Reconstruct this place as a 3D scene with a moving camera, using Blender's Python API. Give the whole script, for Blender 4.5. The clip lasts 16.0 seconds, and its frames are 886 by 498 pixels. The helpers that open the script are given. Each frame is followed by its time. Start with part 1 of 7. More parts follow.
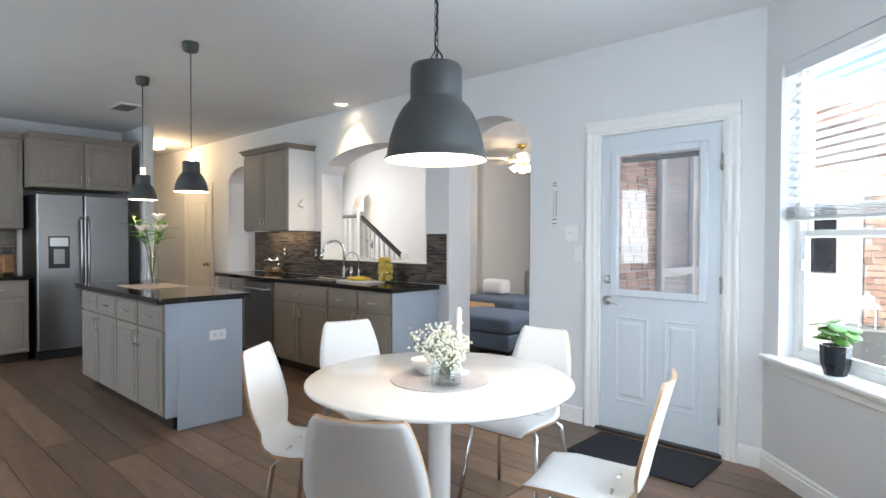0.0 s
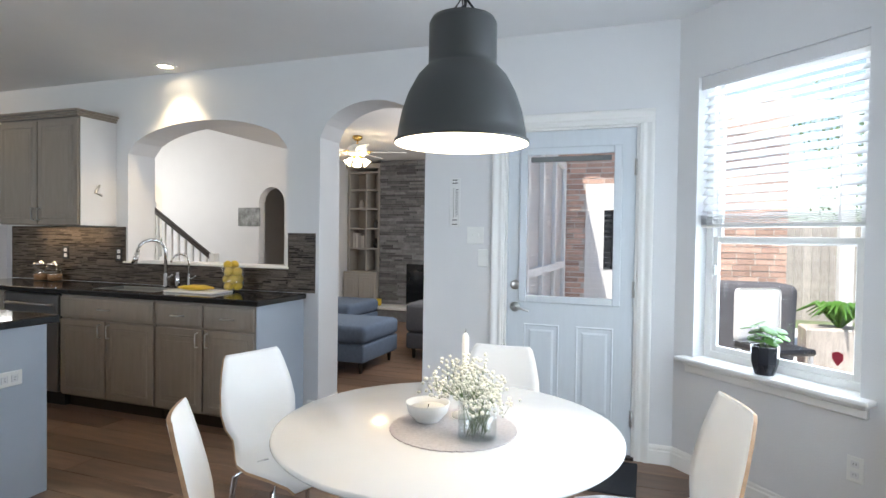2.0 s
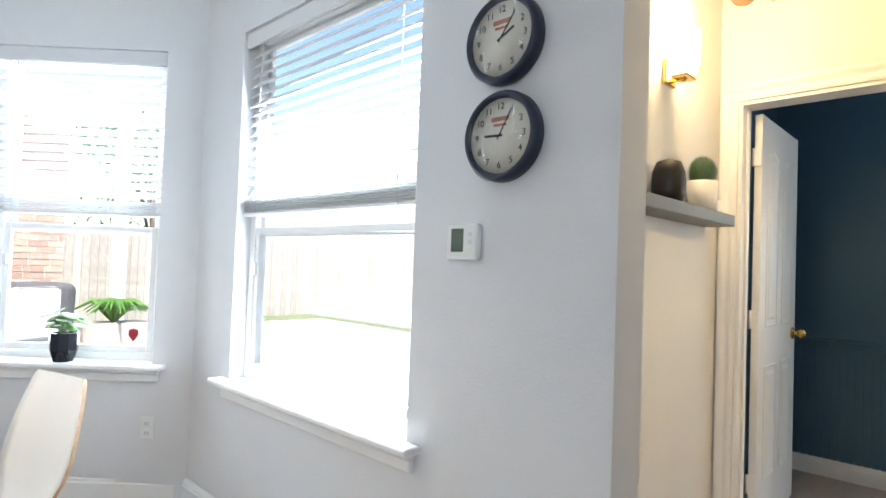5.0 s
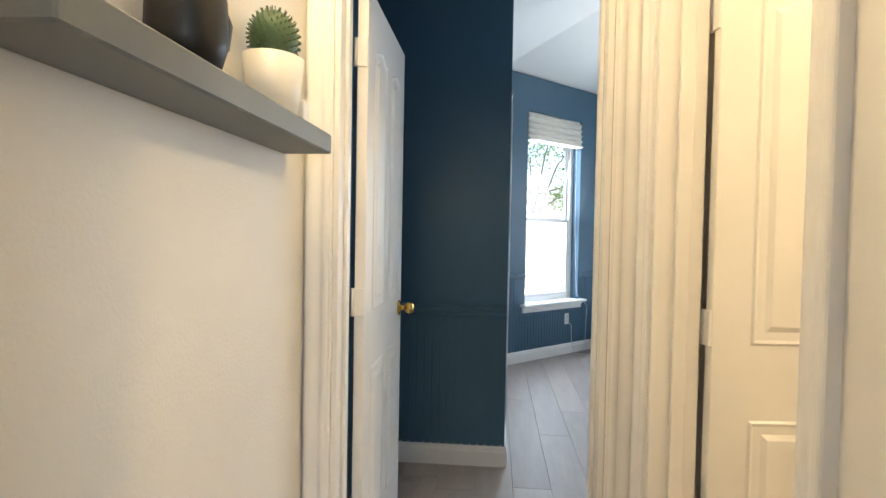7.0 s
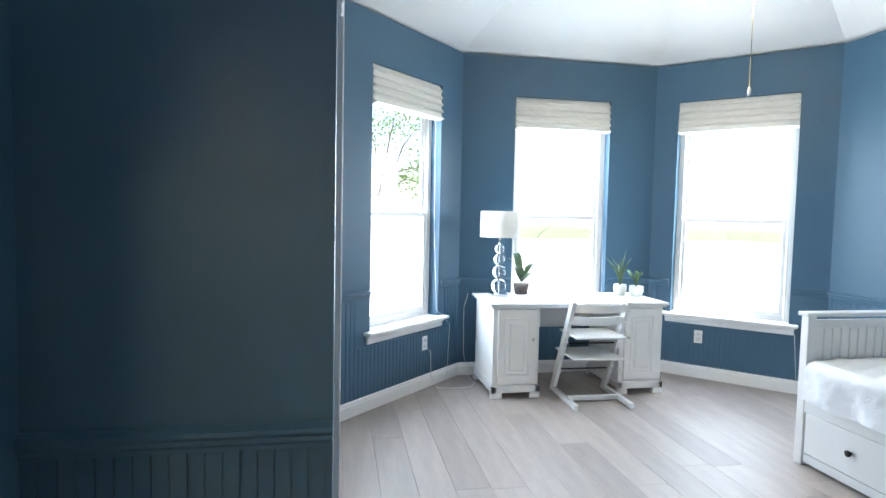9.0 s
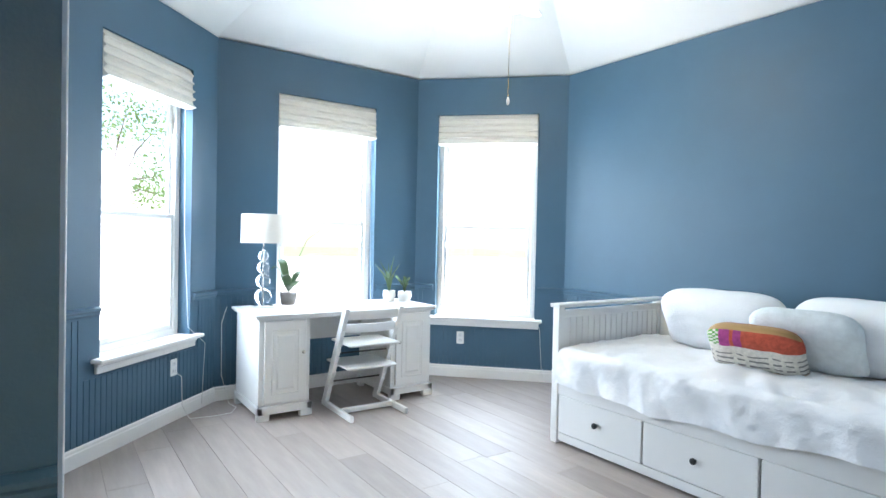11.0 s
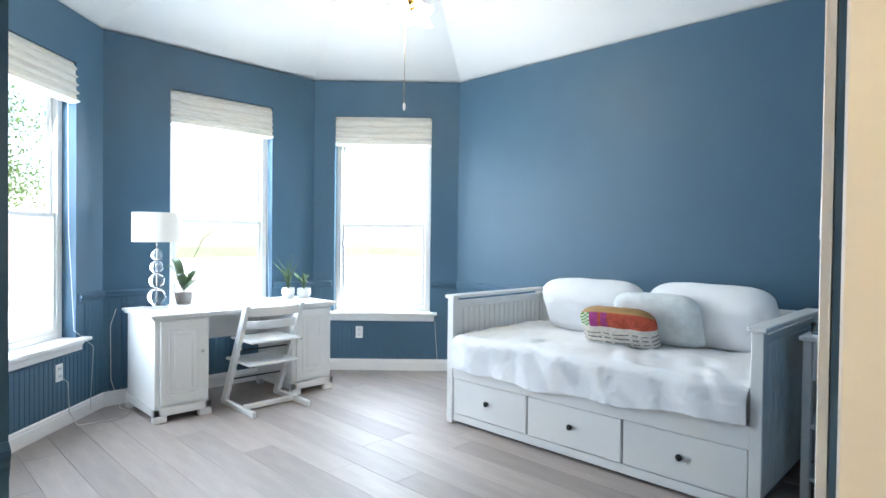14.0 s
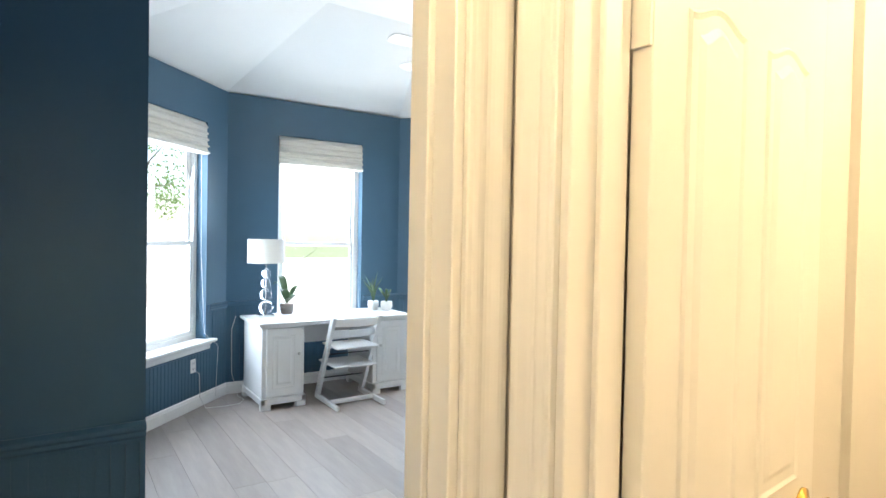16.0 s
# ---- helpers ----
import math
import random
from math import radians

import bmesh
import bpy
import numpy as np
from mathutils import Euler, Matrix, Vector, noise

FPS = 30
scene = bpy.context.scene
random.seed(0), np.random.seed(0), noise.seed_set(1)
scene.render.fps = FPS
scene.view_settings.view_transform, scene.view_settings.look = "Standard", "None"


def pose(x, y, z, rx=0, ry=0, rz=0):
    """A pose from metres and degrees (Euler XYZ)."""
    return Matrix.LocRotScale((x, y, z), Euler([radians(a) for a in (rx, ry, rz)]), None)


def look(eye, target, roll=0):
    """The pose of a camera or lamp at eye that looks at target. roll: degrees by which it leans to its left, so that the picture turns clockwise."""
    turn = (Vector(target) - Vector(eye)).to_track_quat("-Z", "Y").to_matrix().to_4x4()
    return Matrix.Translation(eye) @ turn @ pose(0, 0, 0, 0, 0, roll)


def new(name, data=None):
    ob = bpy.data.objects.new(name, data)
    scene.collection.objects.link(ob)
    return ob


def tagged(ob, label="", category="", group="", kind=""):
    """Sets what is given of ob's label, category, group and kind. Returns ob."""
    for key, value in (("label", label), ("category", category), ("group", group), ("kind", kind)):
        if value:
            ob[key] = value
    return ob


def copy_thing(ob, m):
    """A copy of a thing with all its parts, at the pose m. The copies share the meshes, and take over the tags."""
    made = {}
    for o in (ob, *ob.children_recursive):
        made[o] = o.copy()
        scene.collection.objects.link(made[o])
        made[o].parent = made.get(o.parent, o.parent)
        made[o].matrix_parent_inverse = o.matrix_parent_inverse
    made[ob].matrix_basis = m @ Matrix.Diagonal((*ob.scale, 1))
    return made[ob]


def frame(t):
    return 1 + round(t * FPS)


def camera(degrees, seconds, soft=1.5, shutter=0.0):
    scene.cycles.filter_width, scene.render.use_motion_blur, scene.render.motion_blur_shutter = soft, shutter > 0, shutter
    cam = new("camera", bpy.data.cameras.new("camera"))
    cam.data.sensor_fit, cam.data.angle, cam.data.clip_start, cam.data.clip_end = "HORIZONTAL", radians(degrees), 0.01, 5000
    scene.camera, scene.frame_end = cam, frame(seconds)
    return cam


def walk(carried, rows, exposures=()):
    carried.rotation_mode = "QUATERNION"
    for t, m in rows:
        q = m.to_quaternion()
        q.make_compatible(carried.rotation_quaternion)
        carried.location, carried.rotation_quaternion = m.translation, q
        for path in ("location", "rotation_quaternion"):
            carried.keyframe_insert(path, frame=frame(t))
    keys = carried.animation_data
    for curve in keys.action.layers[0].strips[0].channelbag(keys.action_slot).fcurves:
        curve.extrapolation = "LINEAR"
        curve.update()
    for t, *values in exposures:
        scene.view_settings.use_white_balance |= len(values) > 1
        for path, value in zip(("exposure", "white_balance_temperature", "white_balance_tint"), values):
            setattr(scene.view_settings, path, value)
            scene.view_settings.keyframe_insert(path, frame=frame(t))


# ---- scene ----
cam = camera(75.8, 16.0)
PATH = [
    (0, (0.329, 0.311, 1.327), (-1.033, 1.775, 1.291), 0.2),
    (0.5, (0.181, 0.283, 1.311), (-1.087, 1.829, 1.274), 0.3),
    (1, (-0.124, 0.291, 1.332), (-1.255, 1.94, 1.296), 0.5),
    (1.5, (-0.414, 0.298, 1.322), (-1.389, 2.044, 1.285), 0.6),
    (2, (-0.708, 0.306, 1.358), (-1.385, 2.187, 1.315), 0.8),
    (2.5, (-0.956, 0.4, 1.341), (-1.366, 2.357, 1.302), 1.2),
    (3, (-1.099, 0.466, 1.373), (-1.256, 2.459, 1.332), 1.4),
    (3.5, (-1.143, 0.457, 1.38), (-0.961, 2.449, 1.347), 1.5),
    (4, (-1.139, 0.392, 1.309), (-0.524, 2.295, 1.324), 2.4),
    (4.2, (-1.106, 0.327, 1.32), (-0.323, 2.167, 1.324), 1.2),
    (4.5, (-1.075, 0.271, 1.255), (-0.005, 1.96, 1.314), 2.3),
    (4.8, (-0.993, 0.219, 1.24), (0.319, 1.727, 1.28), 3.0),
    (5, (-0.918, 0.193, 1.238), (0.527, 1.575, 1.295), 2.1),
    (5.2, (-0.851, 0.168, 1.237), (0.695, 1.436, 1.292), 1.9),
    (7.3, (0.647, 0.607, 1.262), (2.764, 0.690, 1.185), 0.8),
    (7.5, (0.858, 0.609, 1.269), (2.976, 0.648, 1.184), 0.7),
    (8, (1.310, 0.607, 1.365), (3.426, 0.539, 1.250), 0.9),
    (8.3, (1.558, 0.615, 1.396), (3.669, 0.441, 1.301), -0.3),
    (8.5, (1.706, 0.574, 1.416), (3.811, 0.358, 1.289), 1.2),
    (9, (1.920, 0.489, 1.405), (4.002, 0.107, 1.278), 1.2),
    (9.5, (2.080, 0.441, 1.360), (4.100, -0.190, 1.252), 1.1),
    (10, (2.153, 0.410, 1.333), (4.085, -0.457, 1.250), 0.9),
    (10.2, (2.165, 0.450, 1.325), (4.058, -0.502, 1.254), 1.0),
    (12.3, (2.179, 0.540, 1.191), (3.750, -0.883, 1.169), 0.8),
    (12.5, (2.169, 0.537, 1.176), (3.724, -0.904, 1.153), 0.7),
    (13, (2.158, 0.605, 1.168), (3.663, -0.888, 1.145), 0.8),
    (13.5, (2.117, 0.643, 1.187), (3.591, -0.880, 1.159), 0.7),
    (14, (2.019, 0.699, 1.271), (3.503, -0.815, 1.237), 0.7),
    (14.5, (1.891, 0.767, 1.356), (3.472, -0.646, 1.312), 0.6),
    (15, (1.676, 0.818, 1.400), (3.390, -0.430, 1.359), 0.7),
    (15.5, (1.423, 0.752, 1.397), (3.195, -0.412, 1.367), 0.6),
    (16, (1.293, 0.743, 1.490), (3.050, -0.445, 1.448), 1.1),
]
EXPOSURES = [(0, 0.9), (2, 0.8), (4, 1.1), (5.2, 1.3), (7.3, 1.5), (9, 1.8), (10, 1.92), (13.5, 1.98), (14.5, 1.7), (16, 1.65)]
walk(cam, [(t, look(eye, target, roll)) for t, eye, target, roll in PATH], EXPOSURES)

# ---------- world, sun and large lights ----------
world = bpy.data.worlds.new("sky")
scene.world = world
world.use_nodes = True
wt = world.node_tree
sky = wt.nodes.new("ShaderNodeTexSky")
sky.sky_type = "NISHITA"
sky.sun_disc = False
sky.sun_elevation = radians(63.6)
sky.sun_rotation = radians(206.6)
wt.links.new(sky.outputs[0], wt.nodes["Background"].inputs[0])
wt.nodes["Background"].inputs[1].default_value = 0.15
sun_data = bpy.data.lights.new("sun", "SUN")
sun_data.energy, sun_data.angle, sun_data.color = 5.0, radians(0.6), (1, 0.95, 0.88)
sun = new("sun", sun_data)
sun.matrix_basis = look((-4, -8, 18), (0, 0, 0))


def window_light(place, target, w, h, watts, color=(0.74, 0.87, 1.0)):
    d = bpy.data.lights.new("window_light", "AREA")
    d.shape, d.size, d.size_y, d.energy, d.color = "RECTANGLE", w, h, watts * 0.62, color
    o = new("window_light", d)
    o.matrix_basis = look(place, target)
    return o


def bulb_light(place, watts, color=(1, 0.72, 0.42), r=0.04):
    d = bpy.data.lights.new("bulb_light", "POINT")
    d.energy, d.color, d.shadow_soft_size = watts * 0.62, color, r
    o = new("bulb_light", d)
    o.location = place
    return o


# daylight lamps in the openings: nook, entrance glass, blue bay, living room; the stair hall's hangs free
window_light((0.05, 3.77, 1.05), (-1.0, 2.4, 0.9), 0.85, 0.7, 18)
window_light((0.40, 2.08, 1.02), (-3, 2.0, 0.9), 1.15, 0.65, 29)
window_light((0.03, 3.75, 1.9), (-1.0, 2.4, 1.4), 0.85, 0.8, 18)
window_light((0.38, 2.08, 1.9), (-3, 2.0, 1.2), 1.15, 0.8, 28)
window_light((6.41, 0.13, 1.38), (4.6, -1.7, 0.9), 0.78, 1.6, 30)
window_light((7.0, -1.467, 1.38), (4.0, -1.467, 0.9), 0.85, 1.6, 34)
window_light((6.46, -2.99, 1.38), (4.6, -1.1, 0.9), 0.85, 1.6, 30)
window_light((-5.0, -2.02, 1.55), (-5.0, 3.0, 1.0), 2.3, 1.3, 80)
# added fill lamp inside the stair hall, where no window opens
window_light((-9.0, 5.6, 2.3), (-6.0, 6.0, 1.0), 2.2, 1.2, 70, (1, 0.97, 0.92))
window_light((-2.2, 6.4, 2.0), (-5.0, 6.6, 0.8), 2.6, 1.2, 45, (0.95, 0.97, 1.0))

# ---------- small tools ----------
def bx(bm, a, b, bev=0.0, seg=1, m=None):
    """A box from corner a to corner b."""
    vs = bmesh.ops.create_cube(bm, size=1)["verts"]
    for v in vs:
        v.co = Vector([a[i] + (v.co[i] + 0.5) * (b[i] - a[i]) for i in range(3)])
    if bev:
        es = list({e for v in vs for e in v.link_edges})
        r = bmesh.ops.bevel(bm, geom=es, offset=bev, segments=seg, affect="EDGES", profile=0.5)
        vs = list({v for v in r["verts"]} | {v for v in vs if v.is_valid})
    if m is not None:
        bmesh.ops.transform(bm, matrix=m, verts=[v for v in vs if v.is_valid])
    return vs


def lathe(bm, prof, p=(0, 0, 0), seg=32, smooth=True, m=None):
    """A turned body from a profile of (radius, height)."""
    rings = []
    made = []
    for r, z in prof:
        if r < 1e-5:
            v = bm.verts.new((p[0], p[1], p[2] + z))
            rings.append([v])
            made.append(v)
        else:
            ring = [bm.verts.new((p[0] + r * math.cos(2 * math.pi * k / seg), p[1] + r * math.sin(2 * math.pi * k / seg), p[2] + z)) for k in range(seg)]
            rings.append(ring)
            made += ring
    for a, b in zip(rings, rings[1:]):
        for k in range(seg):
            q = (k + 1) % seg
            loop = []
            for v in ((a[k % len(a)], a[q % len(a)], b[q % len(b)], b[k % len(b)])):
                if v not in loop:
                    loop.append(v)
            if len(loop) > 2:
                try:
                    bm.faces.new(loop).smooth = smooth
                except ValueError:
                    pass
    if m is not None:
        bmesh.ops.transform(bm, matrix=m, verts=made)
    return made


def tube(bm, pts, r, seg=8):
    """A round bar along points; r may be a list."""
    pts = [Vector(p) for p in pts]
    rs = r if isinstance(r, (list, tuple)) else [r] * len(pts)
    rings = []
    for i, p in enumerate(pts):
        d = (pts[min(i + 1, len(pts) - 1)] - pts[max(i - 1, 0)]).normalized()
        up = Vector((0, 0, 1)) if abs(d.z) < 0.9 else Vector((1, 0, 0))
        u = d.cross(up).normalized()
        w = d.cross(u)
        rings.append([bm.verts.new(p + rs[i] * (u * math.cos(2 * math.pi * k / seg) + w * math.sin(2 * math.pi * k / seg))) for k in range(seg)])
    for a, b in zip(rings, rings[1:]):
        for k in range(seg):
            bm.faces.new((a[k], a[(k + 1) % seg], b[(k + 1) % seg], b[k])).smooth = True
    bm.faces.new(rings[0])
    bm.faces.new(rings[-1])


def prism(bm, poly, a, b, axis="y"):
    """A flat outline (u, z) pushed from a to b along an axis."""
    def at(u, z, d):
        return (u, d, z) if axis == "y" else (d, u, z) if axis == "x" else (u, z, d)
    fa = [bm.verts.new(at(u, z, a)) for u, z in poly]
    fb = [bm.verts.new(at(u, z, b)) for u, z in poly]
    bm.faces.new(fa)
    bm.faces.new(fb[::-1])
    n = len(poly)
    for k in range(n):
        bm.faces.new((fa[k], fb[k], fb[(k + 1) % n], fa[(k + 1) % n]))


def finish(bm, smooth=False):
    bmesh.ops.recalc_face_normals(bm, faces=bm.faces)
    if smooth:
        for f in bm.faces:
            f.smooth = True


def as_mesh(name, bm, mats):
    finish(bm)
    me = bpy.data.meshes.new(name)
    bm.to_mesh(me)
    bm.free()
    for m in (mats if isinstance(mats, (list, tuple)) else [mats]):
        me.materials.append(m)
    return me


def part(name, bm, mats, parent, label=""):
    ob = new(name, as_mesh(name, bm, mats))
    ob.parent = parent
    if label:
        ob["label"] = label
    return ob


def solid(name, bm, mats, label="", category="", kind="", group=""):
    return tagged(new(name, as_mesh(name, bm, mats)), label, category, group, kind)


def thing(name, label, category, m=None, group="", kind=""):
    ob = new(name)
    ob.empty_display_size = 0.1
    if m is not None:
        ob.matrix_basis = m
    return tagged(ob, label, category, group, kind)


def shell_box(a, b, bev=0.003):
    bm = bmesh.new()
    bx(bm, a, b, bev)
    return bm


# ---------- materials ----------
def mat(name, color, rough=0.5, metal=0.0, var=0.06, scale=6.0, bump=0.0, bscale=60.0, spec=0.5, coat=0.0, island=0.0, obj=0.0, trans=0.0, emit=None, ior=1.45, stretch=(1, 1, 1), translucent=0.0):
    m = bpy.data.materials.new(name)
    m.use_nodes = True
    nt = m.node_tree
    n, l = nt.nodes, nt.links
    p = n["Principled BSDF"]
    p.inputs["Roughness"].default_value = rough
    p.inputs["Metallic"].default_value = metal
    p.inputs["Specular IOR Level"].default_value = spec
    p.inputs["Coat Weight"].default_value = coat
    p.inputs["IOR"].default_value = ior
    p.inputs["Transmission Weight"].default_value = trans
    tc = n.new("ShaderNodeTexCoord")
    mp = n.new("ShaderNodeMapping")
    mp.inputs["Scale"].default_value = stretch
    geo = n.new("ShaderNodeNewGeometry")
    l.new((tc.outputs["Object"] if obj == 0 else tc.outputs["Object"]), mp.inputs[0])
    no = n.new("ShaderNodeTexNoise")
    no.inputs["Scale"].default_value = scale
    no.inputs["Detail"].default_value = 8
    no.inputs["Roughness"].default_value = 0.62
    l.new(mp.outputs[0], no.inputs[0])
    lo, hi = n.new("ShaderNodeMapRange"), None
    lo.inputs["From Min"].default_value, lo.inputs["From Max"].default_value = 0.25, 0.75
    lo.inputs["To Min"].default_value, lo.inputs["To Max"].default_value = 1 - var, 1 + var
    l.new(no.outputs["Fac"], lo.inputs["Value"])
    val = lo.outputs[0]
    for amount, out in ((island, geo.outputs["Random Per Island"]), (obj, None)):
        if amount:
            if out is None:
                out = n.new("ShaderNodeObjectInfo").outputs["Random"]
            mr = n.new("ShaderNodeMapRange")
            mr.inputs["To Min"].default_value, mr.inputs["To Max"].default_value = 1 - amount, 1 + amount
            l.new(out, mr.inputs["Value"])
            mu = n.new("ShaderNodeMath")
            mu.operation = "MULTIPLY"
            l.new(val, mu.inputs[0])
            l.new(mr.outputs[0], mu.inputs[1])
            val = mu.outputs[0]
    vm = n.new("ShaderNodeVectorMath")
    vm.operation = "SCALE"
    vm.inputs[0].default_value = color
    l.new(val, vm.inputs["Scale"])
    l.new(vm.outputs[0], p.inputs["Base Color"])
    # a little unevenness in the gloss
    rr = n.new("ShaderNodeMapRange")
    rr.inputs["To Min"].default_value, rr.inputs["To Max"].default_value = max(rough - 0.05, 0.0), min(rough + 0.08, 1) if rough > 0.03 else rough
    l.new(no.outputs["Fac"], rr.inputs["Value"])
    l.new(rr.outputs[0], p.inputs["Roughness"])
    if bump:
        bn = n.new("ShaderNodeTexNoise")
        bn.inputs["Scale"].default_value = bscale
        bn.inputs["Detail"].default_value = 4
        l.new(mp.outputs[0], bn.inputs[0])
        bu = n.new("ShaderNodeBump")
        bu.inputs["Strength"].default_value = min(bump, 1.0)
        bu.inputs["Distance"].default_value = 0.004
        l.new(bn.outputs["Fac"], bu.inputs["Height"])
        l.new(bu.outputs[0], p.inputs["Normal"])
    if emit:
        p.inputs["Emission Color"].default_value = (*emit[0], 1)
        p.inputs["Emission Strength"].default_value = emit[1]
    if translucent:
        tr = n.new("ShaderNodeBsdfTranslucent")
        tr.inputs[0].default_value = (*color, 1)
        mx = n.new("ShaderNodeMixShader")
        mx.inputs[0].default_value = translucent
        l.new(p.outputs[0], mx.inputs[1])
        l.new(tr.outputs[0], mx.inputs[2])
        l.new(mx.outputs[0], n["Material Output"].inputs[0])
    return m


def glass_mat(name, color=(1, 1, 1), rough=0.0, mixed=0.955):
    """Thin pane glass: mostly clear, a little gloss."""
    m = bpy.data.materials.new(name)
    m.use_nodes = True
    n, l = m.node_tree.nodes, m.node_tree.links
    g, t, mx = n.new("ShaderNodeBsdfGlossy"), n.new("ShaderNodeBsdfTransparent"), n.new("ShaderNodeMixShader")
    g.inputs["Roughness"].default_value = rough
    t.inputs[0].default_value = (*color, 1)
    mx.inputs[0].default_value = 1 - mixed
    l.new(t.outputs[0], mx.inputs[1])
    l.new(g.outputs[0], mx.inputs[2])
    l.new(mx.outputs[0], n["Material Output"].inputs[0])
    return m


M_WALL = mat("wall_paint", (0.70, 0.70, 0.71), 0.6, var=0.025, scale=2.5, bump=0.25, bscale=120)
M_CEIL = mat("ceiling_paint", (0.74, 0.74, 0.75), 0.8, var=0.03, scale=2, bump=0.4, bscale=150)
M_HALL = mat("hall_paint", (0.72, 0.70, 0.66), 0.6, var=0.025, scale=2.5, bump=0.25, bscale=120)
M_TRIM = mat("white_trim", (0.80, 0.79, 0.77), 0.35, var=0.02, scale=8)
M_DOORP = mat("door_paint", (0.62, 0.66, 0.70), 0.4, var=0.03, scale=5, bump=0.06, bscale=40, stretch=(8, 8, 1))
M_BLUE = mat("blue_paint", (0.053, 0.121, 0.186), 0.45, var=0.05, scale=3, bump=0.15, bscale=110)
M_CEILB = mat("vault_paint", (0.80, 0.80, 0.79), 0.8, var=0.02, scale=2, bump=0.2, bscale=150)
M_CAB = mat("grey_cabinet", (0.265, 0.228, 0.195), 0.42, var=0.10, scale=5, bump=0.10, bscale=30, stretch=(6, 6, 1))
# cabinet ends: the nook window's cool light is put into this paler, bluer colour
M_CABLIT = mat("cabinet_end_daylit", (0.40, 0.45, 0.52), 0.45, var=0.04, scale=3)
M_GRAN = mat("black_granite", (0.012, 0.012, 0.013), 0.06, var=0.6, scale=90, spec=0.6)
M_STEEL = mat("stainless", (0.38, 0.38, 0.38), 0.30, 1.0, var=0.05, scale=3, stretch=(1, 1, 40))
M_DSTEEL = mat("dark_stainless", (0.20, 0.20, 0.205), 0.33, 1.0, var=0.06, scale=3, stretch=(1, 1, 40))
M_CHROME = mat("chrome", (0.75, 0.75, 0.75), 0.07, 1.0, var=0.02)
M_NICKEL = mat("nickel", (0.55, 0.54, 0.52), 0.28, 1.0, var=0.04)
M_BRASS = mat("brass", (0.70, 0.46, 0.13), 0.2, 1.0, var=0.05)
M_BLACK = mat("black_plastic", (0.012, 0.012, 0.013), 0.4, var=0.1)
M_PEND = mat("lamp_grey", (0.062, 0.066, 0.068), 0.45, var=0.08, scale=4, bump=0.05, bscale=200)
M_PENDIN = mat("lamp_inside", (0.9, 0.88, 0.84), 0.5, var=0.02, emit=((1, 0.86, 0.66), 1.6))
M_BULB = mat("lit_bulb", (1, 0.95, 0.85), 0.3, var=0, emit=((1, 0.82, 0.55), 25))
M_SHADEGLOW = mat("lit_glass", (1, 0.95, 0.85), 0.3, var=0, emit=((1, 0.80, 0.48), 9))
M_TABLE = mat("white_lacquer", (0.84, 0.82, 0.80), 0.16, var=0.015, scale=3, coat=0.3)
M_CHAIR = mat("chair_white", (0.80, 0.79, 0.78), 0.30, var=0.02, scale=4)
M_PLY = mat("plywood_edge", (0.42, 0.26, 0.15), 0.5, var=0.25, scale=40)
M_WHITE = mat("white_furniture", (0.80, 0.80, 0.79), 0.38, var=0.02, scale=5)
M_FABW = mat("white_cotton", (0.84, 0.85, 0.87), 0.9, var=0.03, scale=8, bump=0.5, bscale=70)
M_BLIND = mat("blind_slat", (0.88, 0.88, 0.88), 0.5, var=0.02, translucent=0.5)
M_SHADE = mat("shade_cloth", (0.76, 0.74, 0.69), 0.9, var=0.05, scale=12, bump=0.3, bscale=200, translucent=0.25)
M_LAMPSH = mat("lampshade", (0.86, 0.84, 0.80), 0.9, var=0.02, translucent=0.35, bump=0.2, bscale=300)
M_GLASS = glass_mat("pane_glass")
M_THIN = glass_mat("thin_glass", (0.975, 0.985, 0.985), 0.02, 0.92)
M_THINW = glass_mat("thin_water", (0.95, 0.975, 0.975), 0.03, 0.93)
M_CLEAR = mat("clear_glass", (1, 1, 1), 0.0, var=0, trans=1.0, ior=1.45)
M_WATER = mat("water", (0.93, 0.97, 0.98), 0.0, var=0, trans=1.0, ior=1.33)
M_GREEN = mat("leaf_green", (0.12, 0.30, 0.045), 0.4, var=0.3, scale=15, obj=0.25, translucent=0.25)
M_GREEN2 = mat("leaf_dark", (0.06, 0.12, 0.05), 0.4, var=0.3, scale=15, obj=0.25)
M_STEM = mat("stem", (0.12, 0.17, 0.06), 0.5, var=0.2)
M_BLOSSOM = mat("blossom", (0.80, 0.77, 0.66), 0.8, var=0.1, scale=30, island=0.12)
M_PETAL = mat("petal", (0.80, 0.70, 0.66), 0.5, var=0.1, scale=20)
M_LEMON = mat("lemon", (0.62, 0.42, 0.04), 0.45, var=0.15, scale=20, bump=0.2, bscale=250, obj=0.15)
M_PLANK = mat("plank_tile", (0.165, 0.102, 0.068), 0.36, var=0.45, scale=2.2, bump=0.15, bscale=25, obj=0.32, stretch=(1, 9, 9))
M_GROUT = mat("grout", (0.13, 0.10, 0.085), 0.8, var=0.1)
M_OAK = mat("pale_oak", (0.35, 0.305, 0.28), 0.46, var=0.16, scale=2.0, bump=0.12, bscale=30, obj=0.14, stretch=(1, 8, 8))
M_OAKGAP = mat("oak_gap", (0.33, 0.28, 0.25), 0.7, var=0.1)
M_MOSAIC = mat("glass_mosaic", (0.085, 0.070, 0.058), 0.16, var=0.2, scale=30, island=0.75)
M_STONE = mat("ledge_stone", (0.155, 0.155, 0.16), 0.75, var=0.3, scale=14, bump=0.8, bscale=40, island=0.5)
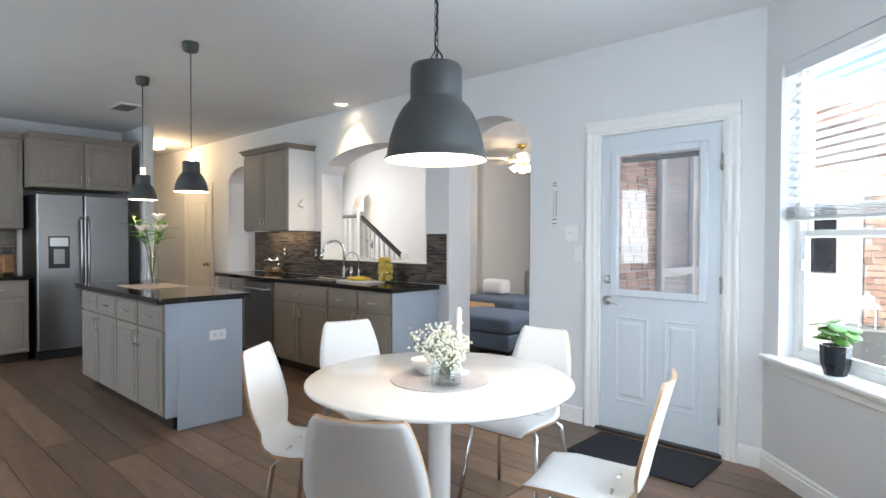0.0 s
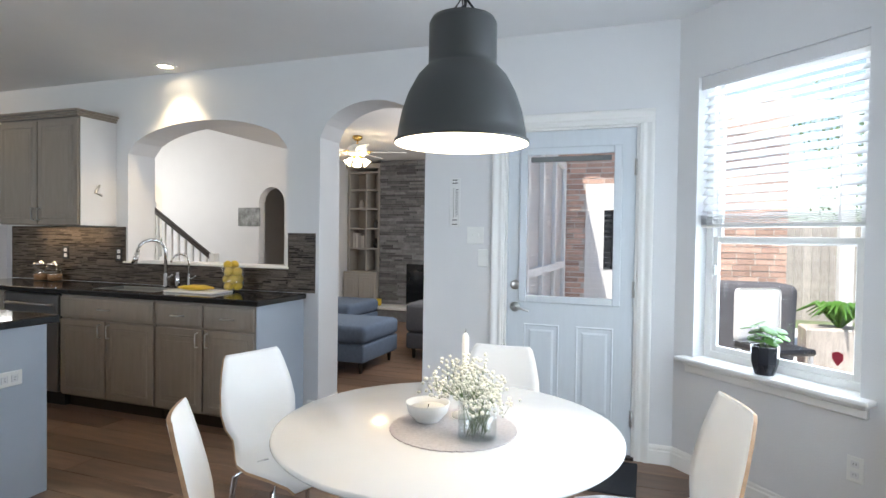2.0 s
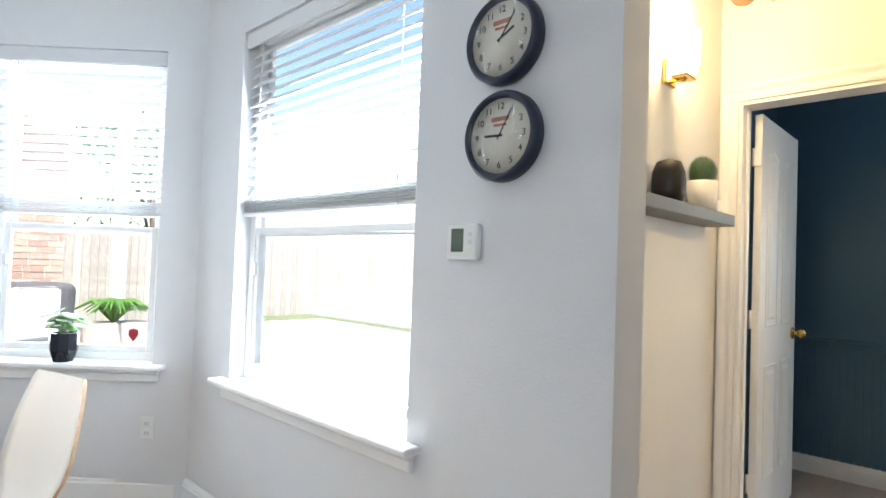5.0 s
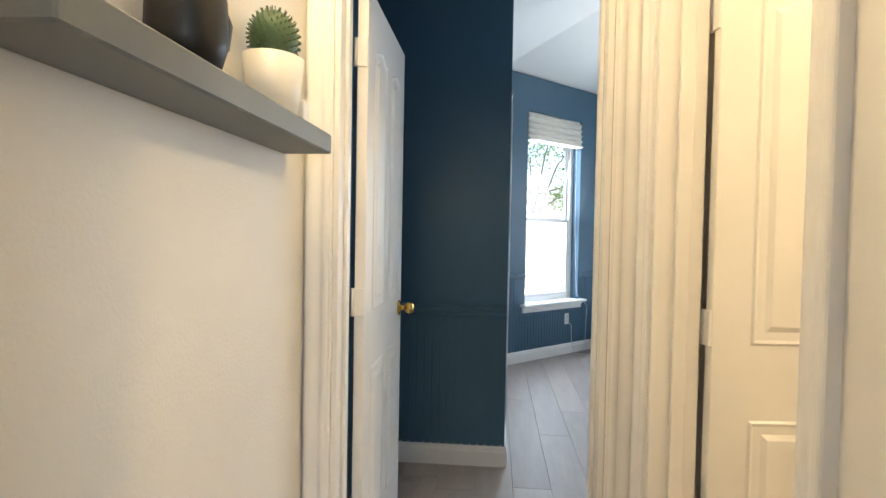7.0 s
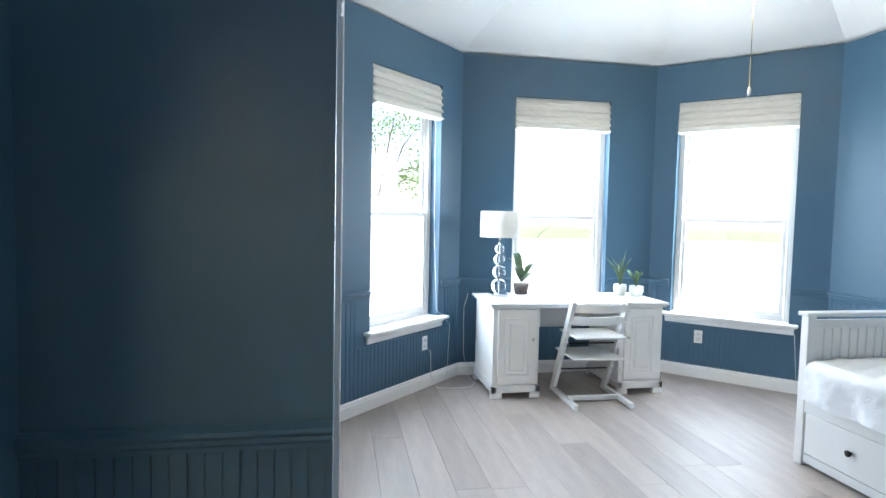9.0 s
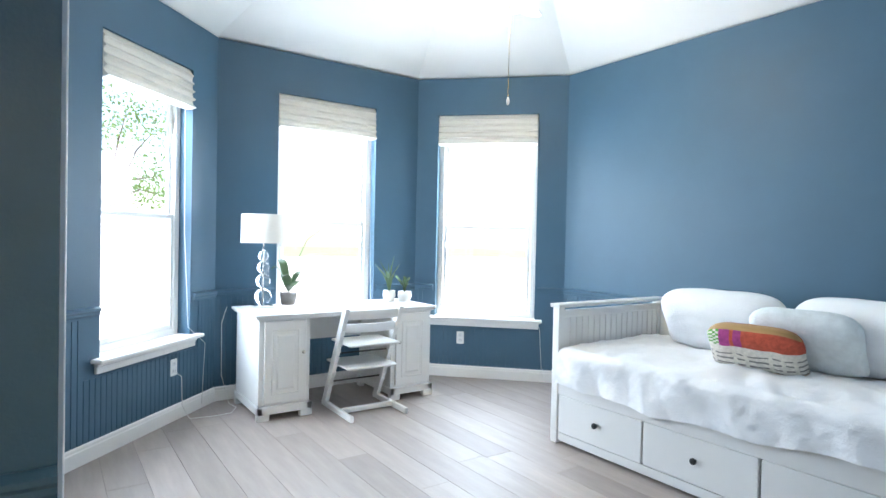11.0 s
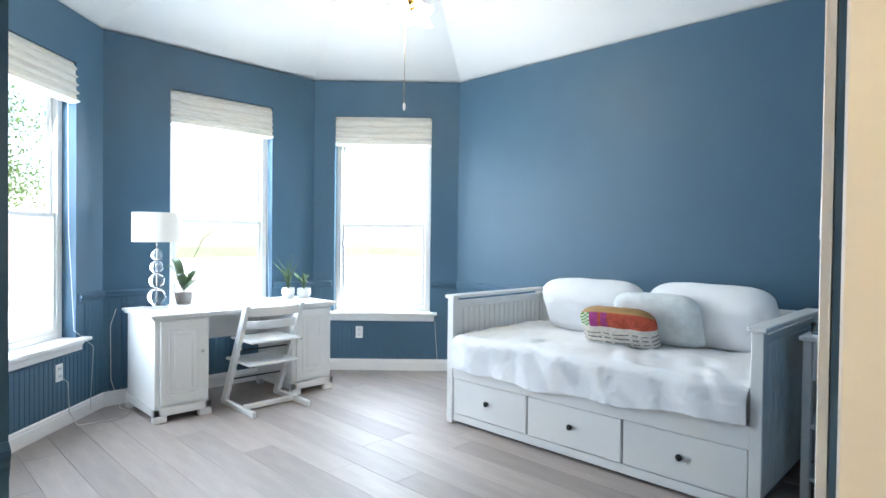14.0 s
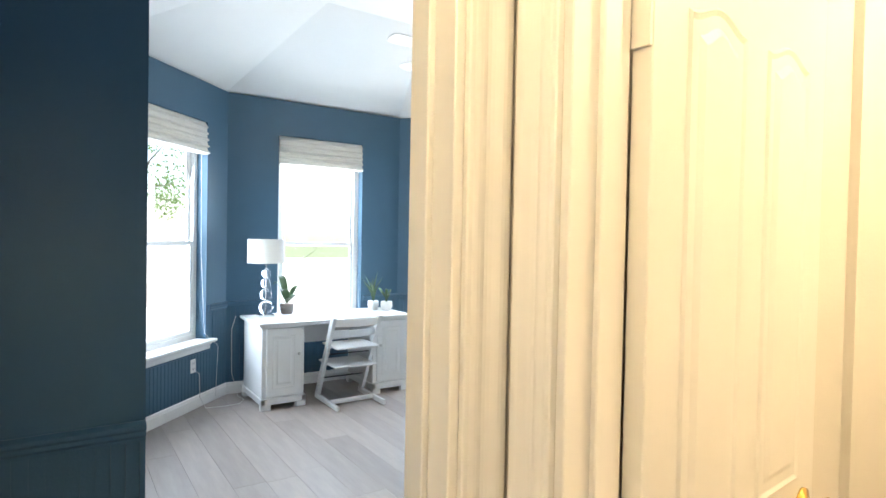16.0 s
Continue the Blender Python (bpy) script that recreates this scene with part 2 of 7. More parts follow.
M_BRICK = mat("brick", (0.56, 0.38, 0.30), 0.85, var=0.2, scale=20, bump=0.5, bscale=60, island=0.3)
M_MORTAR = mat("mortar", (0.62, 0.59, 0.54), 0.9, var=0.1)
M_CONC = mat("concrete", (0.58, 0.57, 0.54), 0.85, var=0.15, scale=4, bump=0.3)
M_GRASS = mat("grass", (0.14, 0.17, 0.09), 0.9, var=0.4, scale=5, bump=0.8, bscale=40)
M_FENCE = mat("cedar_fence", (0.42, 0.38, 0.34), 0.8, var=0.3, scale=5, stretch=(6, 6, 1), obj=0.15)
M_SOFA = mat("blue_grey_fabric", (0.115, 0.155, 0.225), 0.95, var=0.12, scale=30, bump=0.5, bscale=250)
M_SOFA2 = mat("grey_fabric", (0.10, 0.10, 0.11), 0.95, var=0.12, scale=30, bump=0.5, bscale=250)
M_WOOD = mat("honey_wood", (0.42, 0.25, 0.10), 0.4, var=0.25, scale=4, stretch=(1, 8, 8))
M_DWOOD = mat("dark_wood", (0.03, 0.02, 0.016), 0.35, var=0.2, scale=8)
M_LIVCAB = mat("bookcase_paint", (0.33, 0.31, 0.285), 0.5, var=0.06, scale=4)
M_MAT = mat("mat_charcoal", (0.018, 0.019, 0.024), 0.95, var=0.3, scale=60, bump=0.8, bscale=300)
M_PLASTIC = mat("white_plastic", (0.78, 0.78, 0.76), 0.35, var=0.02)
M_CLOCKRIM = mat("clock_rim", (0.018, 0.022, 0.045), 0.4, var=0.2, scale=20)
M_CLOCKFACE = mat("clock_face", (0.62, 0.59, 0.50), 0.5, var=0.12, scale=10)
M_INK = mat("ink", (0.02, 0.02, 0.02), 0.5, var=0.05)
M_RUST = mat("rust_ink", (0.38, 0.12, 0.06), 0.6, var=0.2)
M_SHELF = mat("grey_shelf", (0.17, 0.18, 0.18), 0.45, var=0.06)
M_CREAMPOT = mat("ceramic", (0.78, 0.76, 0.72), 0.3, var=0.05, scale=20)
M_DOILY = mat("grey_doily", (0.52, 0.48, 0.48), 0.95, var=0.15, scale=120, bump=0.6, bscale=300)
M_WAX = mat("wax", (0.84, 0.81, 0.76), 0.5, var=0.02)
M_POT = mat("black_pot", (0.012, 0.014, 0.02), 0.25, var=0.2)
M_REDST = mat("red_sticker", (0.32, 0.02, 0.04), 0.5, var=0.1)
M_RED = mat("red_weave", (0.50, 0.09, 0.05), 0.9, var=0.35, scale=40, bump=0.5, bscale=200)
M_PINK = mat("magenta_weave", (0.35, 0.05, 0.20), 0.9, var=0.3, scale=40)
M_CREAM = mat("cream_weave", (0.66, 0.62, 0.55), 0.95, var=0.25, scale=60, bump=0.9, bscale=90)
M_QUILT = mat("textured_cotton", (0.72, 0.77, 0.78), 0.95, var=0.10, scale=25, bump=1.0, bscale=45)
M_WEAVE = mat("grey_weave", (0.22, 0.21, 0.20), 0.95, var=0.25, scale=60, bump=0.9, bscale=90)
M_GREENW = mat("green_weave", (0.10, 0.32, 0.06), 0.9, var=0.3, scale=40)
M_CARAMEL = mat("caramel", (0.45, 0.28, 0.15), 0.6, var=0.1)
M_PIC = mat("landscape_print", (0.22, 0.23, 0.23), 0.5, var=0.9, scale=9)
M_BOOK = mat("books", (0.45, 0.43, 0.41), 0.7, var=0.1, island=0.5)
M_KNIFE = mat("knife_block_wood", (0.28, 0.14, 0.06), 0.5, var=0.2, scale=10)
M_LCD = mat("lcd", (0.10, 0.14, 0.11), 0.3, var=0.05)
M_PAPER = mat("plaque", (0.72, 0.72, 0.71), 0.5, var=0.04)
M_LINEN = mat("linen_runner", (0.55, 0.42, 0.33), 0.95, var=0.2, scale=30)
M_TREE = mat("tree_leaf", (0.11, 0.18, 0.05), 0.7, var=0.4, scale=8, island=0.4, translucent=0.2)
M_BARK = mat("bark", (0.12, 0.09, 0.07), 0.9, var=0.3)
M_RUBBER = mat("dark_glass", (0.01, 0.011, 0.013), 0.08, var=0.1)

# ---------- the large structure ----------
NY = 3.98     # inner face of the kitchen's north wall
CH = 2.67     # kitchen ceiling
EX = 0.32    # inner face of the nook's east wall
DX = 1.965    # hall face of the wall with the blue room's door


def wall_with_holes(name, length, height, thick, holes, m, material, kind="structure", label="", z0=0.0):
    """A wall along local x, its room face at local y = 0, thickness towards +y. holes: (x0, x1, z0, z1, rise); rise arches the head."""
    bm = bmesh.new()
    cur = 0.0
    for x0, x1, a, b, rise in sorted(holes):
        if x0 > cur:
            bx(bm, (cur, 0, z0), (x0, thick, height))
        if a > z0:
            bx(bm, (x0, 0, z0), (x1, thick, a))
        if rise:
            n = 20
            poly = [(x0, height), (x0, b)]
            poly += [(x0 + (x1 - x0) * k / n, b + rise * math.sqrt(max(0, 1 - (2 * k / n - 1) ** 2)) ** 1.15) for k in range(1, n)]
            poly += [(x1, b), (x1, height)]
            # one quad strip per step keeps the faces convex
            pts = poly[1:-1]
            for (u0, v0), (u1, v1) in zip(pts, pts[1:]):
                prism(bm, [(u0, v0), (u1, v1), (u1, height), (u0, height)], 0, thick)
        elif b < height:
            bx(bm, (x0, 0, b), (x1, thick, height))
        cur = x1
    if cur < length:
        bx(bm, (cur, 0, z0), (length, thick, height))
    bmesh.ops.remove_doubles(bm, verts=bm.verts, dist=1e-5)
    ob = solid(name, bm, material, label, "wall", kind)
    ob.matrix_basis = m
    return ob


def at(x, y, z=0, rz=0):
    return pose(x, y, z, 0, 0, rz)


# kitchen north wall: west arch, pass-through over the sink, arched doorway, entrance door
NX0 = -10.0
wall_with_holes("wall_north", 8.1, CH, 0.28, [(-7.05 - NX0, -6.36 - NX0, 0, 2.06, 0.20), (-4.90 - NX0, -3.30 - NX0, 1.11, 2.03, 0.24), (-3.01 - NX0, -2.17 - NX0, 0, 2.08, 0.25)], at(NX0, NY), M_WALL)
wall_with_holes("wall_entrance", 1.38, CH, 0.15, [(1.9 - 1.60, 1.9 - 0.765, 0, 2.065, 0)], at(-1.9, NY), M_WALL)
# nook: slanted window wall and east window wall
SL = math.hypot(EX + 0.55, 0.845)
wall_with_holes("wall_nook", 1.232, CH, 0.16, [(0.14, 1.03, 0.68, 2.29, 0)], at(-0.55, NY, 0, -45), M_WALL)
wall_with_holes("wall_east", 2.32, CH, 0.145, [(0.43, 1.63, 0.68, 2.29, 0)], at(EX, 3.135, 0, -90), M_WALL)
# kitchen's other walls
wall_with_holes("wall_kitchen_south", 10.6, CH, 0.15, [(4.2, 6.7, 0.85, 2.25, 0)], at(0.44, -2.0, 0, 180), M_WALL)
wall_with_holes("wall_kitchen_east", 2.1, CH, 0.145, [], at(EX, 0.06, 0, -90), M_WALL)
wall_with_holes("wall_kitchen_west", 6.2, CH, 0.15, [(5.05, 5.55, 0.9, 2.1, 0)], at(-10.0, -2.0, 0, 90), M_WALL)
# stub wall that the refrigerator stands beside
solid("wall_stub", shell_box((-7.75, 2.86, 0), (-6.93, 2.98, CH - 0.002), 0.012), M_WALL, kind="structure")
solid("wall_cabinet_side", shell_box((-7.78, -2.0, 0), (-7.66, 2.86, CH - 0.002), 0.004), M_WALL, kind="structure")

# hall
wall_with_holes("wall_hall_north", DX - 0.44, CH, 0.12, [], at(0.44, 1.13), M_HALL)
solid("wall_hall_corner", shell_box((EX + 0.002, 0.818, 0), (0.44, 1.14, CH - 0.003), 0.018), M_HALL, kind="structure")
# the wall with the blue room's door, and the wall with the bath door
wall_with_holes("wall_hall_east", 2.375, 2.95, 0.125, [(0.285, 1.075, 0, 2.06, 0)], at(DX, 1.33, 0, -90), M_HALL)
wall_with_holes("wall_hall_south", 1.525, CH, 0.12, [(0.11, 0.85, 0, 2.06, 0)], at(DX, 0.17, 0, 180), M_HALL)
solid("wall_bath", shell_box((0.5, -2.0, 0), (DX, -1.9, CH), 0.0), M_HALL, kind="structure")
solid("wall_bath_east", shell_box((DX - 0.025, -1.9, 0), (DX + 0.012, -1.046, CH), 0.0), M_HALL, kind="structure")
solid("wall_bath_west", shell_box((0.44, -2.0, 0), (0.56, 0.045, CH), 0.0), M_HALL, kind="structure")

# living room shell
wall_with_holes("wall_living_north", 4.2, 3.4, 0.15, [], at(-5.75, 9.35), M_WALL)
wall_with_holes("wall_living_niche", 6.3, 4.2, 0.15, [(3.05, 3.72, 0.95, 1.95, 0.26), (5.62, 6.08, 0, 1.85, 0.22)], at(-11.9, 7.5), M_WALL)
solid("niche_back", shell_box((-8.95, 7.86, 0.9), (-8.1, 7.9, 2.3), 0.0), M_HALL, kind="structure")
solid("passage_back", shell_box((-6.6, 8.7, 0), (-5.76, 8.75, 2.6), 0.0), M_CARAMEL, kind="structure")
solid("passage_side", shell_box((-6.65, 7.652, 0), (-6.6, 8.75, 2.6), 0.0), M_HALL, kind="structure")
solid("passage_ceiling", shell_box((-6.65, 7.652, 2.6), (-5.76, 8.75, 2.65), 0.0), M_HALL, kind="structure")
solid("wall_living_return", shell_box((-5.75, 7.502, 0), (-5.6, 9.35, 3.4), 0.0), M_WALL, kind="structure")
wall_with_holes("wall_living_east", 5.1, 3.4, 0.15, [(1.2, 3.8, 1.4, 2.6, 0)], at(-2.02, 9.35, 0, -90), M_WALL)
solid("wall_living_west", shell_box((-12.05, 4.26, 0), (-11.9, 7.65, 4.2), 0.0), M_WALL, kind="structure")
solid("ceiling_living", shell_box((-5.75, 4.27, 2.62), (-1.85, 9.5, 2.74), 0.0), M_CEIL, kind="structure")
solid("ceiling_stairhall", shell_box((-12.05, 4.27, 4.2), (-5.6, 8.9, 4.3), 0.0), M_CEIL, kind="structure")
solid("wall_over_stairhall", shell_box((-5.75, 4.27, 2.74), (-5.62, 7.5, 4.2), 0.0), M_WALL, kind="structure")
solid("wall_north_upper", shell_box((-12.05, 4.13, CH + 0.13), (-5.6, 4.26, 4.2), 0.0), M_WALL, kind="structure")

# ceilings and floors
bm = bmesh.new()
bx(bm, (-10.15, -2.15, CH), (-0.55, 4.26, CH + 0.12))
prism(bm, [(-0.55, -2.15), (0.44, -2.15), (0.44, 3.135), (EX, 3.135), (-0.55, NY + 0.15)], CH, CH + 0.12, axis="z")
solid("ceiling_kitchen", bm, M_CEIL, kind="structure")
solid("ceiling_hall", shell_box((0.44, -2.0, CH), (DX, 1.25, CH + 0.12), 0.0), M_CEIL, kind="structure")
solid("floor", shell_box((-12.05, -2.15, -0.12), (0.20, 4.26, -0.010), 0.0), M_GROUT, kind="structure")
solid("floor_living", shell_box((-12.05, 4.262, -0.12), (-1.87, 9.5, -0.010), 0.0), M_GROUT, kind="structure")
solid("floor_nook", shell_box((-1.87, NY, -0.12), (-0.50, 4.12, -0.012), 0.0), M_GROUT, kind="structure")

# blue room
BX = 6.765
A0, A1, A2, A3 = (5.72, 0.50), (BX, -0.545), (BX, -2.355), (5.78, -3.34)
WH = 2.79


def wall_between(name, p, q, holes, material, height=WH, thick=0.17, z0=0.0):
    d = math.hypot(q[0] - p[0], q[1] - p[1])
    return wall_with_holes(name, d, height, thick, holes, at(p[0], p[1], 0, math.degrees(math.atan2(q[1] - p[1], q[0] - p[0]))), material, z0=z0)


BAY = []
BZ0, BZ1 = 0.565, 2.45
for nm, p, q, c, hw in (("wall_bay_north", A0, A1, 0.748, 0.42), ("wall_bay_east", A1, A2, 0.922, 0.446), ("wall_bay_south", A2, A3, 0.665, 0.465)):
    d = math.hypot(q[0] - p[0], q[1] - p[1])
    wall_between(nm, p, q, [(c - hw, c + hw, BZ0, BZ1, 0)], M_BLUE)
    BAY.append((p, q, d, c, hw))
wall_between("wall_blue_south", A3, (2.0, A3[1]), [], M_BLUE)
wall_between("wall_blue_west", (2.10, A3[1]), (2.10, -1.0), [], M_BLUE, thick=0.12)
wall_with_holes("wall_blue_door_side", 2.375, WH, 0.006, [(0.285, 1.075, 0, 2.06, 0)], at(DX + 0.126, 1.33, 0, -90), M_BLUE)
# the closet block whose dark west face meets the door
CX, CY = 3.40, 0.50
wall_with_holes("wall_closet_west", 0.80, WH, 0.12, [], at(CX, CY + 0.80, 0, -90), M_BLUE)
wall_with_holes("wall_closet_south", 2.20, WH, 0.12, [(0.45, 1.95, 0, 2.06, 0)], at(CX + 0.12, CY, 0, 0), M_BLUE)
solid("wall_entry_north", shell_box((DX + 0.126, 1.23, 0), (CX, 1.33, WH), 0.0), M_BLUE, kind="structure")
solid("wall_closet_back", shell_box((CX + 0.12, CY + 0.7, 0), (5.80, CY + 0.8, WH), 0.0), M_BLUE, kind="structure")
# vaulted white ceiling: slopes up from the walls to a flat centre
bm = bmesh.new()
outer = [(2.0, 1.30), (CX + 0.06, 1.30), (CX + 0.06, CY + 0.06), (5.76, CY + 0.06), (BX + 0.05, -0.53), (BX + 0.05, -2.37), (5.81, -3.39), (2.0, -3.39)]
inner = [(3.2, -0.6), (3.6, -0.6), (3.8, -0.6), (5.15, -0.6), (5.55, -1.0), (5.55, -1.9), (5.1, -2.3), (3.2, -2.3)]
vo = [bm.verts.new((x, y, WH)) for x, y in outer]
vi = [bm.verts.new((x, y, 3.32)) for x, y in inner]
vt = [bm.verts.new((x, y, 3.60)) for x, y in outer]
for k in range(8):
    q = (k + 1) % 8
    bm.faces.new((vo[k], vo[q], vi[q], vi[k]))
    bm.faces.new((vo[k], vo[q], vt[q], vt[k]))
bm.faces.new(vi)
bm.faces.new(vt)
solid("ceiling_blue_room", bm, M_CEILB, kind="structure")
bm = bmesh.new()
prism(bm, [(0.205, -2.0), (DX + 0.06, -2.0), (DX + 0.06, -3.45), (5.83, -3.45), (6.88, -2.4), (6.88, -0.5), (5.83, 0.6), (5.83, 1.33), (3.5, 1.33), (0.205, 1.33)], -0.12, -0.010, axis="z")
solid("floor_blue_room", bm, M_OAKGAP, kind="structure")

# ---------- trim ----------
def base_profile(bm, p, q, h=0.115, t=0.017, side=1):
    """A skirting board from p to q, standing out to the left of the way for side 1."""
    d = Vector((q[0] - p[0], q[1] - p[1], 0))
    m = pose(p[0], p[1], 0, 0, 0, math.degrees(math.atan2(d.y, d.x)))
    L = d.length
    s = side
    sec = [(0, 0), (s * t, 0), (s * t, h * 0.68), (s * t * 0.75, h * 0.74), (s * t * 0.75, h * 0.86), (s * t * 0.35, h * 0.97), (0, h)]
    f0 = [bm.verts.new(m @ Vector((0, y, z))) for y, z in sec]
    f1 = [bm.verts.new(m @ Vector((L, y, z))) for y, z in sec]
    bm.faces.new(f0)
    bm.faces.new(f1[::-1])
    for k in range(len(sec)):
        bm.faces.new((f0[k], f0[(k + 1) % len(sec)], f1[(k + 1) % len(sec)], f1[k]))


def skirting(p, q, h=0.115, side=1, material=None):
    bm = bmesh.new()
    base_profile(bm, p, q, h, 0.017, side)
    solid("baseboard", bm, material or M_TRIM, kind="structure")


for p, q in (((-2.17, NY), (-1.70, NY)), ((-0.68, NY), (-0.55, NY)), ((-0.55, NY), (EX, 3.135)), ((EX, 3.135), (EX, 0.83)), ((-3.10, NY), (-3.01, NY)), ((-3.01, NY), (-3.01, NY + 0.28))):
    skirting(p, q, side=-1)
skirting((-2.17, NY + 0.28), (-2.17, NY), side=-1)
skirting((0.44, 1.13), (DX, 1.13), side=-1)
for p, q in ((A0, A1), (A1, A2), (A2, A3), (A3, (2.18, A3[1])), ((CX, 1.23), (CX, CY)), ((CX, CY), (CX + 0.49, CY)), ((CX + 2.16, CY), A0)):
    skirting(p, q, side=-1)


def rail(p, q, z=0.80):
    """Chair rail and the beaded boards under it, painted with the wall."""
    d = Vector((q[0] - p[0], q[1] - p[1], 0))
    m = pose(p[0], p[1], 0, 0, 0, math.degrees(math.atan2(d.y, d.x)))
    L = d.length
    bm = bmesh.new()
    sec = [(0, z), (-0.012, z), (-0.014, z + 0.012), (-0.022, z + 0.022), (-0.022, z + 0.034), (-0.030, z + 0.044), (-0.030, z + 0.056), (-0.006, z + 0.066), (0, z + 0.066)]
    f0 = [bm.verts.new(m @ Vector((0, y, zz))) for y, zz in sec]
    f1 = [bm.verts.new(m @ Vector((L, y, zz))) for y, zz in sec]
    for k in range(len(sec)):
        bm.faces.new((f0[k], f0[(k + 1) % len(sec)], f1[(k + 1) % len(sec)], f1[k]))
    bm.faces.new(f0)
    bm.faces.new(f1[::-1])
    return bm, m, L


def wainscot(p, q, gaps=()):
    bm, m, L = rail(p, q)
    solid("chair_rail", bm, M_BLUE, kind="structure")
    holder = thing("wainscot", "", "", None, kind="structure")
    bm = bmesh.new()
    x, w = 0.0, 0.042
    while x < L - 0.005:
        e = min(x + w - 0.005, L)
        hi = 0.80
        for g0, g1 in gaps:
            if g0 < x + w / 2 < g1:
                hi = 0.46
        bx(bm, (x, -0.007, 0.10), (e, 0.0, hi), m=m)
        x += w
    part("beaded_boards", bm, M_BLUE, holder)["kind"] = "stuff"


for k, (p, q, d, c, hw) in enumerate(BAY):
    u = Vector((q[0] - p[0], q[1] - p[1])) / d
    for s0, s1 in ((0, c - hw - 0.02), (c + hw + 0.02, d)):
        bm, m, L = rail((p[0] + u.x * s0, p[1] + u.y * s0), (p[0] + u.x * s1, p[1] + u.y * s1))
        solid("chair_rail", bm, M_BLUE, kind="structure")
    holder = thing("wainscot", "", "", None, kind="structure")
    bm = bmesh.new()
    m = pose(p[0], p[1], 0, 0, 0, math.degrees(math.atan2(u.y, u.x)))
    x = 0.0
    while x < d - 0.005:
        hi = 0.46 if c - hw - 0.1 < x + 0.02 < c + hw + 0.1 else 0.80
        bx(bm, (x, -0.007, 0.10), (min(x + 0.037, d), 0.0, hi), m=m)
        x += 0.042
    part("beaded_boards", bm, M_BLUE, holder)["kind"] = "stuff"
wainscot(A3, (2.2, A3[1]))
wainscot((CX, 1.23), (CX, CY))


def casing(holder, w, h, cw=0.075, t=0.02, name="casing", material=None):
    """Moulded casing round an opening that is w wide and h high, on local y = 0 facing -y."""
    # ogee profile from the opening's edge outwards: share of the width, share of the depth
    sec = [(0, 0), (0, 0.42), (0.03, 0.50), (0.12, 0.52), (0.16, 0.60), (0.23, 0.66), (0.31, 0.66), (0.38, 0.60), (0.42, 0.55), (0.50, 0.58), (0.58, 0.68), (0.66, 0.82), (0.74, 0.94), (0.82, 1.0), (0.92, 1.0), (0.97, 0.93), (1, 0.80), (1, 0)]
    for s in (-1, 1):
        bm = bmesh.new()
        prism(bm, [((-a * cw if s < 0 else w + a * cw), -d * t) for a, d in sec], 0, h, axis="z")
        part("side_casing", bm, material or M_TRIM, holder)
    bm = bmesh.new()
    prism(bm, [(-d * t, h + a * cw) for a, d in sec], -cw, w + cw, axis="x")
    part("head_casing", bm, material or M_TRIM, holder)


def jambs(holder, w, h, depth, material=None):
    for a, b in (((0, 0, 0), (0.018, depth, h)), ((w - 0.018, 0, 0), (w, depth, h)), ((0.018, 0, h - 0.018), (w - 0.018, depth, h))):
        part("jamb", shell_box(a, b, 0.002), material or M_TRIM, holder)
        stop_a = (a[0] + (0.010 if a[0] > 0.3 else 0), depth * 0.45, a[2])
    for x0, x1 in ((0.018, 0.030), (w - 0.030, w - 0.018)):
        part("door_stop", shell_box((x0, depth * 0.42, 0), (x1, depth * 0.42 + 0.035, h - 0.02), 0.002), material or M_TRIM, holder)


def panel(bm, x0, x1, z0, z1, y, s, arch=0.0):
    """A raised panel on a leaf face at y that looks towards s (-1 or 1)."""
    def ring(inset, d):
        pts = [(x0 + inset, z0 + inset), (x1 - inset, z0 + inset)]
        if arch:
            n = 12
            pts += [(x1 - inset - (x1 - x0 - 2 * inset) * k / n, z1 - inset - arch * (1 - math.cos(math.pi * (2 * k / n - 1))) / 2) for k in range(n + 1)]
        else:
            pts += [(x1 - inset, z1 - inset), (x0 + inset, z1 - inset)]
        return [bm.verts.new((u, y + s * d, v)) for u, v in pts]
    rs = [ring(0, 0.0005), ring(0.006, 0.005), ring(0.014, 0.001), ring(0.034, 0.001), ring(0.048, 0.007)]
    for a, b in zip(rs, rs[1:]):
        for k in range(len(a)):
            bm.faces.new((a[k], a[(k + 1) % len(a)], b[(k + 1) % len(b)], b[k]))
    bm.faces.new(rs[-1])


def knob_part(holder, p, s, material=None):
    m = Matrix.Translation(p) @ pose(0, 0, 0, 90 if s < 0 else -90)
    bm = bmesh.new()
    lathe(bm, [(0, 0), (0.032, 0), (0.032, 0.006), (0.013, 0.010), (0.011, 0.03), (0.020, 0.036), (0.027, 0.048), (0.025, 0.060), (0.012, 0.068), (0, 0.069)], seg=24, m=m)
    return part("knob", bm, material or M_BRASS, holder)


# entrance door with glazed upper half
d1 = thing("door_1", "pale blue-grey entrance door with glazed upper half", "door", at(-1.60, NY), kind="structure")
casing(d1, 0.835, 2.065, 0.085, 0.024)
jambs(d1, 0.835, 2.065, 0.15)
leaf = bmesh.new()
gx0, gx1, gz0, gz1 = 0.135, 0.70, 0.975, 1.905
for a, b in (((0.02, 0.012, 0.02), (gx0, 0.056, 2.045)), ((gx1, 0.012, 0.02), (0.815, 0.056, 2.045)), ((gx0, 0.012, 0.02), (gx1, 0.056, gz0)), ((gx0, 0.012, gz1), (gx1, 0.056, 2.045))):
    bx(leaf, a, b)
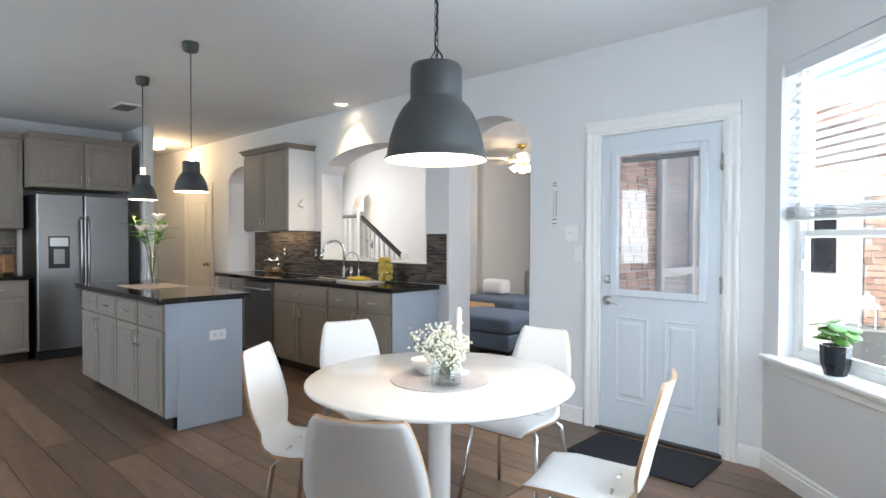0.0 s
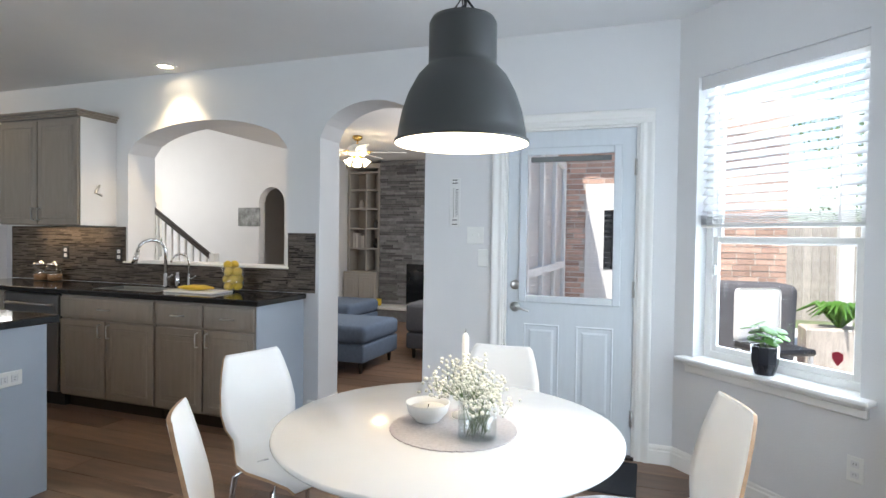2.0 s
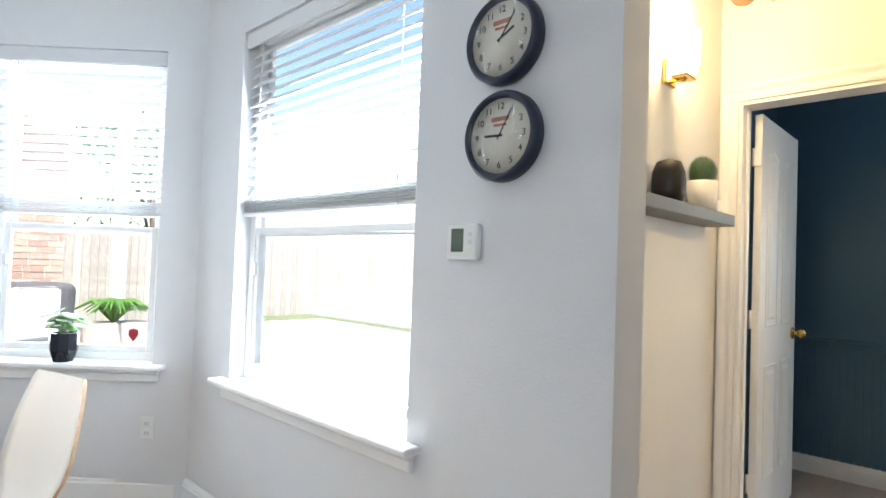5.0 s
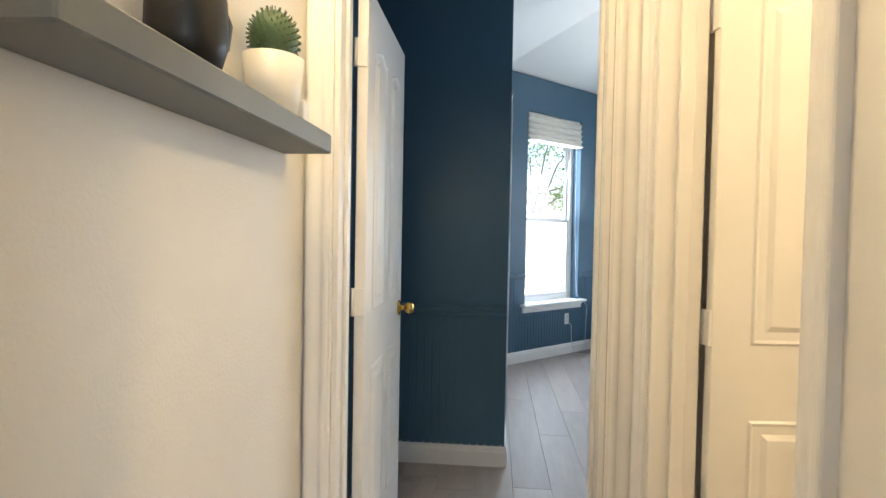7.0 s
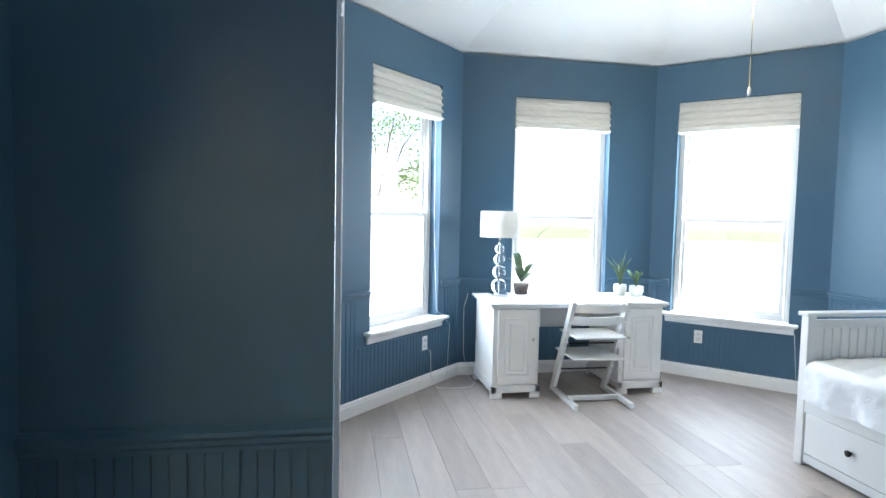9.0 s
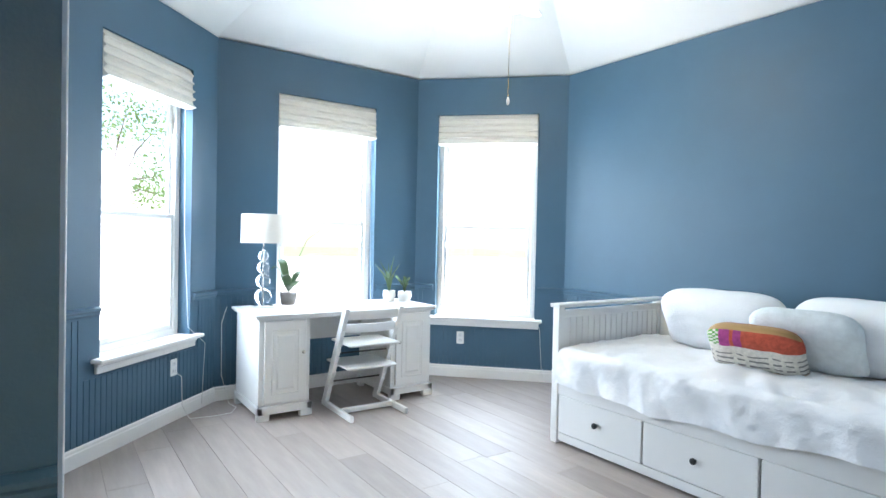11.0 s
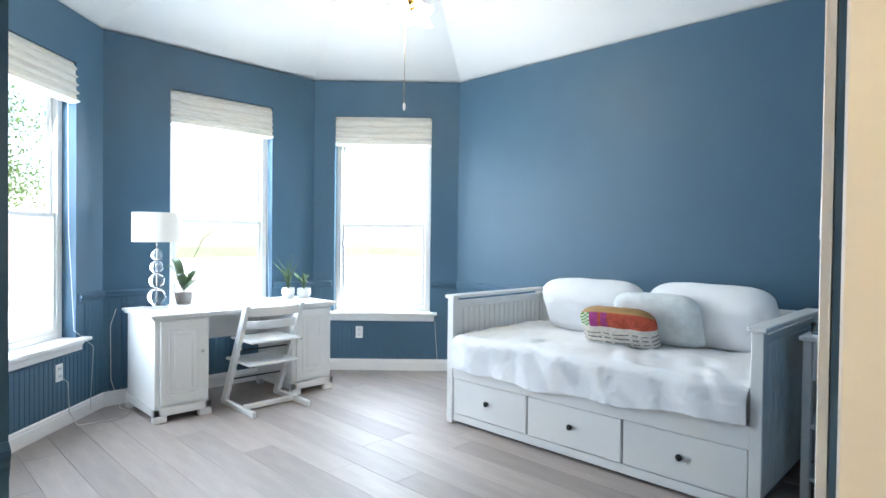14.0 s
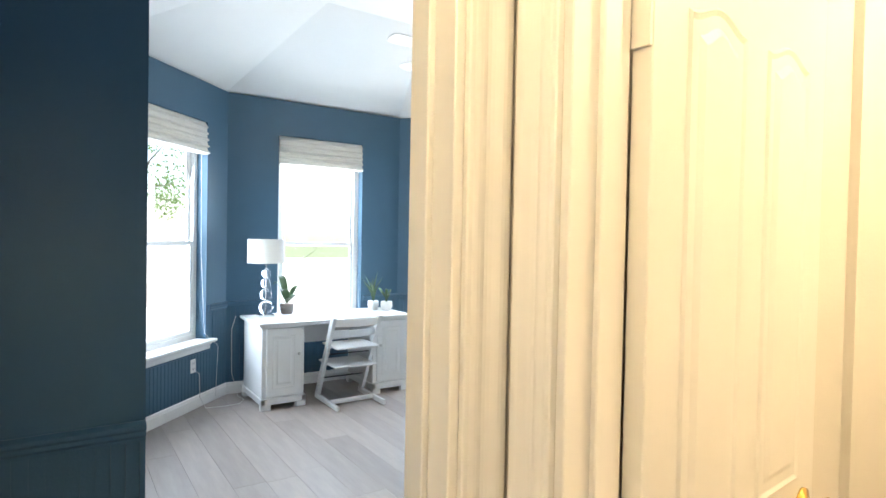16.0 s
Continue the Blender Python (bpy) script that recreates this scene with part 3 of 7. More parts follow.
for x0, x1 in ((0.135, 0.365), (0.470, 0.700)):
    panel(leaf, x0, x1, 0.22, 0.80, 0.012, -1)
leaf_ob = part("leaf", leaf, M_DOORP, d1)
for nm, a, b in (("glazing_frame", (gx0 - 0.035, -0.006, gz0 - 0.035), (gx0 + 0.012, 0.012, gz1 + 0.035)), ("glazing_frame", (gx1 - 0.012, -0.006, gz0 - 0.035), (gx1 + 0.035, 0.012, gz1 + 0.035)),
                 ("glazing_frame", (gx0 + 0.012, -0.006, gz0 - 0.035), (gx1 - 0.012, 0.012, gz0 + 0.012)), ("glazing_frame", (gx0 + 0.012, -0.006, gz1 - 0.012), (gx1 - 0.012, 0.012, gz1 + 0.035))):
    part(nm, shell_box(a, b, 0.004), M_DOORP, leaf_ob)
for k in range(5):
    for s in (0, 1):
        bm = bmesh.new()
        lathe(bm, [(0, -0.002), (0.005, -0.002), (0.005, 0)], seg=8, m=Matrix.Translation((gx0 - 0.024 if s == 0 else gx1 + 0.024, -0.007, gz0 + 0.05 + k * 0.21)) @ pose(0, 0, 0, 90))
        part("screw_cap", bm, M_NICKEL, leaf_ob)
pane = part("pane", shell_box((gx0, 0.030, gz0), (gx1, 0.036, gz1), 0), M_GLASS, leaf_ob)
pane.visible_shadow = False
bm = bmesh.new()
bx(bm, (gx0 + 0.03, 0.018, gz1 - 0.055), (gx1 - 0.03, 0.030, gz1 - 0.022), 0.003)
part("blind_headrail", bm, M_SHELF, leaf_ob)
for k in range(26):
    part("mini_blind_slat", shell_box((gx0 + 0.03, 0.022, gz1 - 0.07 - 0.033 * k), (gx1 - 0.03, 0.030, gz1 - 0.0685 - 0.033 * k), 0), M_BLIND, leaf_ob)
bm = bmesh.new()
lathe(bm, [(0, 0), (0.033, 0), (0.033, 0.008), (0.014, 0.014), (0.012, 0.045), (0, 0.047)], seg=20, m=Matrix.Translation((0.075, 0.012, 0.905)) @ pose(0, 0, 0, 90))
tube(bm, [(0.075, -0.032, 0.905), (0.11, -0.036, 0.900), (0.175, -0.034, 0.885)], [0.009, 0.008, 0.006])
part("lever_handle", bm, M_NICKEL, d1)
bm = bmesh.new()
lathe(bm, [(0, 0), (0.032, 0), (0.031, 0.014), (0.02, 0.018), (0, 0.02)], seg=20, m=Matrix.Translation((0.075, 0.012, 1.05)) @ pose(0, 0, 0, 90))
part("deadbolt", bm, M_NICKEL, d1)
for z in (0.25, 1.05, 1.80):
    bm = bmesh.new()
    bx(bm, (0.806, 0.0, z - 0.05), (0.826, 0.012, z + 0.05), 0.002)
    tube(bm, [(0.817, -0.003, z - 0.05), (0.817, -0.003, z + 0.05)], 0.006)
    part("hinge", bm, M_NICKEL, d1)
part("threshold", shell_box((0.0, -0.03, 0.0), (0.835, 0.15, 0.018), 0.004), M_DWOOD, d1)

# blue room's door, standing open into the room
d2 = thing("door_2", "white panelled door standing open", "door", at(DX, 1.045, 0, -90), kind="structure")
casing(d2, 0.79, 2.06, 0.075, 0.022)
jambs(d2, 0.79, 2.06, 0.125)
back = thing("door_2_back_casing", "", "", pose(DX + 0.133, 0.255, 0, 0, 0, 90), kind="structure")
casing(back, 0.79, 2.06, 0.075, 0.014)


def panel_leaf(m, w, name, label, kn_s, arch=0.025, hinge_mat=None):
    """A six-foot-eight leaf along local x from its hinge edge."""
    h = thing(name, label, "door", m, kind="structure")
    bm = bmesh.new()
    bx(bm, (0.003, -0.0175, 0.012), (w, 0.0175, 2.03), 0.002)
    for s in (-1, 1):
        for x0, x1 in ((0.10, w / 2 - 0.045), (w / 2 + 0.045, w - 0.10)):
            panel(bm, x0, x1, 0.24, 0.80, s * 0.0175, s)
            panel(bm, x0, x1, 0.99, 1.88, s * 0.0175, s, arch)
    part("leaf", bm, M_TRIM, h)
    for s in (-1, 1):
        knob_part(h, (w - 0.065, s * 0.0175, 0.93), s)
    for z in (0.24, 1.03, 1.82):
        bm = bmesh.new()
        bx(bm, (-0.004, -0.016, z - 0.045), (0.003, 0.016, z + 0.045), 0.001)
        tube(bm, [(-0.002, 0.022, z - 0.045), (-0.002, 0.022, z + 0.045)], 0.006)
        part("hinge", bm, hinge_mat or M_TRIM, h)
    return h


panel_leaf(pose(DX + 0.155, 1.0, 0, 0, 0, 0.0), 0.71, "door_2_leaf", "white panelled door leaf with brass knob, open", 1)
d3 = thing("door_3", "white bath door standing open", "door", pose(DX - 0.11, 0.17, 0, 0, 0, 180), kind="structure")
casing(d3, 0.74, 2.06, 0.075, 0.022)
jambs(d3, 0.74, 2.06, 0.12)
panel_leaf(pose(DX - 0.135, 0.035, 0, 0, 0, -85), 0.70, "door_3_leaf", "cream panelled bath door leaf, open", 1)
# closet doors in the blue room
d4 = thing("door_4", "white closet doors", "door", at(CX + 0.12 + 0.45, CY), kind="structure")
casing(d4, 1.5, 2.06, 0.075, 0.022)
jambs(d4, 1.5, 2.06, 0.12)
for k in range(2):
    bm = bmesh.new()
    bx(bm, (0.02 + 0.732 * k, 0.03, 0.012), (0.745 + 0.735 * k, 0.062, 2.035), 0.002)
    panel(bm, 0.12 + 0.732 * k, 0.64 + 0.735 * k, 0.2, 1.9, 0.03, -1)
    part("leaf", bm, M_TRIM, d4)


# ---------- windows ----------
def sash_window(name, m, w, z0, z1, depth, label, mid=None, frame=0.045):
    """Single-hung window whose opening starts at local x = 0; the frame stands near the outer face (local +y)."""
    h = thing(name, label, "window", m, kind="structure")
    mid = mid or (z0 + z1) / 2
    y0, y1 = depth - 0.075, depth - 0.015
    for a, b in (((0, y0, z0), (frame, y1, z1)), ((w - frame, y0, z0), (w, y1, z1)), ((frame, y0, z0), (w - frame, y1, z0 + frame)), ((frame, y0, z1 - frame), (w - frame, y1, z1))):
        part("window_frame", shell_box(a, b, 0.004), M_TRIM, h)
    f2 = frame + 0.004
    for za, zb, yy, nm in ((z0 + frame, mid + 0.02, y0 + 0.004, "lower_sash"), (mid - 0.02, z1 - frame, y0 + 0.030, "upper_sash")):
        s = 0.032
        sash = None
        bm = bmesh.new()
        for a, b in (((f2, yy, za), (f2 + s, yy + 0.022, zb)), ((w - f2 - s, yy, za), (w - f2, yy + 0.022, zb)), ((f2 + s, yy, za), (w - f2 - s, yy + 0.022, za + s)), ((f2 + s, yy, zb - s), (w - f2 - s, yy + 0.022, zb))):
            bx(bm, a, b, 0.003)
        sash = part(nm, bm, M_TRIM, h)
        pn = part("pane", shell_box((f2 + s, yy + 0.008, za + s), (w - f2 - s, yy + 0.013, zb - s), 0), M_GLASS, sash)
        pn.visible_shadow = False
    bm = bmesh.new()
    bx(bm, (f2 + 0.004, y0 - 0.012, mid - 0.20), (f2 + 0.026, y0 + 0.004, mid - 0.14), 0.004)
    part("sash_lock", bm, M_PLASTIC, h)
    # stool and apron
    bm = bmesh.new()
    bx(bm, (-0.07, -0.075, z0 - 0.022), (w + 0.07, 0.0, z0 + 0.004), 0.008, 2)
    bx(bm, (0.001, 0.0, z0 - 0.02), (w - 0.001, y0, z0 + 0.004))
    part("window_sill", bm, M_TRIM, h)
    bm = bmesh.new()
    bx(bm, (-0.045, -0.035, z0 - 0.045), (w + 0.045, 0, z0 - 0.022), 0.006)
    bx(bm, (-0.04, -0.022, z0 - 0.085), (w + 0.04, 0, z0 - 0.045), 0.004)
    part("apron", bm, M_TRIM, h)
    return h


def slat_blind(m, w, ztop, zbot, label):
    h = thing("window_blind", label, "blind", m)
    part("valance", shell_box((0.004, 0.012, ztop - 0.075), (w - 0.004, 0.026, ztop - 0.002), 0.004), M_WALL, h)
    n = int((ztop - 0.09 - zbot - 0.06) / 0.046)
    me = None
    for k in range(n):
        if me is None:
            o = part("slat", shell_box((0.012, -0.024, -0.0015), (w - 0.012, 0.024, 0.0015), 0), M_BLIND, h)
            me = o.data
        else:
            o = new("slat", me)
            o.parent = h
        o.matrix_basis = pose(0, 0.052, ztop - 0.105 - 0.046 * k, 48)
    for k in range(7):
        part("stacked_slat", shell_box((0.012, 0.028, zbot + 0.018 + 0.009 * k), (w - 0.012, 0.078, zbot + 0.0215 + 0.009 * k), 0), M_BLIND, h)
    part("bottom_rail", shell_box((0.010, 0.026, zbot), (w - 0.010, 0.080, zbot + 0.016), 0.004), M_PLASTIC, h)
    for x in (0.12, w - 0.12):
        bm = bmesh.new()
        tube(bm, [(x, 0.026, zbot), (x, 0.026, ztop - 0.08)], 0.0016, 5)
        part("ladder_cord", bm, M_PLASTIC, h)
    return h


W1 = at(-0.55, NY, 0, -45) @ at(0.14, 0)
W2 = at(EX, 3.135, 0, -90) @ at(0.43, 0)
sash_window("window_1", W1, 0.89, 0.68, 2.29, 0.16, "white single-hung window in the nook", 1.36)
sash_window("window_2", W2, 1.20, 0.68, 2.29, 0.145, "wide white single-hung window in the nook", 1.36)
slat_blind(W1, 0.89, 2.29, 1.43, "white slatted blind half raised in window")
slat_blind(W2, 1.20, 2.29, 1.43, "wide white slatted blind half raised in window")
bm = bmesh.new()
prism(bm, [(0, 0.10), (0.035, 0.085), (0.035, 0.045), (0.0, 0.0), (-0.035, 0.045), (-0.035, 0.085)], -0.001, 0.001)
st = solid("security_sticker", bm, M_REDST, "small red shield sticker on window pane", "sticker")
st.matrix_basis = W1 @ at(0.745, 0.082, 0.78) @ Matrix.Diagonal((0.7, 1, 0.7, 1))


def roman_shade(m, w, ztop, drop, label):
    h = thing("roman_shade", label, "shade", m, group="roman shades in the bay")
    bm = bmesh.new()
    n = 5
    prof = [(0.02, ztop)]
    for k in range(n):
        z = ztop - drop * (k + 1) / n
        prof += [(0.006 - 0.004 * k, z + drop / n * 0.55), (-0.012 - 0.006 * k, z + 0.012), (0.0, z)]
    back = [(0.045, prof[-1][1]), (0.045, ztop)]
    poly = prof + back
    for x0, x1 in ((0.006, w - 0.006),):
        a = [bm.verts.new((x0, y, z)) for y, z in poly]
        b = [bm.verts.new((x1, y, z)) for y, z in poly]
        for k in range(len(poly)):
            bm.faces.new((a[k], a[(k + 1) % len(poly)], b[(k + 1) % len(poly)], b[k]))
        bm.faces.new(a)
        bm.faces.new(b)
    part("folded_cloth", bm, M_SHADE, h)
    part("headrail", shell_box((0.004, 0.046, ztop - 0.04), (w - 0.004, 0.075, ztop - 0.002), 0.003), M_PLASTIC, h)
    bm = bmesh.new()
    tube(bm, [(w - 0.03, 0.04, ztop - 0.05), (w - 0.025, 0.035, 1.3), (w - 0.02, 0.0, 0.62), (w + 0.05, -0.09, 0.50), (w + 0.08, -0.05, 0.05)], 0.002, 5)
    part("pull_cord", bm, M_PLASTIC, h)


for k, (p, q, d, c, hw) in enumerate(BAY):
    m = at(p[0], p[1], 0, math.degrees(math.atan2(q[1] - p[1], q[0] - p[0]))) @ at(c - hw, 0)
    sash_window("window_%d" % (k + 3), m, 2 * hw, BZ0, BZ1, 0.17, "white single-hung bay window", 1.40, 0.05)
    roman_shade(m, 2 * hw, BZ1, 0.28, "cream folded roman shade at the window head")

# ---------- dining nook ----------
TC = (-1.315, 2.06)
table = thing("dining_table", "round white lacquered pedestal dining table", "table", at(*TC))
bm = bmesh.new()
lathe(bm, [(0, 0.715), (0.508, 0.715), (0.553, 0.722), (0.560, 0.730), (0.558, 0.738), (0.552, 0.741), (0, 0.741)], seg=96)
part("tabletop", bm, M_TABLE, table)
bm = bmesh.new()
lathe(bm, [(0, 0.02), (0.050, 0.02), (0.047, 0.2), (0.048, 0.5), (0.06, 0.68), (0.10, 0.715), (0, 0.715)], seg=40)
part("pedestal", bm, M_TABLE, table)
bm = bmesh.new()
lathe(bm, [(0, 0), (0.29, 0), (0.29, 0.008), (0.15, 0.018), (0.055, 0.03), (0, 0.03)], seg=48)
part("foot_plate", bm, M_TABLE, table)


def dining_chair(m):
    """Bent plywood shell on chrome legs; faces local -y."""
    h = thing("dining_chair", "white bent plywood dining chair with chrome legs", "chair", m, group="chairs round the table")
    prof = [(-0.235, 0.425, 0.36), (-0.215, 0.445, 0.39), (-0.12, 0.452, 0.41), (0.02, 0.445, 0.405), (0.10, 0.447, 0.37), (0.145, 0.462, 0.325), (0.168, 0.490, 0.30), (0.178, 0.53, 0.315), (0.188, 0.58, 0.375), (0.203, 0.64, 0.395), (0.222, 0.72, 0.375), (0.243, 0.80, 0.335), (0.256, 0.85, 0.30), (0.261, 0.866, 0.27)]
    prof = [(y, z * 0.98, w * 0.94) for y, z, w in prof]
    t, n = 0.012, 10
    bm = bmesh.new()
    top, bot = [], []
    for i, (y, z, w) in enumerate(prof):
        a, b = prof[max(i - 1, 0)], prof[min(i + 1, len(prof) - 1)]
        d = Vector((0, b[0] - a[0], b[1] - a[1])).normalized()
        nrm = Vector((0, -d.z, d.y))
        tr, br = [], []
        for k in range(n + 1):
            u = 2 * k / n - 1
            bow = 0.018 * u * u if i > 6 else 0.008 * u * u
            p = Vector((u * w / 2, y, z)) + nrm * bow
            tr.append(bm.verts.new(p))
            br.append(bm.verts.new(p - nrm * t))
        top.append(tr)
        bot.append(br)
    for i in range(len(prof) - 1):
        for k in range(n):
            bm.faces.new((top[i][k], top[i][k + 1], top[i + 1][k + 1], top[i + 1][k])).smooth = True
            bm.faces.new((bot[i][k], bot[i + 1][k], bot[i + 1][k + 1], bot[i][k + 1])).smooth = True
        for k in (0, n):
            f = bm.faces.new((top[i][k], top[i + 1][k], bot[i + 1][k], bot[i][k]))
            f.material_index = 1
    for i in (0, len(prof) - 1):
        for k in range(n):
            f = bm.faces.new((top[i][k], bot[i][k], bot[i][k + 1], top[i][k + 1]))
            f.material_index = 1
    part("shell", bm, [M_CHAIR, M_PLY], h)
    for sx in (-1, 1):
        for sy in (-1, 1):
            bm = bmesh.new()
            yy = -0.10 if sy < 0 else 0.07
            tube(bm, [(sx * 0.05, yy, 0.432), (sx * 0.15, yy * 1.15, 0.428), (sx * 0.185, yy * 1.35, 0.40), (sx * 0.205, yy * 1.7, 0.20), (sx * 0.222, yy * 2.05, 0.004)], 0.0105, 10)
            part("leg", bm, M_CHROME, h)
    bm = bmesh.new()
    bx(bm, (-0.07, -0.12, 0.424), (0.07, 0.09, 0.434), 0.003)
    part("seat_plate", bm, M_NICKEL, h)
    return h


def chair_pose(bxp, byp):
    """The chair whose back's top stands at (bxp, byp), turned to the table."""
    dx, dy = TC[0] - bxp, TC[1] - byp
    L = math.hypot(dx, dy)
    dx, dy = dx / L, dy / L
    return at(bxp + dx * 0.255, byp + dy * 0.255, 0, math.degrees(math.atan2(dx, -dy)))


first = dining_chair(chair_pose(-1.97, 1.57))
for p in ((-2.32, 2.34), (-1.34, 2.92), (-0.43, 2.29), (-0.85, 1.25)):
    copy_thing(first, chair_pose(*p))


def pendant(m, r, drop, label, name="pendant_lamp", chain=True, group=""):
    """Factory-style dome shade, rim at local z = 0, hanging from a ceiling cup at local z = drop."""
    h = thing(name, label, "lamp", m, group=group)
    k = r / 0.235
    out = [(0.235, 0.0), (0.238, 0.004), (0.236, 0.012), (0.228, 0.016), (0.224, 0.05), (0.212, 0.11), (0.190, 0.175), (0.158, 0.235), (0.128, 0.268), (0.120, 0.277), (0.120, 0.290), (0.119, 0.42), (0.110, 0.438), (0.04, 0.442), (0, 0.442)]
    bm = bmesh.new()
    lathe(bm, [(a * k, b * k) for a, b in out], seg=64)
    part("shade", bm, M_PEND, h)
    bm = bmesh.new()
    lathe(bm, [(a * k, b * k) for a, b in [(0.2349, 0.0005), (0.225, 0.015), (0.220, 0.05), (0.208, 0.11), (0.186, 0.17), (0.150, 0.232), (0.118, 0.262), (0.05, 0.27), (0, 0.27)]], seg=64)
    part("reflector", bm, M_PENDIN, h, "white inner reflector, lit")
    bm = bmesh.new()
    lathe(bm, [(0, 0.10), (0.03, 0.11), (0.042, 0.145), (0.034, 0.185), (0.018, 0.215), (0.018, 0.265), (0, 0.265)], seg=20)
    part("bulb", bm, M_BULB, h)
    top = 0.442 * k
    if chain:
        z, i = top, 0
        while z < drop - 0.03:
            bm = bmesh.new()
            pts = [(0.0095 * math.cos(a), 0, z + 0.02 + 0.019 * math.sin(a)) for a in [2 * math.pi * j / 12 for j in range(13)]]
            if i % 2:
                pts = [(0, x, zz) for x, _, zz in pts]
            tube(bm, pts, 0.0022, 5)
            part("chain_link", bm, M_BLACK, h)
            z += 0.031
            i += 1
        bm = bmesh.new()
        tube(bm, [(0.012 * math.sin(j * 1.9), 0.012 * math.cos(j * 2.3), top + (drop - top) * j / 14) for j in range(15)], 0.0032, 6)
        part("cable", bm, M_BLACK, h)
        bm = bmesh.new()
        for s in (-1, 1):
            tube(bm, [(s * 0.035, 0, top - 0.004), (s * 0.03, 0, top + 0.03), (0, 0, top + 0.07)], 0.004, 6)
        part("bracket", bm, M_BLACK, h)
    else:
        bm = bmesh.new()
        tube(bm, [(0, 0, top - 0.01), (0, 0, drop)], 0.0035, 6)
        part("cable", bm, M_BLACK, h)
    bm = bmesh.new()
    lathe(bm, [(0, drop), (0.052, drop), (0.055, drop - 0.01), (0.048, drop - 0.06), (0.02, drop - 0.072), (0, drop - 0.072)], seg=28)
    part("ceiling_cup", bm, M_PEND, h)
    return h


pendant(at(-1.25, 1.965, 1.64), 0.203, CH - 1.635, "large dark grey dome pendant lamp, lit, on chain")
bulb_light((-1.25, 1.965, 1.70), 2.5, (1, 0.78, 0.52), 0.05)
for x, y in ((-3.63, 2.01), (-4.78, 2.10)):
    pendant(at(x, y, 1.645), 0.112, CH - 1.645, "small dark grey pendant lamp, lit, above island", chain=False, group="pendants over the island")
    bulb_light((x, y, 1.66), 5)

# on the table
TZ = 0.741
bm = bmesh.new()
n = 120
pts = []
for k in range(n):
    a = 2 * math.pi * k / n
    r = 0.200 + 0.005 * abs(math.sin(a * 21))
    pts.append((r * math.cos(a), r * math.sin(a)))
prism(bm, pts, 0, 0.004, axis="z")
ob = solid("doily", bm, M_DOILY, "round grey scalloped doily on table", "doily")
ob.matrix_basis = at(-1.285, 2.03, TZ + 0.0005)
bowl = thing("candle_bowl", "white ceramic bowl with candle wax on doily", "bowl", at(-1.385, 2.06, TZ + 0.006) @ Matrix.Diagonal((1.12, 1.12, 1, 1)))
bm = bmesh.new()
lathe(bm, [(0, 0), (0.034, 0), (0.038, 0.006), (0.058, 0.030), (0.066, 0.062), (0.063, 0.063), (0.054, 0.032), (0.03, 0.012), (0, 0.010)], seg=40)
part("bowl", bm, M_CREAMPOT, bowl)
bm = bmesh.new()
lathe(bm, [(0, 0.036), (0.055, 0.036), (0.055, 0.044), (0, 0.043)], seg=32)
part("wax", bm, M_WAX, bowl)
bm = bmesh.new()
tube(bm, [(0, 0, 0.04), (0.003, 0, 0.056)], 0.0012, 5)
part("wick", bm, M_INK, bowl)
vase = thing("flower_vase", "glass vase of white baby's breath on doily", "vase", at(-1.183, 1.955, TZ + 0.006))
bm = bmesh.new()
lathe(bm, [(0, 0), (0.056, 0), (0.060, 0.004), (0.060, 0.118), (0.0575, 0.118), (0.0575, 0.010), (0, 0.010)], seg=48)
part("glass", bm, M_THIN, vase)
bm = bmesh.new()
lathe(bm, [(0, 0.0115), (0.0568, 0.0115), (0.0568, 0.066), (0, 0.066)], seg=48)
part("water", bm, M_THINW, vase)
rnd = random.Random(5)
stems, blooms = bmesh.new(), bmesh.new()
for k in range(34):
    a, r = rnd.uniform(0, 6.28), rnd.uniform(0.02, 0.125)
    tip = Vector((r * math.cos(a) - 0.035, r * math.sin(a), rnd.uniform(0.13, 0.225) - r * 0.25))
    foot = Vector((rnd.uniform(-0.035, 0.035), rnd.uniform(-0.035, 0.035), 0.016))
    neck = Vector((0.045 * math.cos(a), 0.045 * math.sin(a), 0.115))
    tube(stems, [foot, neck, tip], 0.0012, 4)
    for j in range(15):
        p = tip + Vector((rnd.gauss(0, 0.020), rnd.gauss(0, 0.020), rnd.gauss(0.002, 0.015)))
        s = rnd.uniform(0.0045, 0.0075)
        bmesh.ops.create_icosphere(blooms, subdivisions=1, radius=s, matrix=Matrix.Translation(p) @ pose(0, 0, 0, rnd.uniform(0, 90), 0, 0) @ Matrix.Diagonal((1, 1, 0.75, 1)))
        if j % 3 == 0:
            tube(stems, [tip - Vector((0, 0, 0.03)), p], 0.0006, 3)
part("stem_bundle", stems, M_STEM, vase)["kind"] = "stuff"
part("blossoms", blooms, M_BLOSSOM, vase, "tiny cream blossoms")
candle = thing("candle", "tall white candle in small holder", "candle", at(-1.285, 2.148, TZ + 0.005))
bm = bmesh.new()
lathe(bm, [(0, 0), (0.042, 0), (0.043, 0.010), (0.02, 0.014), (0.015, 0.03), (0, 0.03)], seg=28)
part("holder", bm, M_CREAMPOT, candle)
bm = bmesh.new()
lathe(bm, [(0.0115, 0.02), (0.0115, 0.27), (0.008, 0.283), (0, 0.288)], seg=18)
part("stick", bm, M_WAX, candle)
bm = bmesh.new()
tube(bm, [(0, 0, 0.286), (0.001, 0, 0.300)], 0.001, 5)
part("wick", bm, M_INK, candle)

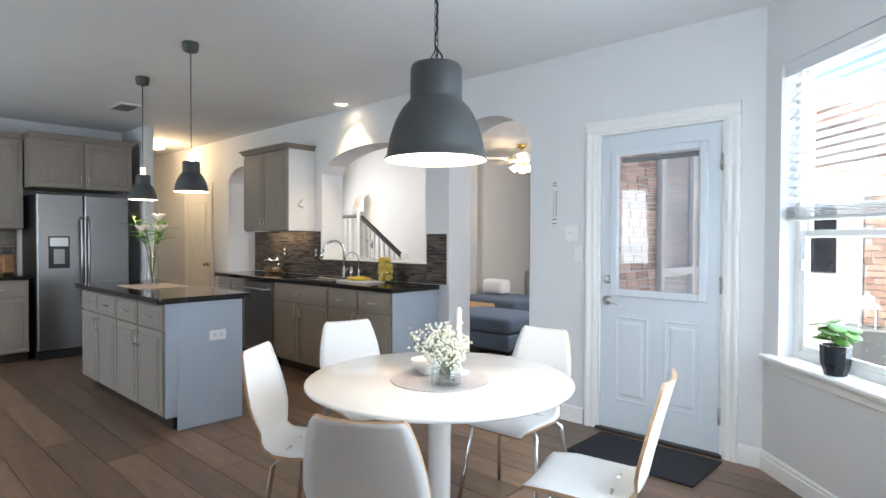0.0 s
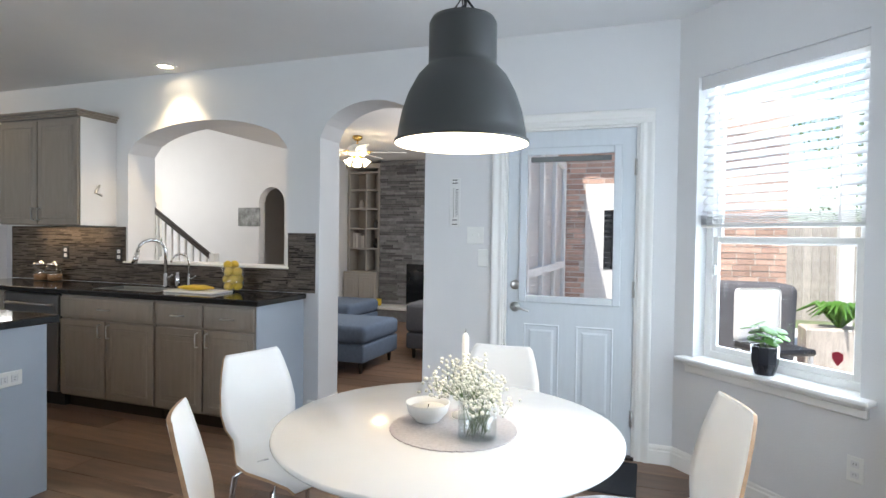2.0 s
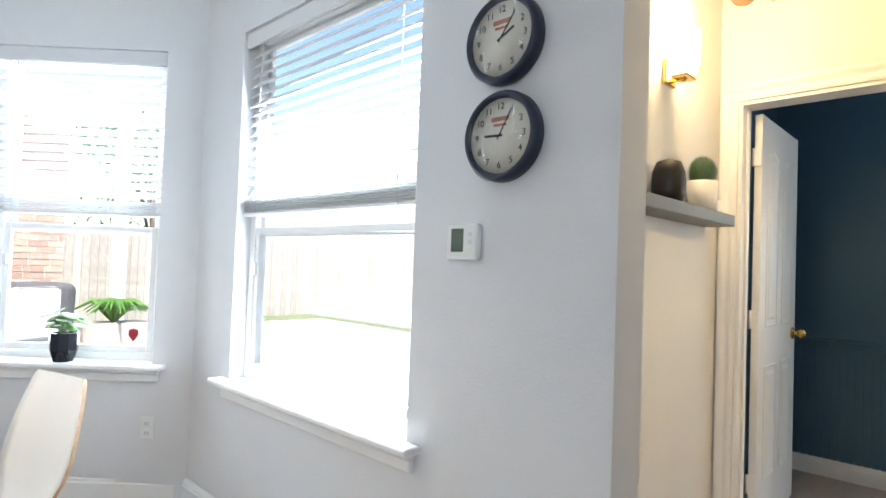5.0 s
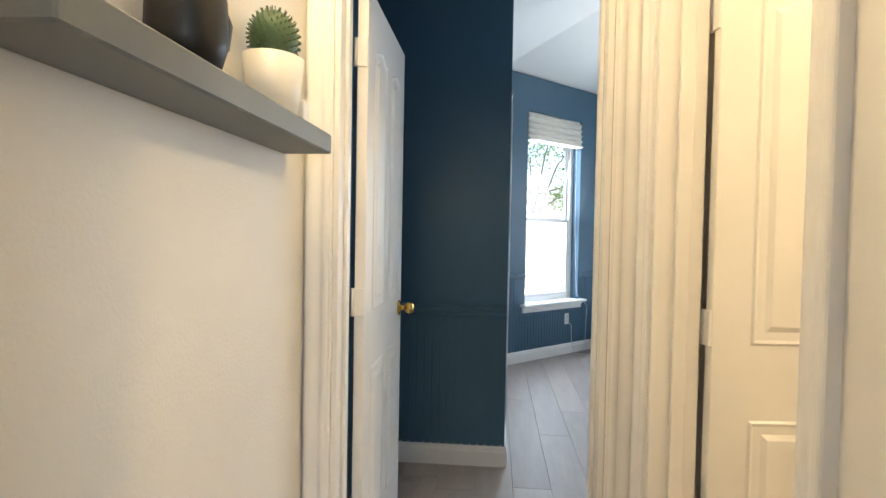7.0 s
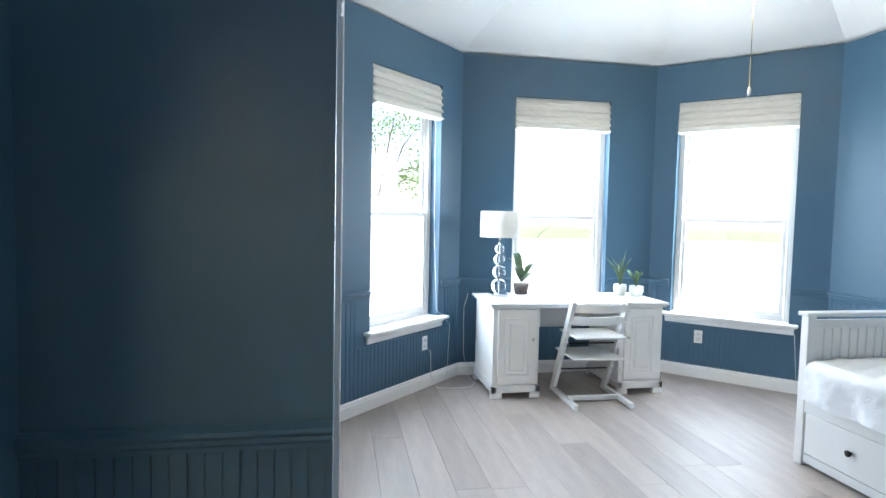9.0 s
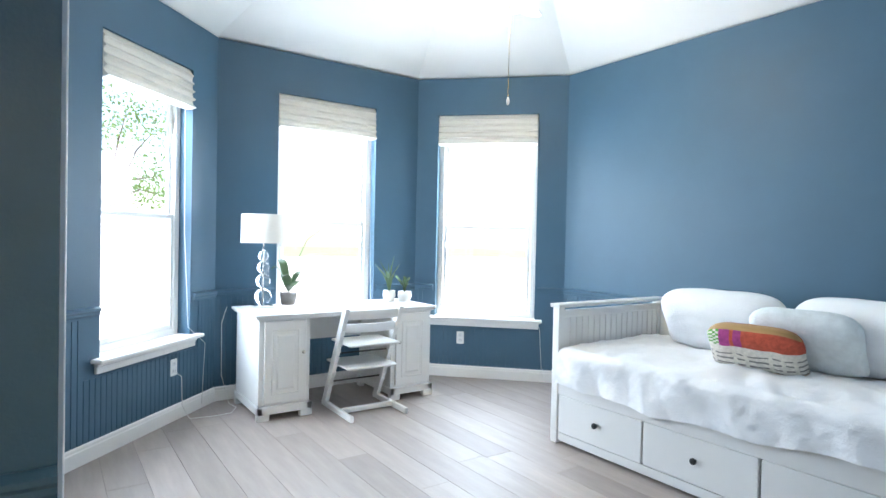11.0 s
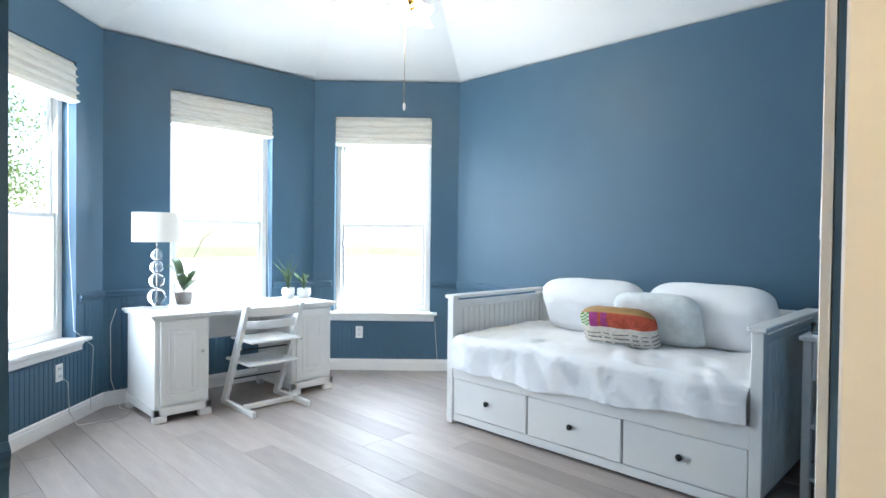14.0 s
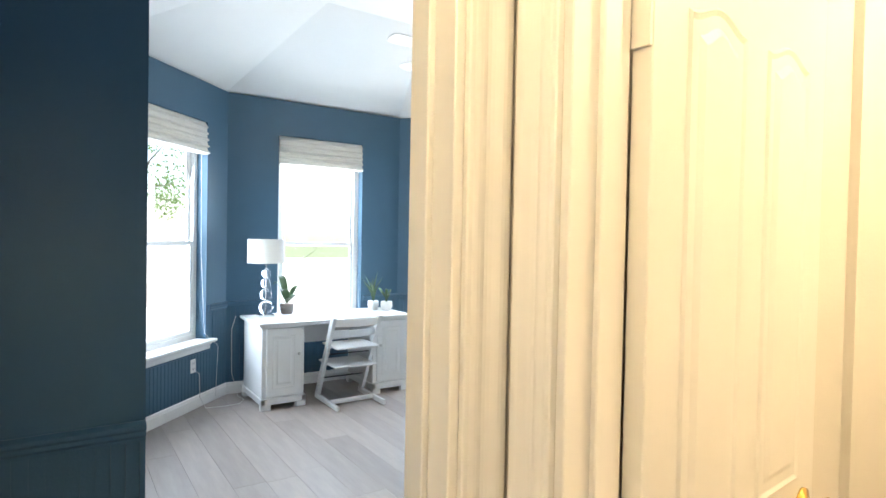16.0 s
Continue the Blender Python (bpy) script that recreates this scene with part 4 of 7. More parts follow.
# door mat, plaque, switches, outlet
ob = solid("door_mat", shell_box((-1.52, 3.43, 0.0), (-0.74, 3.90, 0.012), 0.005), M_MAT, "charcoal ribbed door mat on plank floor", "mat")
plq = thing("thermometer_plaque", "white metal thermometer plaque on wall", "thermometer", at(-1.985, NY))
part("plate", shell_box((0, -0.006, 1.425), (0.075, 0, 1.755), 0.003), M_PAPER, plq)
bm = bmesh.new()
tube(bm, [(0.03, -0.008, 1.49), (0.03, -0.008, 1.69)], 0.003, 6)
part("tube", bm, M_NICKEL, plq)
for k in range(18):
    part("scale_mark", shell_box((0.042, -0.0075, 1.50 + 0.0105 * k), (0.062 if k % 2 else 0.056, -0.006, 1.503 + 0.0105 * k), 0), M_INK, plq)
for z in (1.44, 1.47, 1.72, 1.74):
    part("mark", shell_box((0.02, -0.0075, z), (0.056, -0.006, z + 0.006), 0), M_INK, plq)


def switch_plate(m, w, h, label, n=2, outlet=False, name="switch_plate"):
    t = thing(name, label, "switch" if not outlet else "outlet", m)
    part("plate", shell_box((-w / 2, -0.006, -h / 2), (w / 2, 0, h / 2), 0.003), M_PLASTIC, t)
    if outlet:
        for s in (-1, 1):
            o = part("socket", shell_box((-0.017, -0.008, s * 0.024 - 0.015), (0.017, -0.006, s * 0.024 + 0.015), 0.002), M_WALL, t)
            for q in (-0.006, 0.006):
                part("slot", shell_box((q - 0.001, -0.0088, s * 0.024 - 0.003), (q + 0.001, -0.0078, s * 0.024 + 0.006), 0), M_INK, o)
    else:
        for k in range(n):
            x = (k - (n - 1) / 2) * 0.045
            part("toggle", shell_box((x - 0.004, -0.018, -0.006), (x + 0.004, -0.006, 0.012), 0.001), M_PLASTIC, t)
    return t


switch_plate(at(-1.80, NY, 1.37), 0.115, 0.115, "white double light switch beside door")
switch_plate(at(-1.745, NY, 1.22), 0.07, 0.115, "white blank wall plate", 0, name="wall_plate")
NK = at(-0.55, NY, 0, -45)
switch_plate(NK @ at(1.02, 0, 0.36), 0.07, 0.115, "white wall outlet under window", outlet=True, name="wall_outlet")

# plant on the sill
pot = thing("potted_plant", "round-leaved green plant in faceted black pot", "plant", NK @ at(0.585, -0.005, 0.6845) @ Matrix.Diagonal((1.15, 1.15, 1.15, 1)))
bm = bmesh.new()
lathe(bm, [(0, 0), (0.040, 0), (0.055, 0.05), (0.058, 0.125), (0.052, 0.125), (0.050, 0.11), (0, 0.11)], seg=9, smooth=False)
part("pot", bm, M_POT, pot)
for k in range(13):
    a = 2.4 * k
    r = 0.025 + 0.055 * ((k * 37) % 13) / 13
    tip = Vector((r * math.cos(a), r * math.sin(a), 0.15 + 0.07 * ((k * 17) % 11) / 11))
    bm = bmesh.new()
    tube(bm, [(0.01 * math.cos(a), 0.01 * math.sin(a), 0.10), tip * 0.6 + Vector((0, 0, 0.06)), tip], 0.0016, 5)
    part("stem", bm, M_STEM, pot)
    bm = bmesh.new()
    lathe(bm, [(0, 0.0), (0.018, 0.0015), (0.033, 0.0), (0.036, -0.003), (0.033, -0.0015), (0, -0.0015)], seg=18, m=Matrix.Translation(tip) @ pose(0, 0, 0, 35 * math.sin(a * 1.3), 30 * math.cos(a), 0))
    part("leaf", bm, M_GREEN, pot)


# clocks, thermostat on the east wall: local x along the wall, facing the room
def wall_clock(y, z, hour, minute):
    h = thing("wall_clock", "round cream-faced clock with dark navy rim", "clock", at(EX, y, z, -90), group="clocks on the wall")
    q = pose(0, 0, 0, 90)
    bm = bmesh.new()
    lathe(bm, [(0, 0), (0.118, 0), (0.124, 0.010), (0.124, 0.036), (0.116, 0.048), (0.106, 0.047), (0.102, 0.034), (0, 0.034)], seg=56, m=q)
    part("case", bm, M_CLOCKRIM, h)
    bm = bmesh.new()
    lathe(bm, [(0, 0.0345), (0.102, 0.0345), (0.102, 0.036), (0, 0.036)], seg=48, m=q)
    dial = part("dial", bm, M_CLOCKFACE, h)
    for k in range(12):
        a = math.radians(30 * k)
        cu = bpy.data.curves.new("numeral", "FONT")
        cu.body = str(k if k else 12)
        cu.size, cu.align_x, cu.align_y, cu.extrude = 0.026, "CENTER", "CENTER", 0.0004
        tmp = bpy.data.objects.new("numeral", cu)
        me = bpy.data.meshes.new_from_object(tmp)
        bpy.data.objects.remove(tmp)
        me.materials.clear()
        me.materials.append(M_INK)
        o = new("numeral", me)
        o.parent = dial
        o.matrix_basis = pose(0.080 * math.sin(a), -0.0368, 0.080 * math.cos(a), 90)
    part("dial_print", shell_box((-0.03, -0.037, 0.040), (0.03, -0.0362, 0.052), 0), M_RUST, dial)
    part("dial_print", shell_box((-0.022, -0.037, 0.026), (0.022, -0.0362, 0.033), 0), M_RUST, dial)
    for ang, L, w in ((30 * hour + minute / 2, 0.050, 0.0035), (6 * minute, 0.078, 0.0025)):
        bm = bmesh.new()
        bx(bm, (-w, -0.041, -0.012), (w, -0.0395, L), 0.0005, m=pose(0, 0, 0, 0, ang, 0))
        part("hand", bm, M_INK, h)
    bm = bmesh.new()
    lathe(bm, [(0, 0), (0.104, 0), (0.104, 0.001), (0, 0.001)], seg=40, m=Matrix.Translation((0, -0.0455, 0)) @ q)
    part("cover_glass", bm, M_GLASS, h).visible_shadow = False


wall_clock(1.152, 1.860, 2, 6)
wall_clock(1.146, 1.593, 9, 5)
th = thing("thermostat", "white thermostat with grey display on wall", "thermostat", at(EX, 1.285, 1.30, -90))
part("body", shell_box((-0.055, -0.026, -0.045), (0.06, 0, 0.06), 0.005), M_PLASTIC, th)
part("display", shell_box((-0.035, -0.0275, -0.022), (0.012, -0.026, 0.045), 0.001), M_LCD, th)
for k in range(2):
    part("button", shell_box((0.028, -0.0285, 0.0 + 0.022 * k), (0.044, -0.026, 0.012 + 0.022 * k), 0.001), M_WALL, th)

# hall: sconce, shelf and its things, smoke detector
sc = thing("wall_sconce", "glowing glass wall sconce with brass bracket", "lamp", at(1.33, 1.13, 2.06))
bm = bmesh.new()
bx(bm, (-0.05, -0.018, -0.07), (0.05, 0, 0.03), 0.004)
tube(bm, [(0, -0.01, -0.055), (0, -0.07, -0.055), (0, -0.085, -0.04)], 0.007)
bx(bm, (-0.05, -0.10, -0.052), (0.05, -0.035, -0.042), 0.003)
part("bracket", bm, M_BRASS, sc)
bm = bmesh.new()
lathe(bm, [(0, -0.03), (0.045, -0.03), (0.055, 0.0), (0.056, 0.13), (0.052, 0.13), (0.050, 0.0), (0, -0.02)], (0, -0.07, 0), seg=28)
part("glass_shade", bm, M_SHADEGLOW, sc)
bulb_light((1.33, 0.98, 2.28), 11, (1, 0.73, 0.38), 0.06)
shf = thing("wall_shelf", "grey floating wall shelf", "shelf", at(0.86, 1.13, 0))
part("board", shell_box((0, -0.13, 1.455), (0.93, 0, 1.505), 0.004), M_SHELF, shf)
bm = bmesh.new()
lathe(bm, [(0, 0), (0.05, 0), (0.062, 0.04), (0.060, 0.11), (0.045, 0.15), (0, 0.165)], seg=24)
lathe(bm, [(0, 0), (0.03, 0.02), (0.035, 0.06), (0.02, 0.10), (0, 0.105)], (0.055, -0.01, 0.03), seg=18)
ob = solid("dark_figurine", bm, M_BLACK, "rounded black figurine on grey shelf", "figurine")
ob.matrix_basis = at(1.20, 1.06, 1.5055)
cac = thing("potted_cactus", "round cactus in white pot on shelf", "plant", at(1.55, 1.06, 1.5055) @ Matrix.Diagonal((1.3, 1.1, 1.35, 1)))
bm = bmesh.new()
lathe(bm, [(0, 0), (0.045, 0), (0.058, 0.09), (0.052, 0.09), (0, 0.08)], seg=28)
part("pot", bm, M_CREAMPOT, cac)
bm = bmesh.new()
for k in range(260):
    z = 1 - 2 * (k + 0.5) / 260
    a = 2.39996 * k
    s = math.sqrt(1 - z * z)
    d = Vector((s * math.cos(a), s * math.sin(a), z))
    tube(bm, [Vector((0, 0, 0.12)) + d * 0.043, Vector((0, 0, 0.12)) + d * 0.052], 0.0012, 3)
lathe(bm, [(0.046 * math.sin(math.pi * k / 12), 0.12 - 0.046 * math.cos(math.pi * k / 12)) for k in range(13)], seg=24)
part("cactus", bm, M_GREEN2, cac)
ob = solid("small_box", shell_box((1.66, 1.03, 1.5055), (1.70, 1.07, 1.565), 0.003), M_PAPER, "small white box on shelf", "box")
bm = bmesh.new()
lathe(bm, [(0, 0), (0.062, 0), (0.062, 0.022), (0.045, 0.034), (0, 0.035)], seg=36, m=Matrix.Translation((DX, 1.03, 2.58)) @ pose(0, 0, 0, 0, -90, 0))
solid("smoke_detector", bm, M_CARAMEL, "round tan smoke detector on wall", "detector")
ob = solid("door_chime", shell_box((DX - 0.035, 0.72, 2.50), (DX, 0.92, 2.62), 0.006), M_HALL, "cream door chime box on wall", "chime")
bulb_light((1.1, -1.0, 2.45), 26, (1, 0.74, 0.42), 0.06)
tb = thing("towel_bar", "brushed nickel towel bar on bath wall", "towel bar", at(1.55, -1.9, 1.50))
bm = bmesh.new()
tube(bm, [(-0.4, 0.06, 0), (0.45, 0.06, 0)], 0.009)
part("bar", bm, M_NICKEL, tb)
for x in (-0.38, 0.43):
    bm = bmesh.new()
    tube(bm, [(x, 0.0, 0), (x, 0.065, 0)], 0.013)
    part("post", bm, M_NICKEL, tb)

# ---------- kitchen ----------
def front(holder, x0, x1, z0, z1, y, name, handle=None, raised=True, material=None):
    """A drawer or door front facing local -y."""
    bm = bmesh.new()
    bx(bm, (x0, y - 0.019, z0), (x1, y, z1), 0.003)
    if raised and z1 - z0 > 0.25:
        i = 0.055
        for a, b in (((x0 + i, y - 0.0235, z0 + i), (x1 - i, y - 0.018, z1 - i)),):
            bx(bm, a, b, 0.004)
        panel(bm, x0 + i - 0.012, x1 - i + 0.012, z0 + i - 0.012, z1 - i + 0.012, y - 0.0188, -1)
    else:
        bx(bm, (x0 + 0.02, y - 0.022, z0 + 0.02), (x1 - 0.02, y - 0.018, z1 - 0.02), 0.003)
    f = part(name, bm, material or M_CAB, holder)
    if handle:
        hx, hz, vertical = handle
        bm = bmesh.new()
        if vertical:
            tube(bm, [(hx, y - 0.019, hz - 0.05), (hx, y - 0.045, hz - 0.045), (hx, y - 0.048, hz), (hx, y - 0.045, hz + 0.045), (hx, y - 0.019, hz + 0.05)], 0.005, 8)
        else:
            tube(bm, [(hx - 0.05, y - 0.019, hz), (hx - 0.045, y - 0.045, hz), (hx, y - 0.048, hz), (hx + 0.045, y - 0.045, hz), (hx + 0.05, y - 0.019, hz)], 0.005, 8)
        part("handle", bm, M_NICKEL, f)
    return f


def base_unit(m, w, depth, cols, label, drawers=True, end=None, h=0.88, wide_drawer=False, group="kitchen base cabinets"):
    t = thing("base_cabinet", label, "cabinet", m, group=group)
    part("body", shell_box((0, 0.0, 0.10), (w, depth, h), 0.002), M_CAB, t)
    part("toe_kick", shell_box((0.001, 0.065, 0.0), (w - 0.001, depth, 0.10), 0), M_DWOOD, t)
    cw = w / cols
    for k in range(cols):
        a, b = k * cw + 0.008, (k + 1) * cw - 0.008
        if drawers and not wide_drawer:
            front(t, a, b, h - 0.175, h - 0.02, 0.0, "drawer", ((a + b) / 2, h - 0.10, False))
        left = k % 2 == 0 and cols > 1
        front(t, a, b, 0.115, h - 0.19 if drawers else h - 0.02, 0.0, "door", (b - 0.035 if left else a + 0.035, h - 0.26, True))
    if wide_drawer:
        front(t, 0.008, w - 0.008, h - 0.175, h - 0.02, 0.0, "drawer", (w / 2, h - 0.10, False))
    # the end's pale blue is window light painted in
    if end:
        part("end_panel", shell_box((w, -0.002, 0.0 if end == 2 else 0.0), (w + 0.012, depth, h), 0.002), M_CABLIT, t)
    return t


# counter run along the north wall
CF = 3.44
base_unit(at(-6.20, CF), 0.62, NY - CF, 2, "grey-brown base cabinet with two drawers", group="sink wall cabinets")
dw = thing("dishwasher", "stainless steel dishwasher with bar handle", "dishwasher", at(-5.57, CF))
part("body", shell_box((0, 0.0, 0.10), (0.60, NY - CF, 0.88), 0.002), M_BLACK, dw)
part("door", shell_box((0.005, -0.028, 0.115), (0.595, 0, 0.87), 0.006), M_STEEL, dw)
bm = bmesh.new()
tube(bm, [(0.05, -0.028, 0.79), (0.06, -0.065, 0.79), (0.30, -0.075, 0.79), (0.54, -0.065, 0.79), (0.55, -0.028, 0.79)], 0.011, 10)
part("handle", bm, M_STEEL, dw)
part("kick_plate", shell_box((0.002, 0.03, 0), (0.598, 0.10, 0.10), 0), M_BLACK, dw)
base_unit(at(-4.96, CF), 0.94, NY - CF, 2, "grey-brown sink base cabinet", wide_drawer=True, group="sink wall cabinets")
base_unit(at(-4.01, CF), 0.86, NY - CF, 2, "grey-brown base cabinet, end panel coloured as daylit", end=1, group="sink wall cabinets")
bm = bmesh.new()
sx0, sx1, sy0, sy1 = -4.83, -4.13, 3.53, 3.88
for a, b in (((-6.24, CF - 0.045, 0.88), (sx0, NY - 0.016, 0.92)), ((sx1, CF - 0.045, 0.88), (-3.105, NY - 0.016, 0.92)), ((sx0, CF - 0.045, 0.88), (sx1, sy0, 0.92)), ((sx0, sy1, 0.88), (sx1, NY - 0.016, 0.92))):
    bx(bm, a, b, 0.006)
solid("countertop", bm, M_GRAN, "polished black granite countertop on base cabinets", "countertop")
sink = thing("kitchen_sink", "stainless undermount kitchen sink", "sink", at(0, 0))
bm = bmesh.new()
for a, b in (((sx0 - 0.005, sy0 - 0.005, 0.882), (sx0 + 0.01, sy1 + 0.005, 0.912)), ((sx1 - 0.01, sy0, 0.882), (sx1 + 0.005, sy1, 0.912)), ((sx0, sy0 - 0.005, 0.882), (sx1, sy0 + 0.01, 0.912)), ((sx0, sy1 - 0.01, 0.882), (sx1, sy1 + 0.005, 0.912)), ((sx0, sy0, 0.8805), (sx1, sy1, 0.886))):
    bx(bm, a, b, 0.003)
part("basin", bm, M_STEEL, sink)


def faucet(x, y, hgt, reach, r, label, spray=True):
    t = thing("faucet", label, "faucet", at(x, y, 0.9205))
    bm = bmesh.new()
    lathe(bm, [(0, 0), (r * 2.2, 0), (r * 2.1, 0.012), (r * 1.5, 0.02), (r * 1.4, 0.10), (r, 0.11), (0, 0.11)], seg=20)
    part("base", bm, M_CHROME, t)
    bm = bmesh.new()
    pts = [(0, 0, 0.10), (0, 0, hgt - reach / 2)]
    pts += [(-0.4 * reach * 0.5 * (1 - math.cos(a)), -reach / 2 * (1 - math.cos(a)), hgt - reach / 2 + reach / 2 * math.sin(a)) for a in [math.pi * k / 12 for k in range(1, 13)]]
    tube(bm, pts, r, 12)
    part("spout", bm, M_CHROME, t)
    if spray:
        e = Vector(pts[-1])
        bm = bmesh.new()
        tube(bm, [e, e + Vector((-0.015, -0.02, -0.09))], [r * 1.3, r * 1.7], 12)
        part("spray_head", bm, M_CHROME, t)
    bm = bmesh.new()
    tube(bm, [(0.01, 0, 0.07), (0.06, -0.01, 0.085), (0.085, -0.015, 0.10)], [r * 0.9, r * 0.7, r * 0.5], 8)
    part("lever", bm, M_CHROME, t)


faucet(-4.40, 3.90, 0.38, 0.20, 0.013, "tall chrome gooseneck kitchen faucet beside sink")
faucet(-4.17, 3.91, 0.27, 0.13, 0.008, "small chrome filtered-water faucet", False)
bm = bmesh.new()
lathe(bm, [(0, 0), (0.022, 0), (0.022, 0.09), (0.012, 0.10), (0.012, 0.12), (0, 0.12)], seg=18)
ob = solid("soap_dispenser", bm, M_CHROME, "small chrome soap dispenser at sink", "dispenser")
ob.matrix_basis = at(-4.28, 3.905, 0.9205)
lj = thing("lemon_jar", "glass jar full of yellow lemons", "jar", at(-3.64, 3.80, 0.9205))
bm = bmesh.new()
lathe(bm, [(0, 0), (0.075, 0), (0.08, 0.006), (0.08, 0.20), (0.077, 0.20), (0.077, 0.010), (0, 0.010)], seg=36)
part("glass", bm, M_THIN, lj)
k = 0
for z in (0.045, 0.10, 0.155, 0.205):
    for j in range(4 if z < 0.2 else 2):
        a = j * 1.571 + k
        bm = bmesh.new()
        bmesh.ops.create_uvsphere(bm, u_segments=16, v_segments=10, radius=0.031, matrix=Matrix.Translation((0.041 * math.cos(a), 0.041 * math.sin(a), z)) @ pose(0, 0, 0, 40 * k, 70, 30 * j) @ Matrix.Diagonal((1, 1, 1.22, 1)))
        finish(bm, True)
        part("lemon", bm, M_LEMON, lj)
    k += 0.7
cb = thing("fruit_board", "marble serving board with bananas on countertop", "board", at(-3.86, 3.68, 0.9205))
part("board", shell_box((-0.22, -0.12, 0), (0.24, 0.10, 0.015), 0.005), M_CREAMPOT, cb)
for k in range(3):
    bm = bmesh.new()
    tube(bm, [(-0.14 + 0.02 * k, -0.05 + 0.035 * k, 0.034), (-0.05, -0.075 + 0.035 * k, 0.038), (0.05, -0.06 + 0.035 * k, 0.036), (0.11, -0.03 + 0.035 * k, 0.03)], [0.006, 0.017, 0.017, 0.006], 8)
    part("banana", bm, M_LEMON, cb)
for x, y in ((-5.76, 3.84), (-5.62, 3.86)):
    t = thing("glass_canister", "lidded glass canister with nuts on countertop", "jar", at(x, y, 0.9205), group="canisters")
    bm = bmesh.new()
    lathe(bm, [(0, 0), (0.055, 0), (0.06, 0.005), (0.06, 0.14), (0.057, 0.14), (0.057, 0.008), (0, 0.008)], seg=28)
    part("glass", bm, M_THIN, t)
    bm = bmesh.new()
    lathe(bm, [(0, 0.0085), (0.056, 0.0085), (0.056, 0.06), (0, 0.065)], seg=24)
    part("contents", bm, M_KNIFE, t)
    bm = bmesh.new()
    lathe(bm, [(0, 0.141), (0.06, 0.141), (0.06, 0.155), (0.014, 0.158), (0.016, 0.175), (0, 0.178)], seg=24)
    part("lid", bm, M_CHROME, t)
for x in (-5.62, -4.98):
    ob = switch_plate(at(x, NY - 0.016, 1.17), 0.075, 0.115, "dark outlet plate on mosaic backsplash", outlet=True, name="backsplash_outlet")
    for c in ob.children:
        if c.name.startswith("plate"):
            c.data.materials[0] = M_BLACK


def wall_cabinet(m, w, depth, z0, z1, cols, label, crown=True, group="", endmat=None):
    t = thing("wall_cabinet", label, "cabinet", m, group=group)
    part("body", shell_box((0, 0, z0), (w, depth, z1), 0.002), M_CAB, t)
    if endmat:
        part("end_panel", shell_box((w, 0.0, z0), (w + 0.008, depth, z1), 0.001), endmat, t)
    cw = w / cols
    for k in range(cols):
        a, b = k * cw + 0.006, (k + 1) * cw - 0.006
        front(t, a, b, z0 + 0.008, z1 - 0.02, 0.0, "door", (b - 0.03 if k % 2 == 0 and cols > 1 else a + 0.03, z0 + 0.09, True))
    if crown:
        bm = bmesh.new()
        for k, (o, za, zb) in enumerate(((0.012, 0, 0.018), (0.024, 0.018, 0.036), (0.040, 0.036, 0.055))):
            bx(bm, (-o, -0.02 - o, z1 + za), (w + o, depth, z1 + zb), 0.004)
        part("crown", bm, M_CAB, t)
    return t


wall_cabinet(at(-5.98, 3.65), 0.94, NY - 3.65, 1.41, 2.29, 2, "grey-brown wall cabinet beside pass-through", endmat=M_WALL)
bm = bmesh.new()
tube(bm, [(-5.032, 3.80, 1.72), (-4.985, 3.78, 1.74), (-4.98, 3.74, 1.68), (-4.985, 3.80, 1.66)], 0.011, 8)
solid("corkscrew_hook", bm, M_NICKEL, "metal hook tool on cabinet side", "hook")

# island
isl = thing("kitchen_island", "kitchen island with drawers, end coloured as daylit", "island", at(-3.66, 1.82, 0, 0))
IL, ID = 1.80, 0.57
part("body", shell_box((-IL, 0.02, 0.10), (0, ID, 0.88), 0.002), M_CAB, isl)
part("toe_kick", shell_box((-IL + 0.05, 0.09, 0), (-0.05, ID - 0.03, 0.10), 0), M_DWOOD, isl)
# east end: bluish daylight from the nook painted into the panel colour
part("end_panel", shell_box((0, 0.10, 0.0), (0.014, ID, 0.88), 0.002), M_CABLIT, isl)
part("end_panel", shell_box((0, 0.02, 0.10), (0.0142, 0.10, 0.88), 0.002), M_CABLIT, isl)
for k in range(4):
    a, b = -IL + k * IL / 4 + 0.008, -IL + (k + 1) * IL / 4 - 0.008
    front(isl, a, b, 0.705, 0.86, 0.02, "drawer", ((a + b) / 2, 0.78, False))
    front(isl, a, b, 0.115, 0.69, 0.02, "door", (b - 0.035 if k % 2 == 0 else a + 0.035, 0.60, True))
part("countertop", shell_box((-IL - 0.04, -0.04, 0.88), (0.045, ID + 0.05, 0.92), 0.006), M_GRAN, isl, "polished black granite top")
switch_plate(at(-3.645, 2.20, 0.63, 90) @ pose(0, 0, 0, 0, 90, 0), 0.075, 0.125, "metal outlet plate on island end", outlet=True, name="island_outlet")
ob = solid("table_runner", shell_box((-4.95, 1.95, 0.9205), (-4.45, 2.35, 0.9235), 0), M_LINEN, "tan linen placemat on island top", "placemat")
lily = thing("lily_vase", "tall glass vase of lilies on island", "vase", at(-4.72, 2.15, 0.924))
bm = bmesh.new()
lathe(bm, [(0, 0), (0.048, 0), (0.05, 0.004), (0.05, 0.26), (0.047, 0.26), (0.047, 0.012), (0, 0.012)], seg=32)
part("glass", bm, M_THIN, lily)
bm = bmesh.new()
lathe(bm, [(0, 0.013), (0.0465, 0.013), (0.0465, 0.12), (0, 0.12)], seg=32)
part("water", bm, M_THINW, lily)
rnd = random.Random(9)
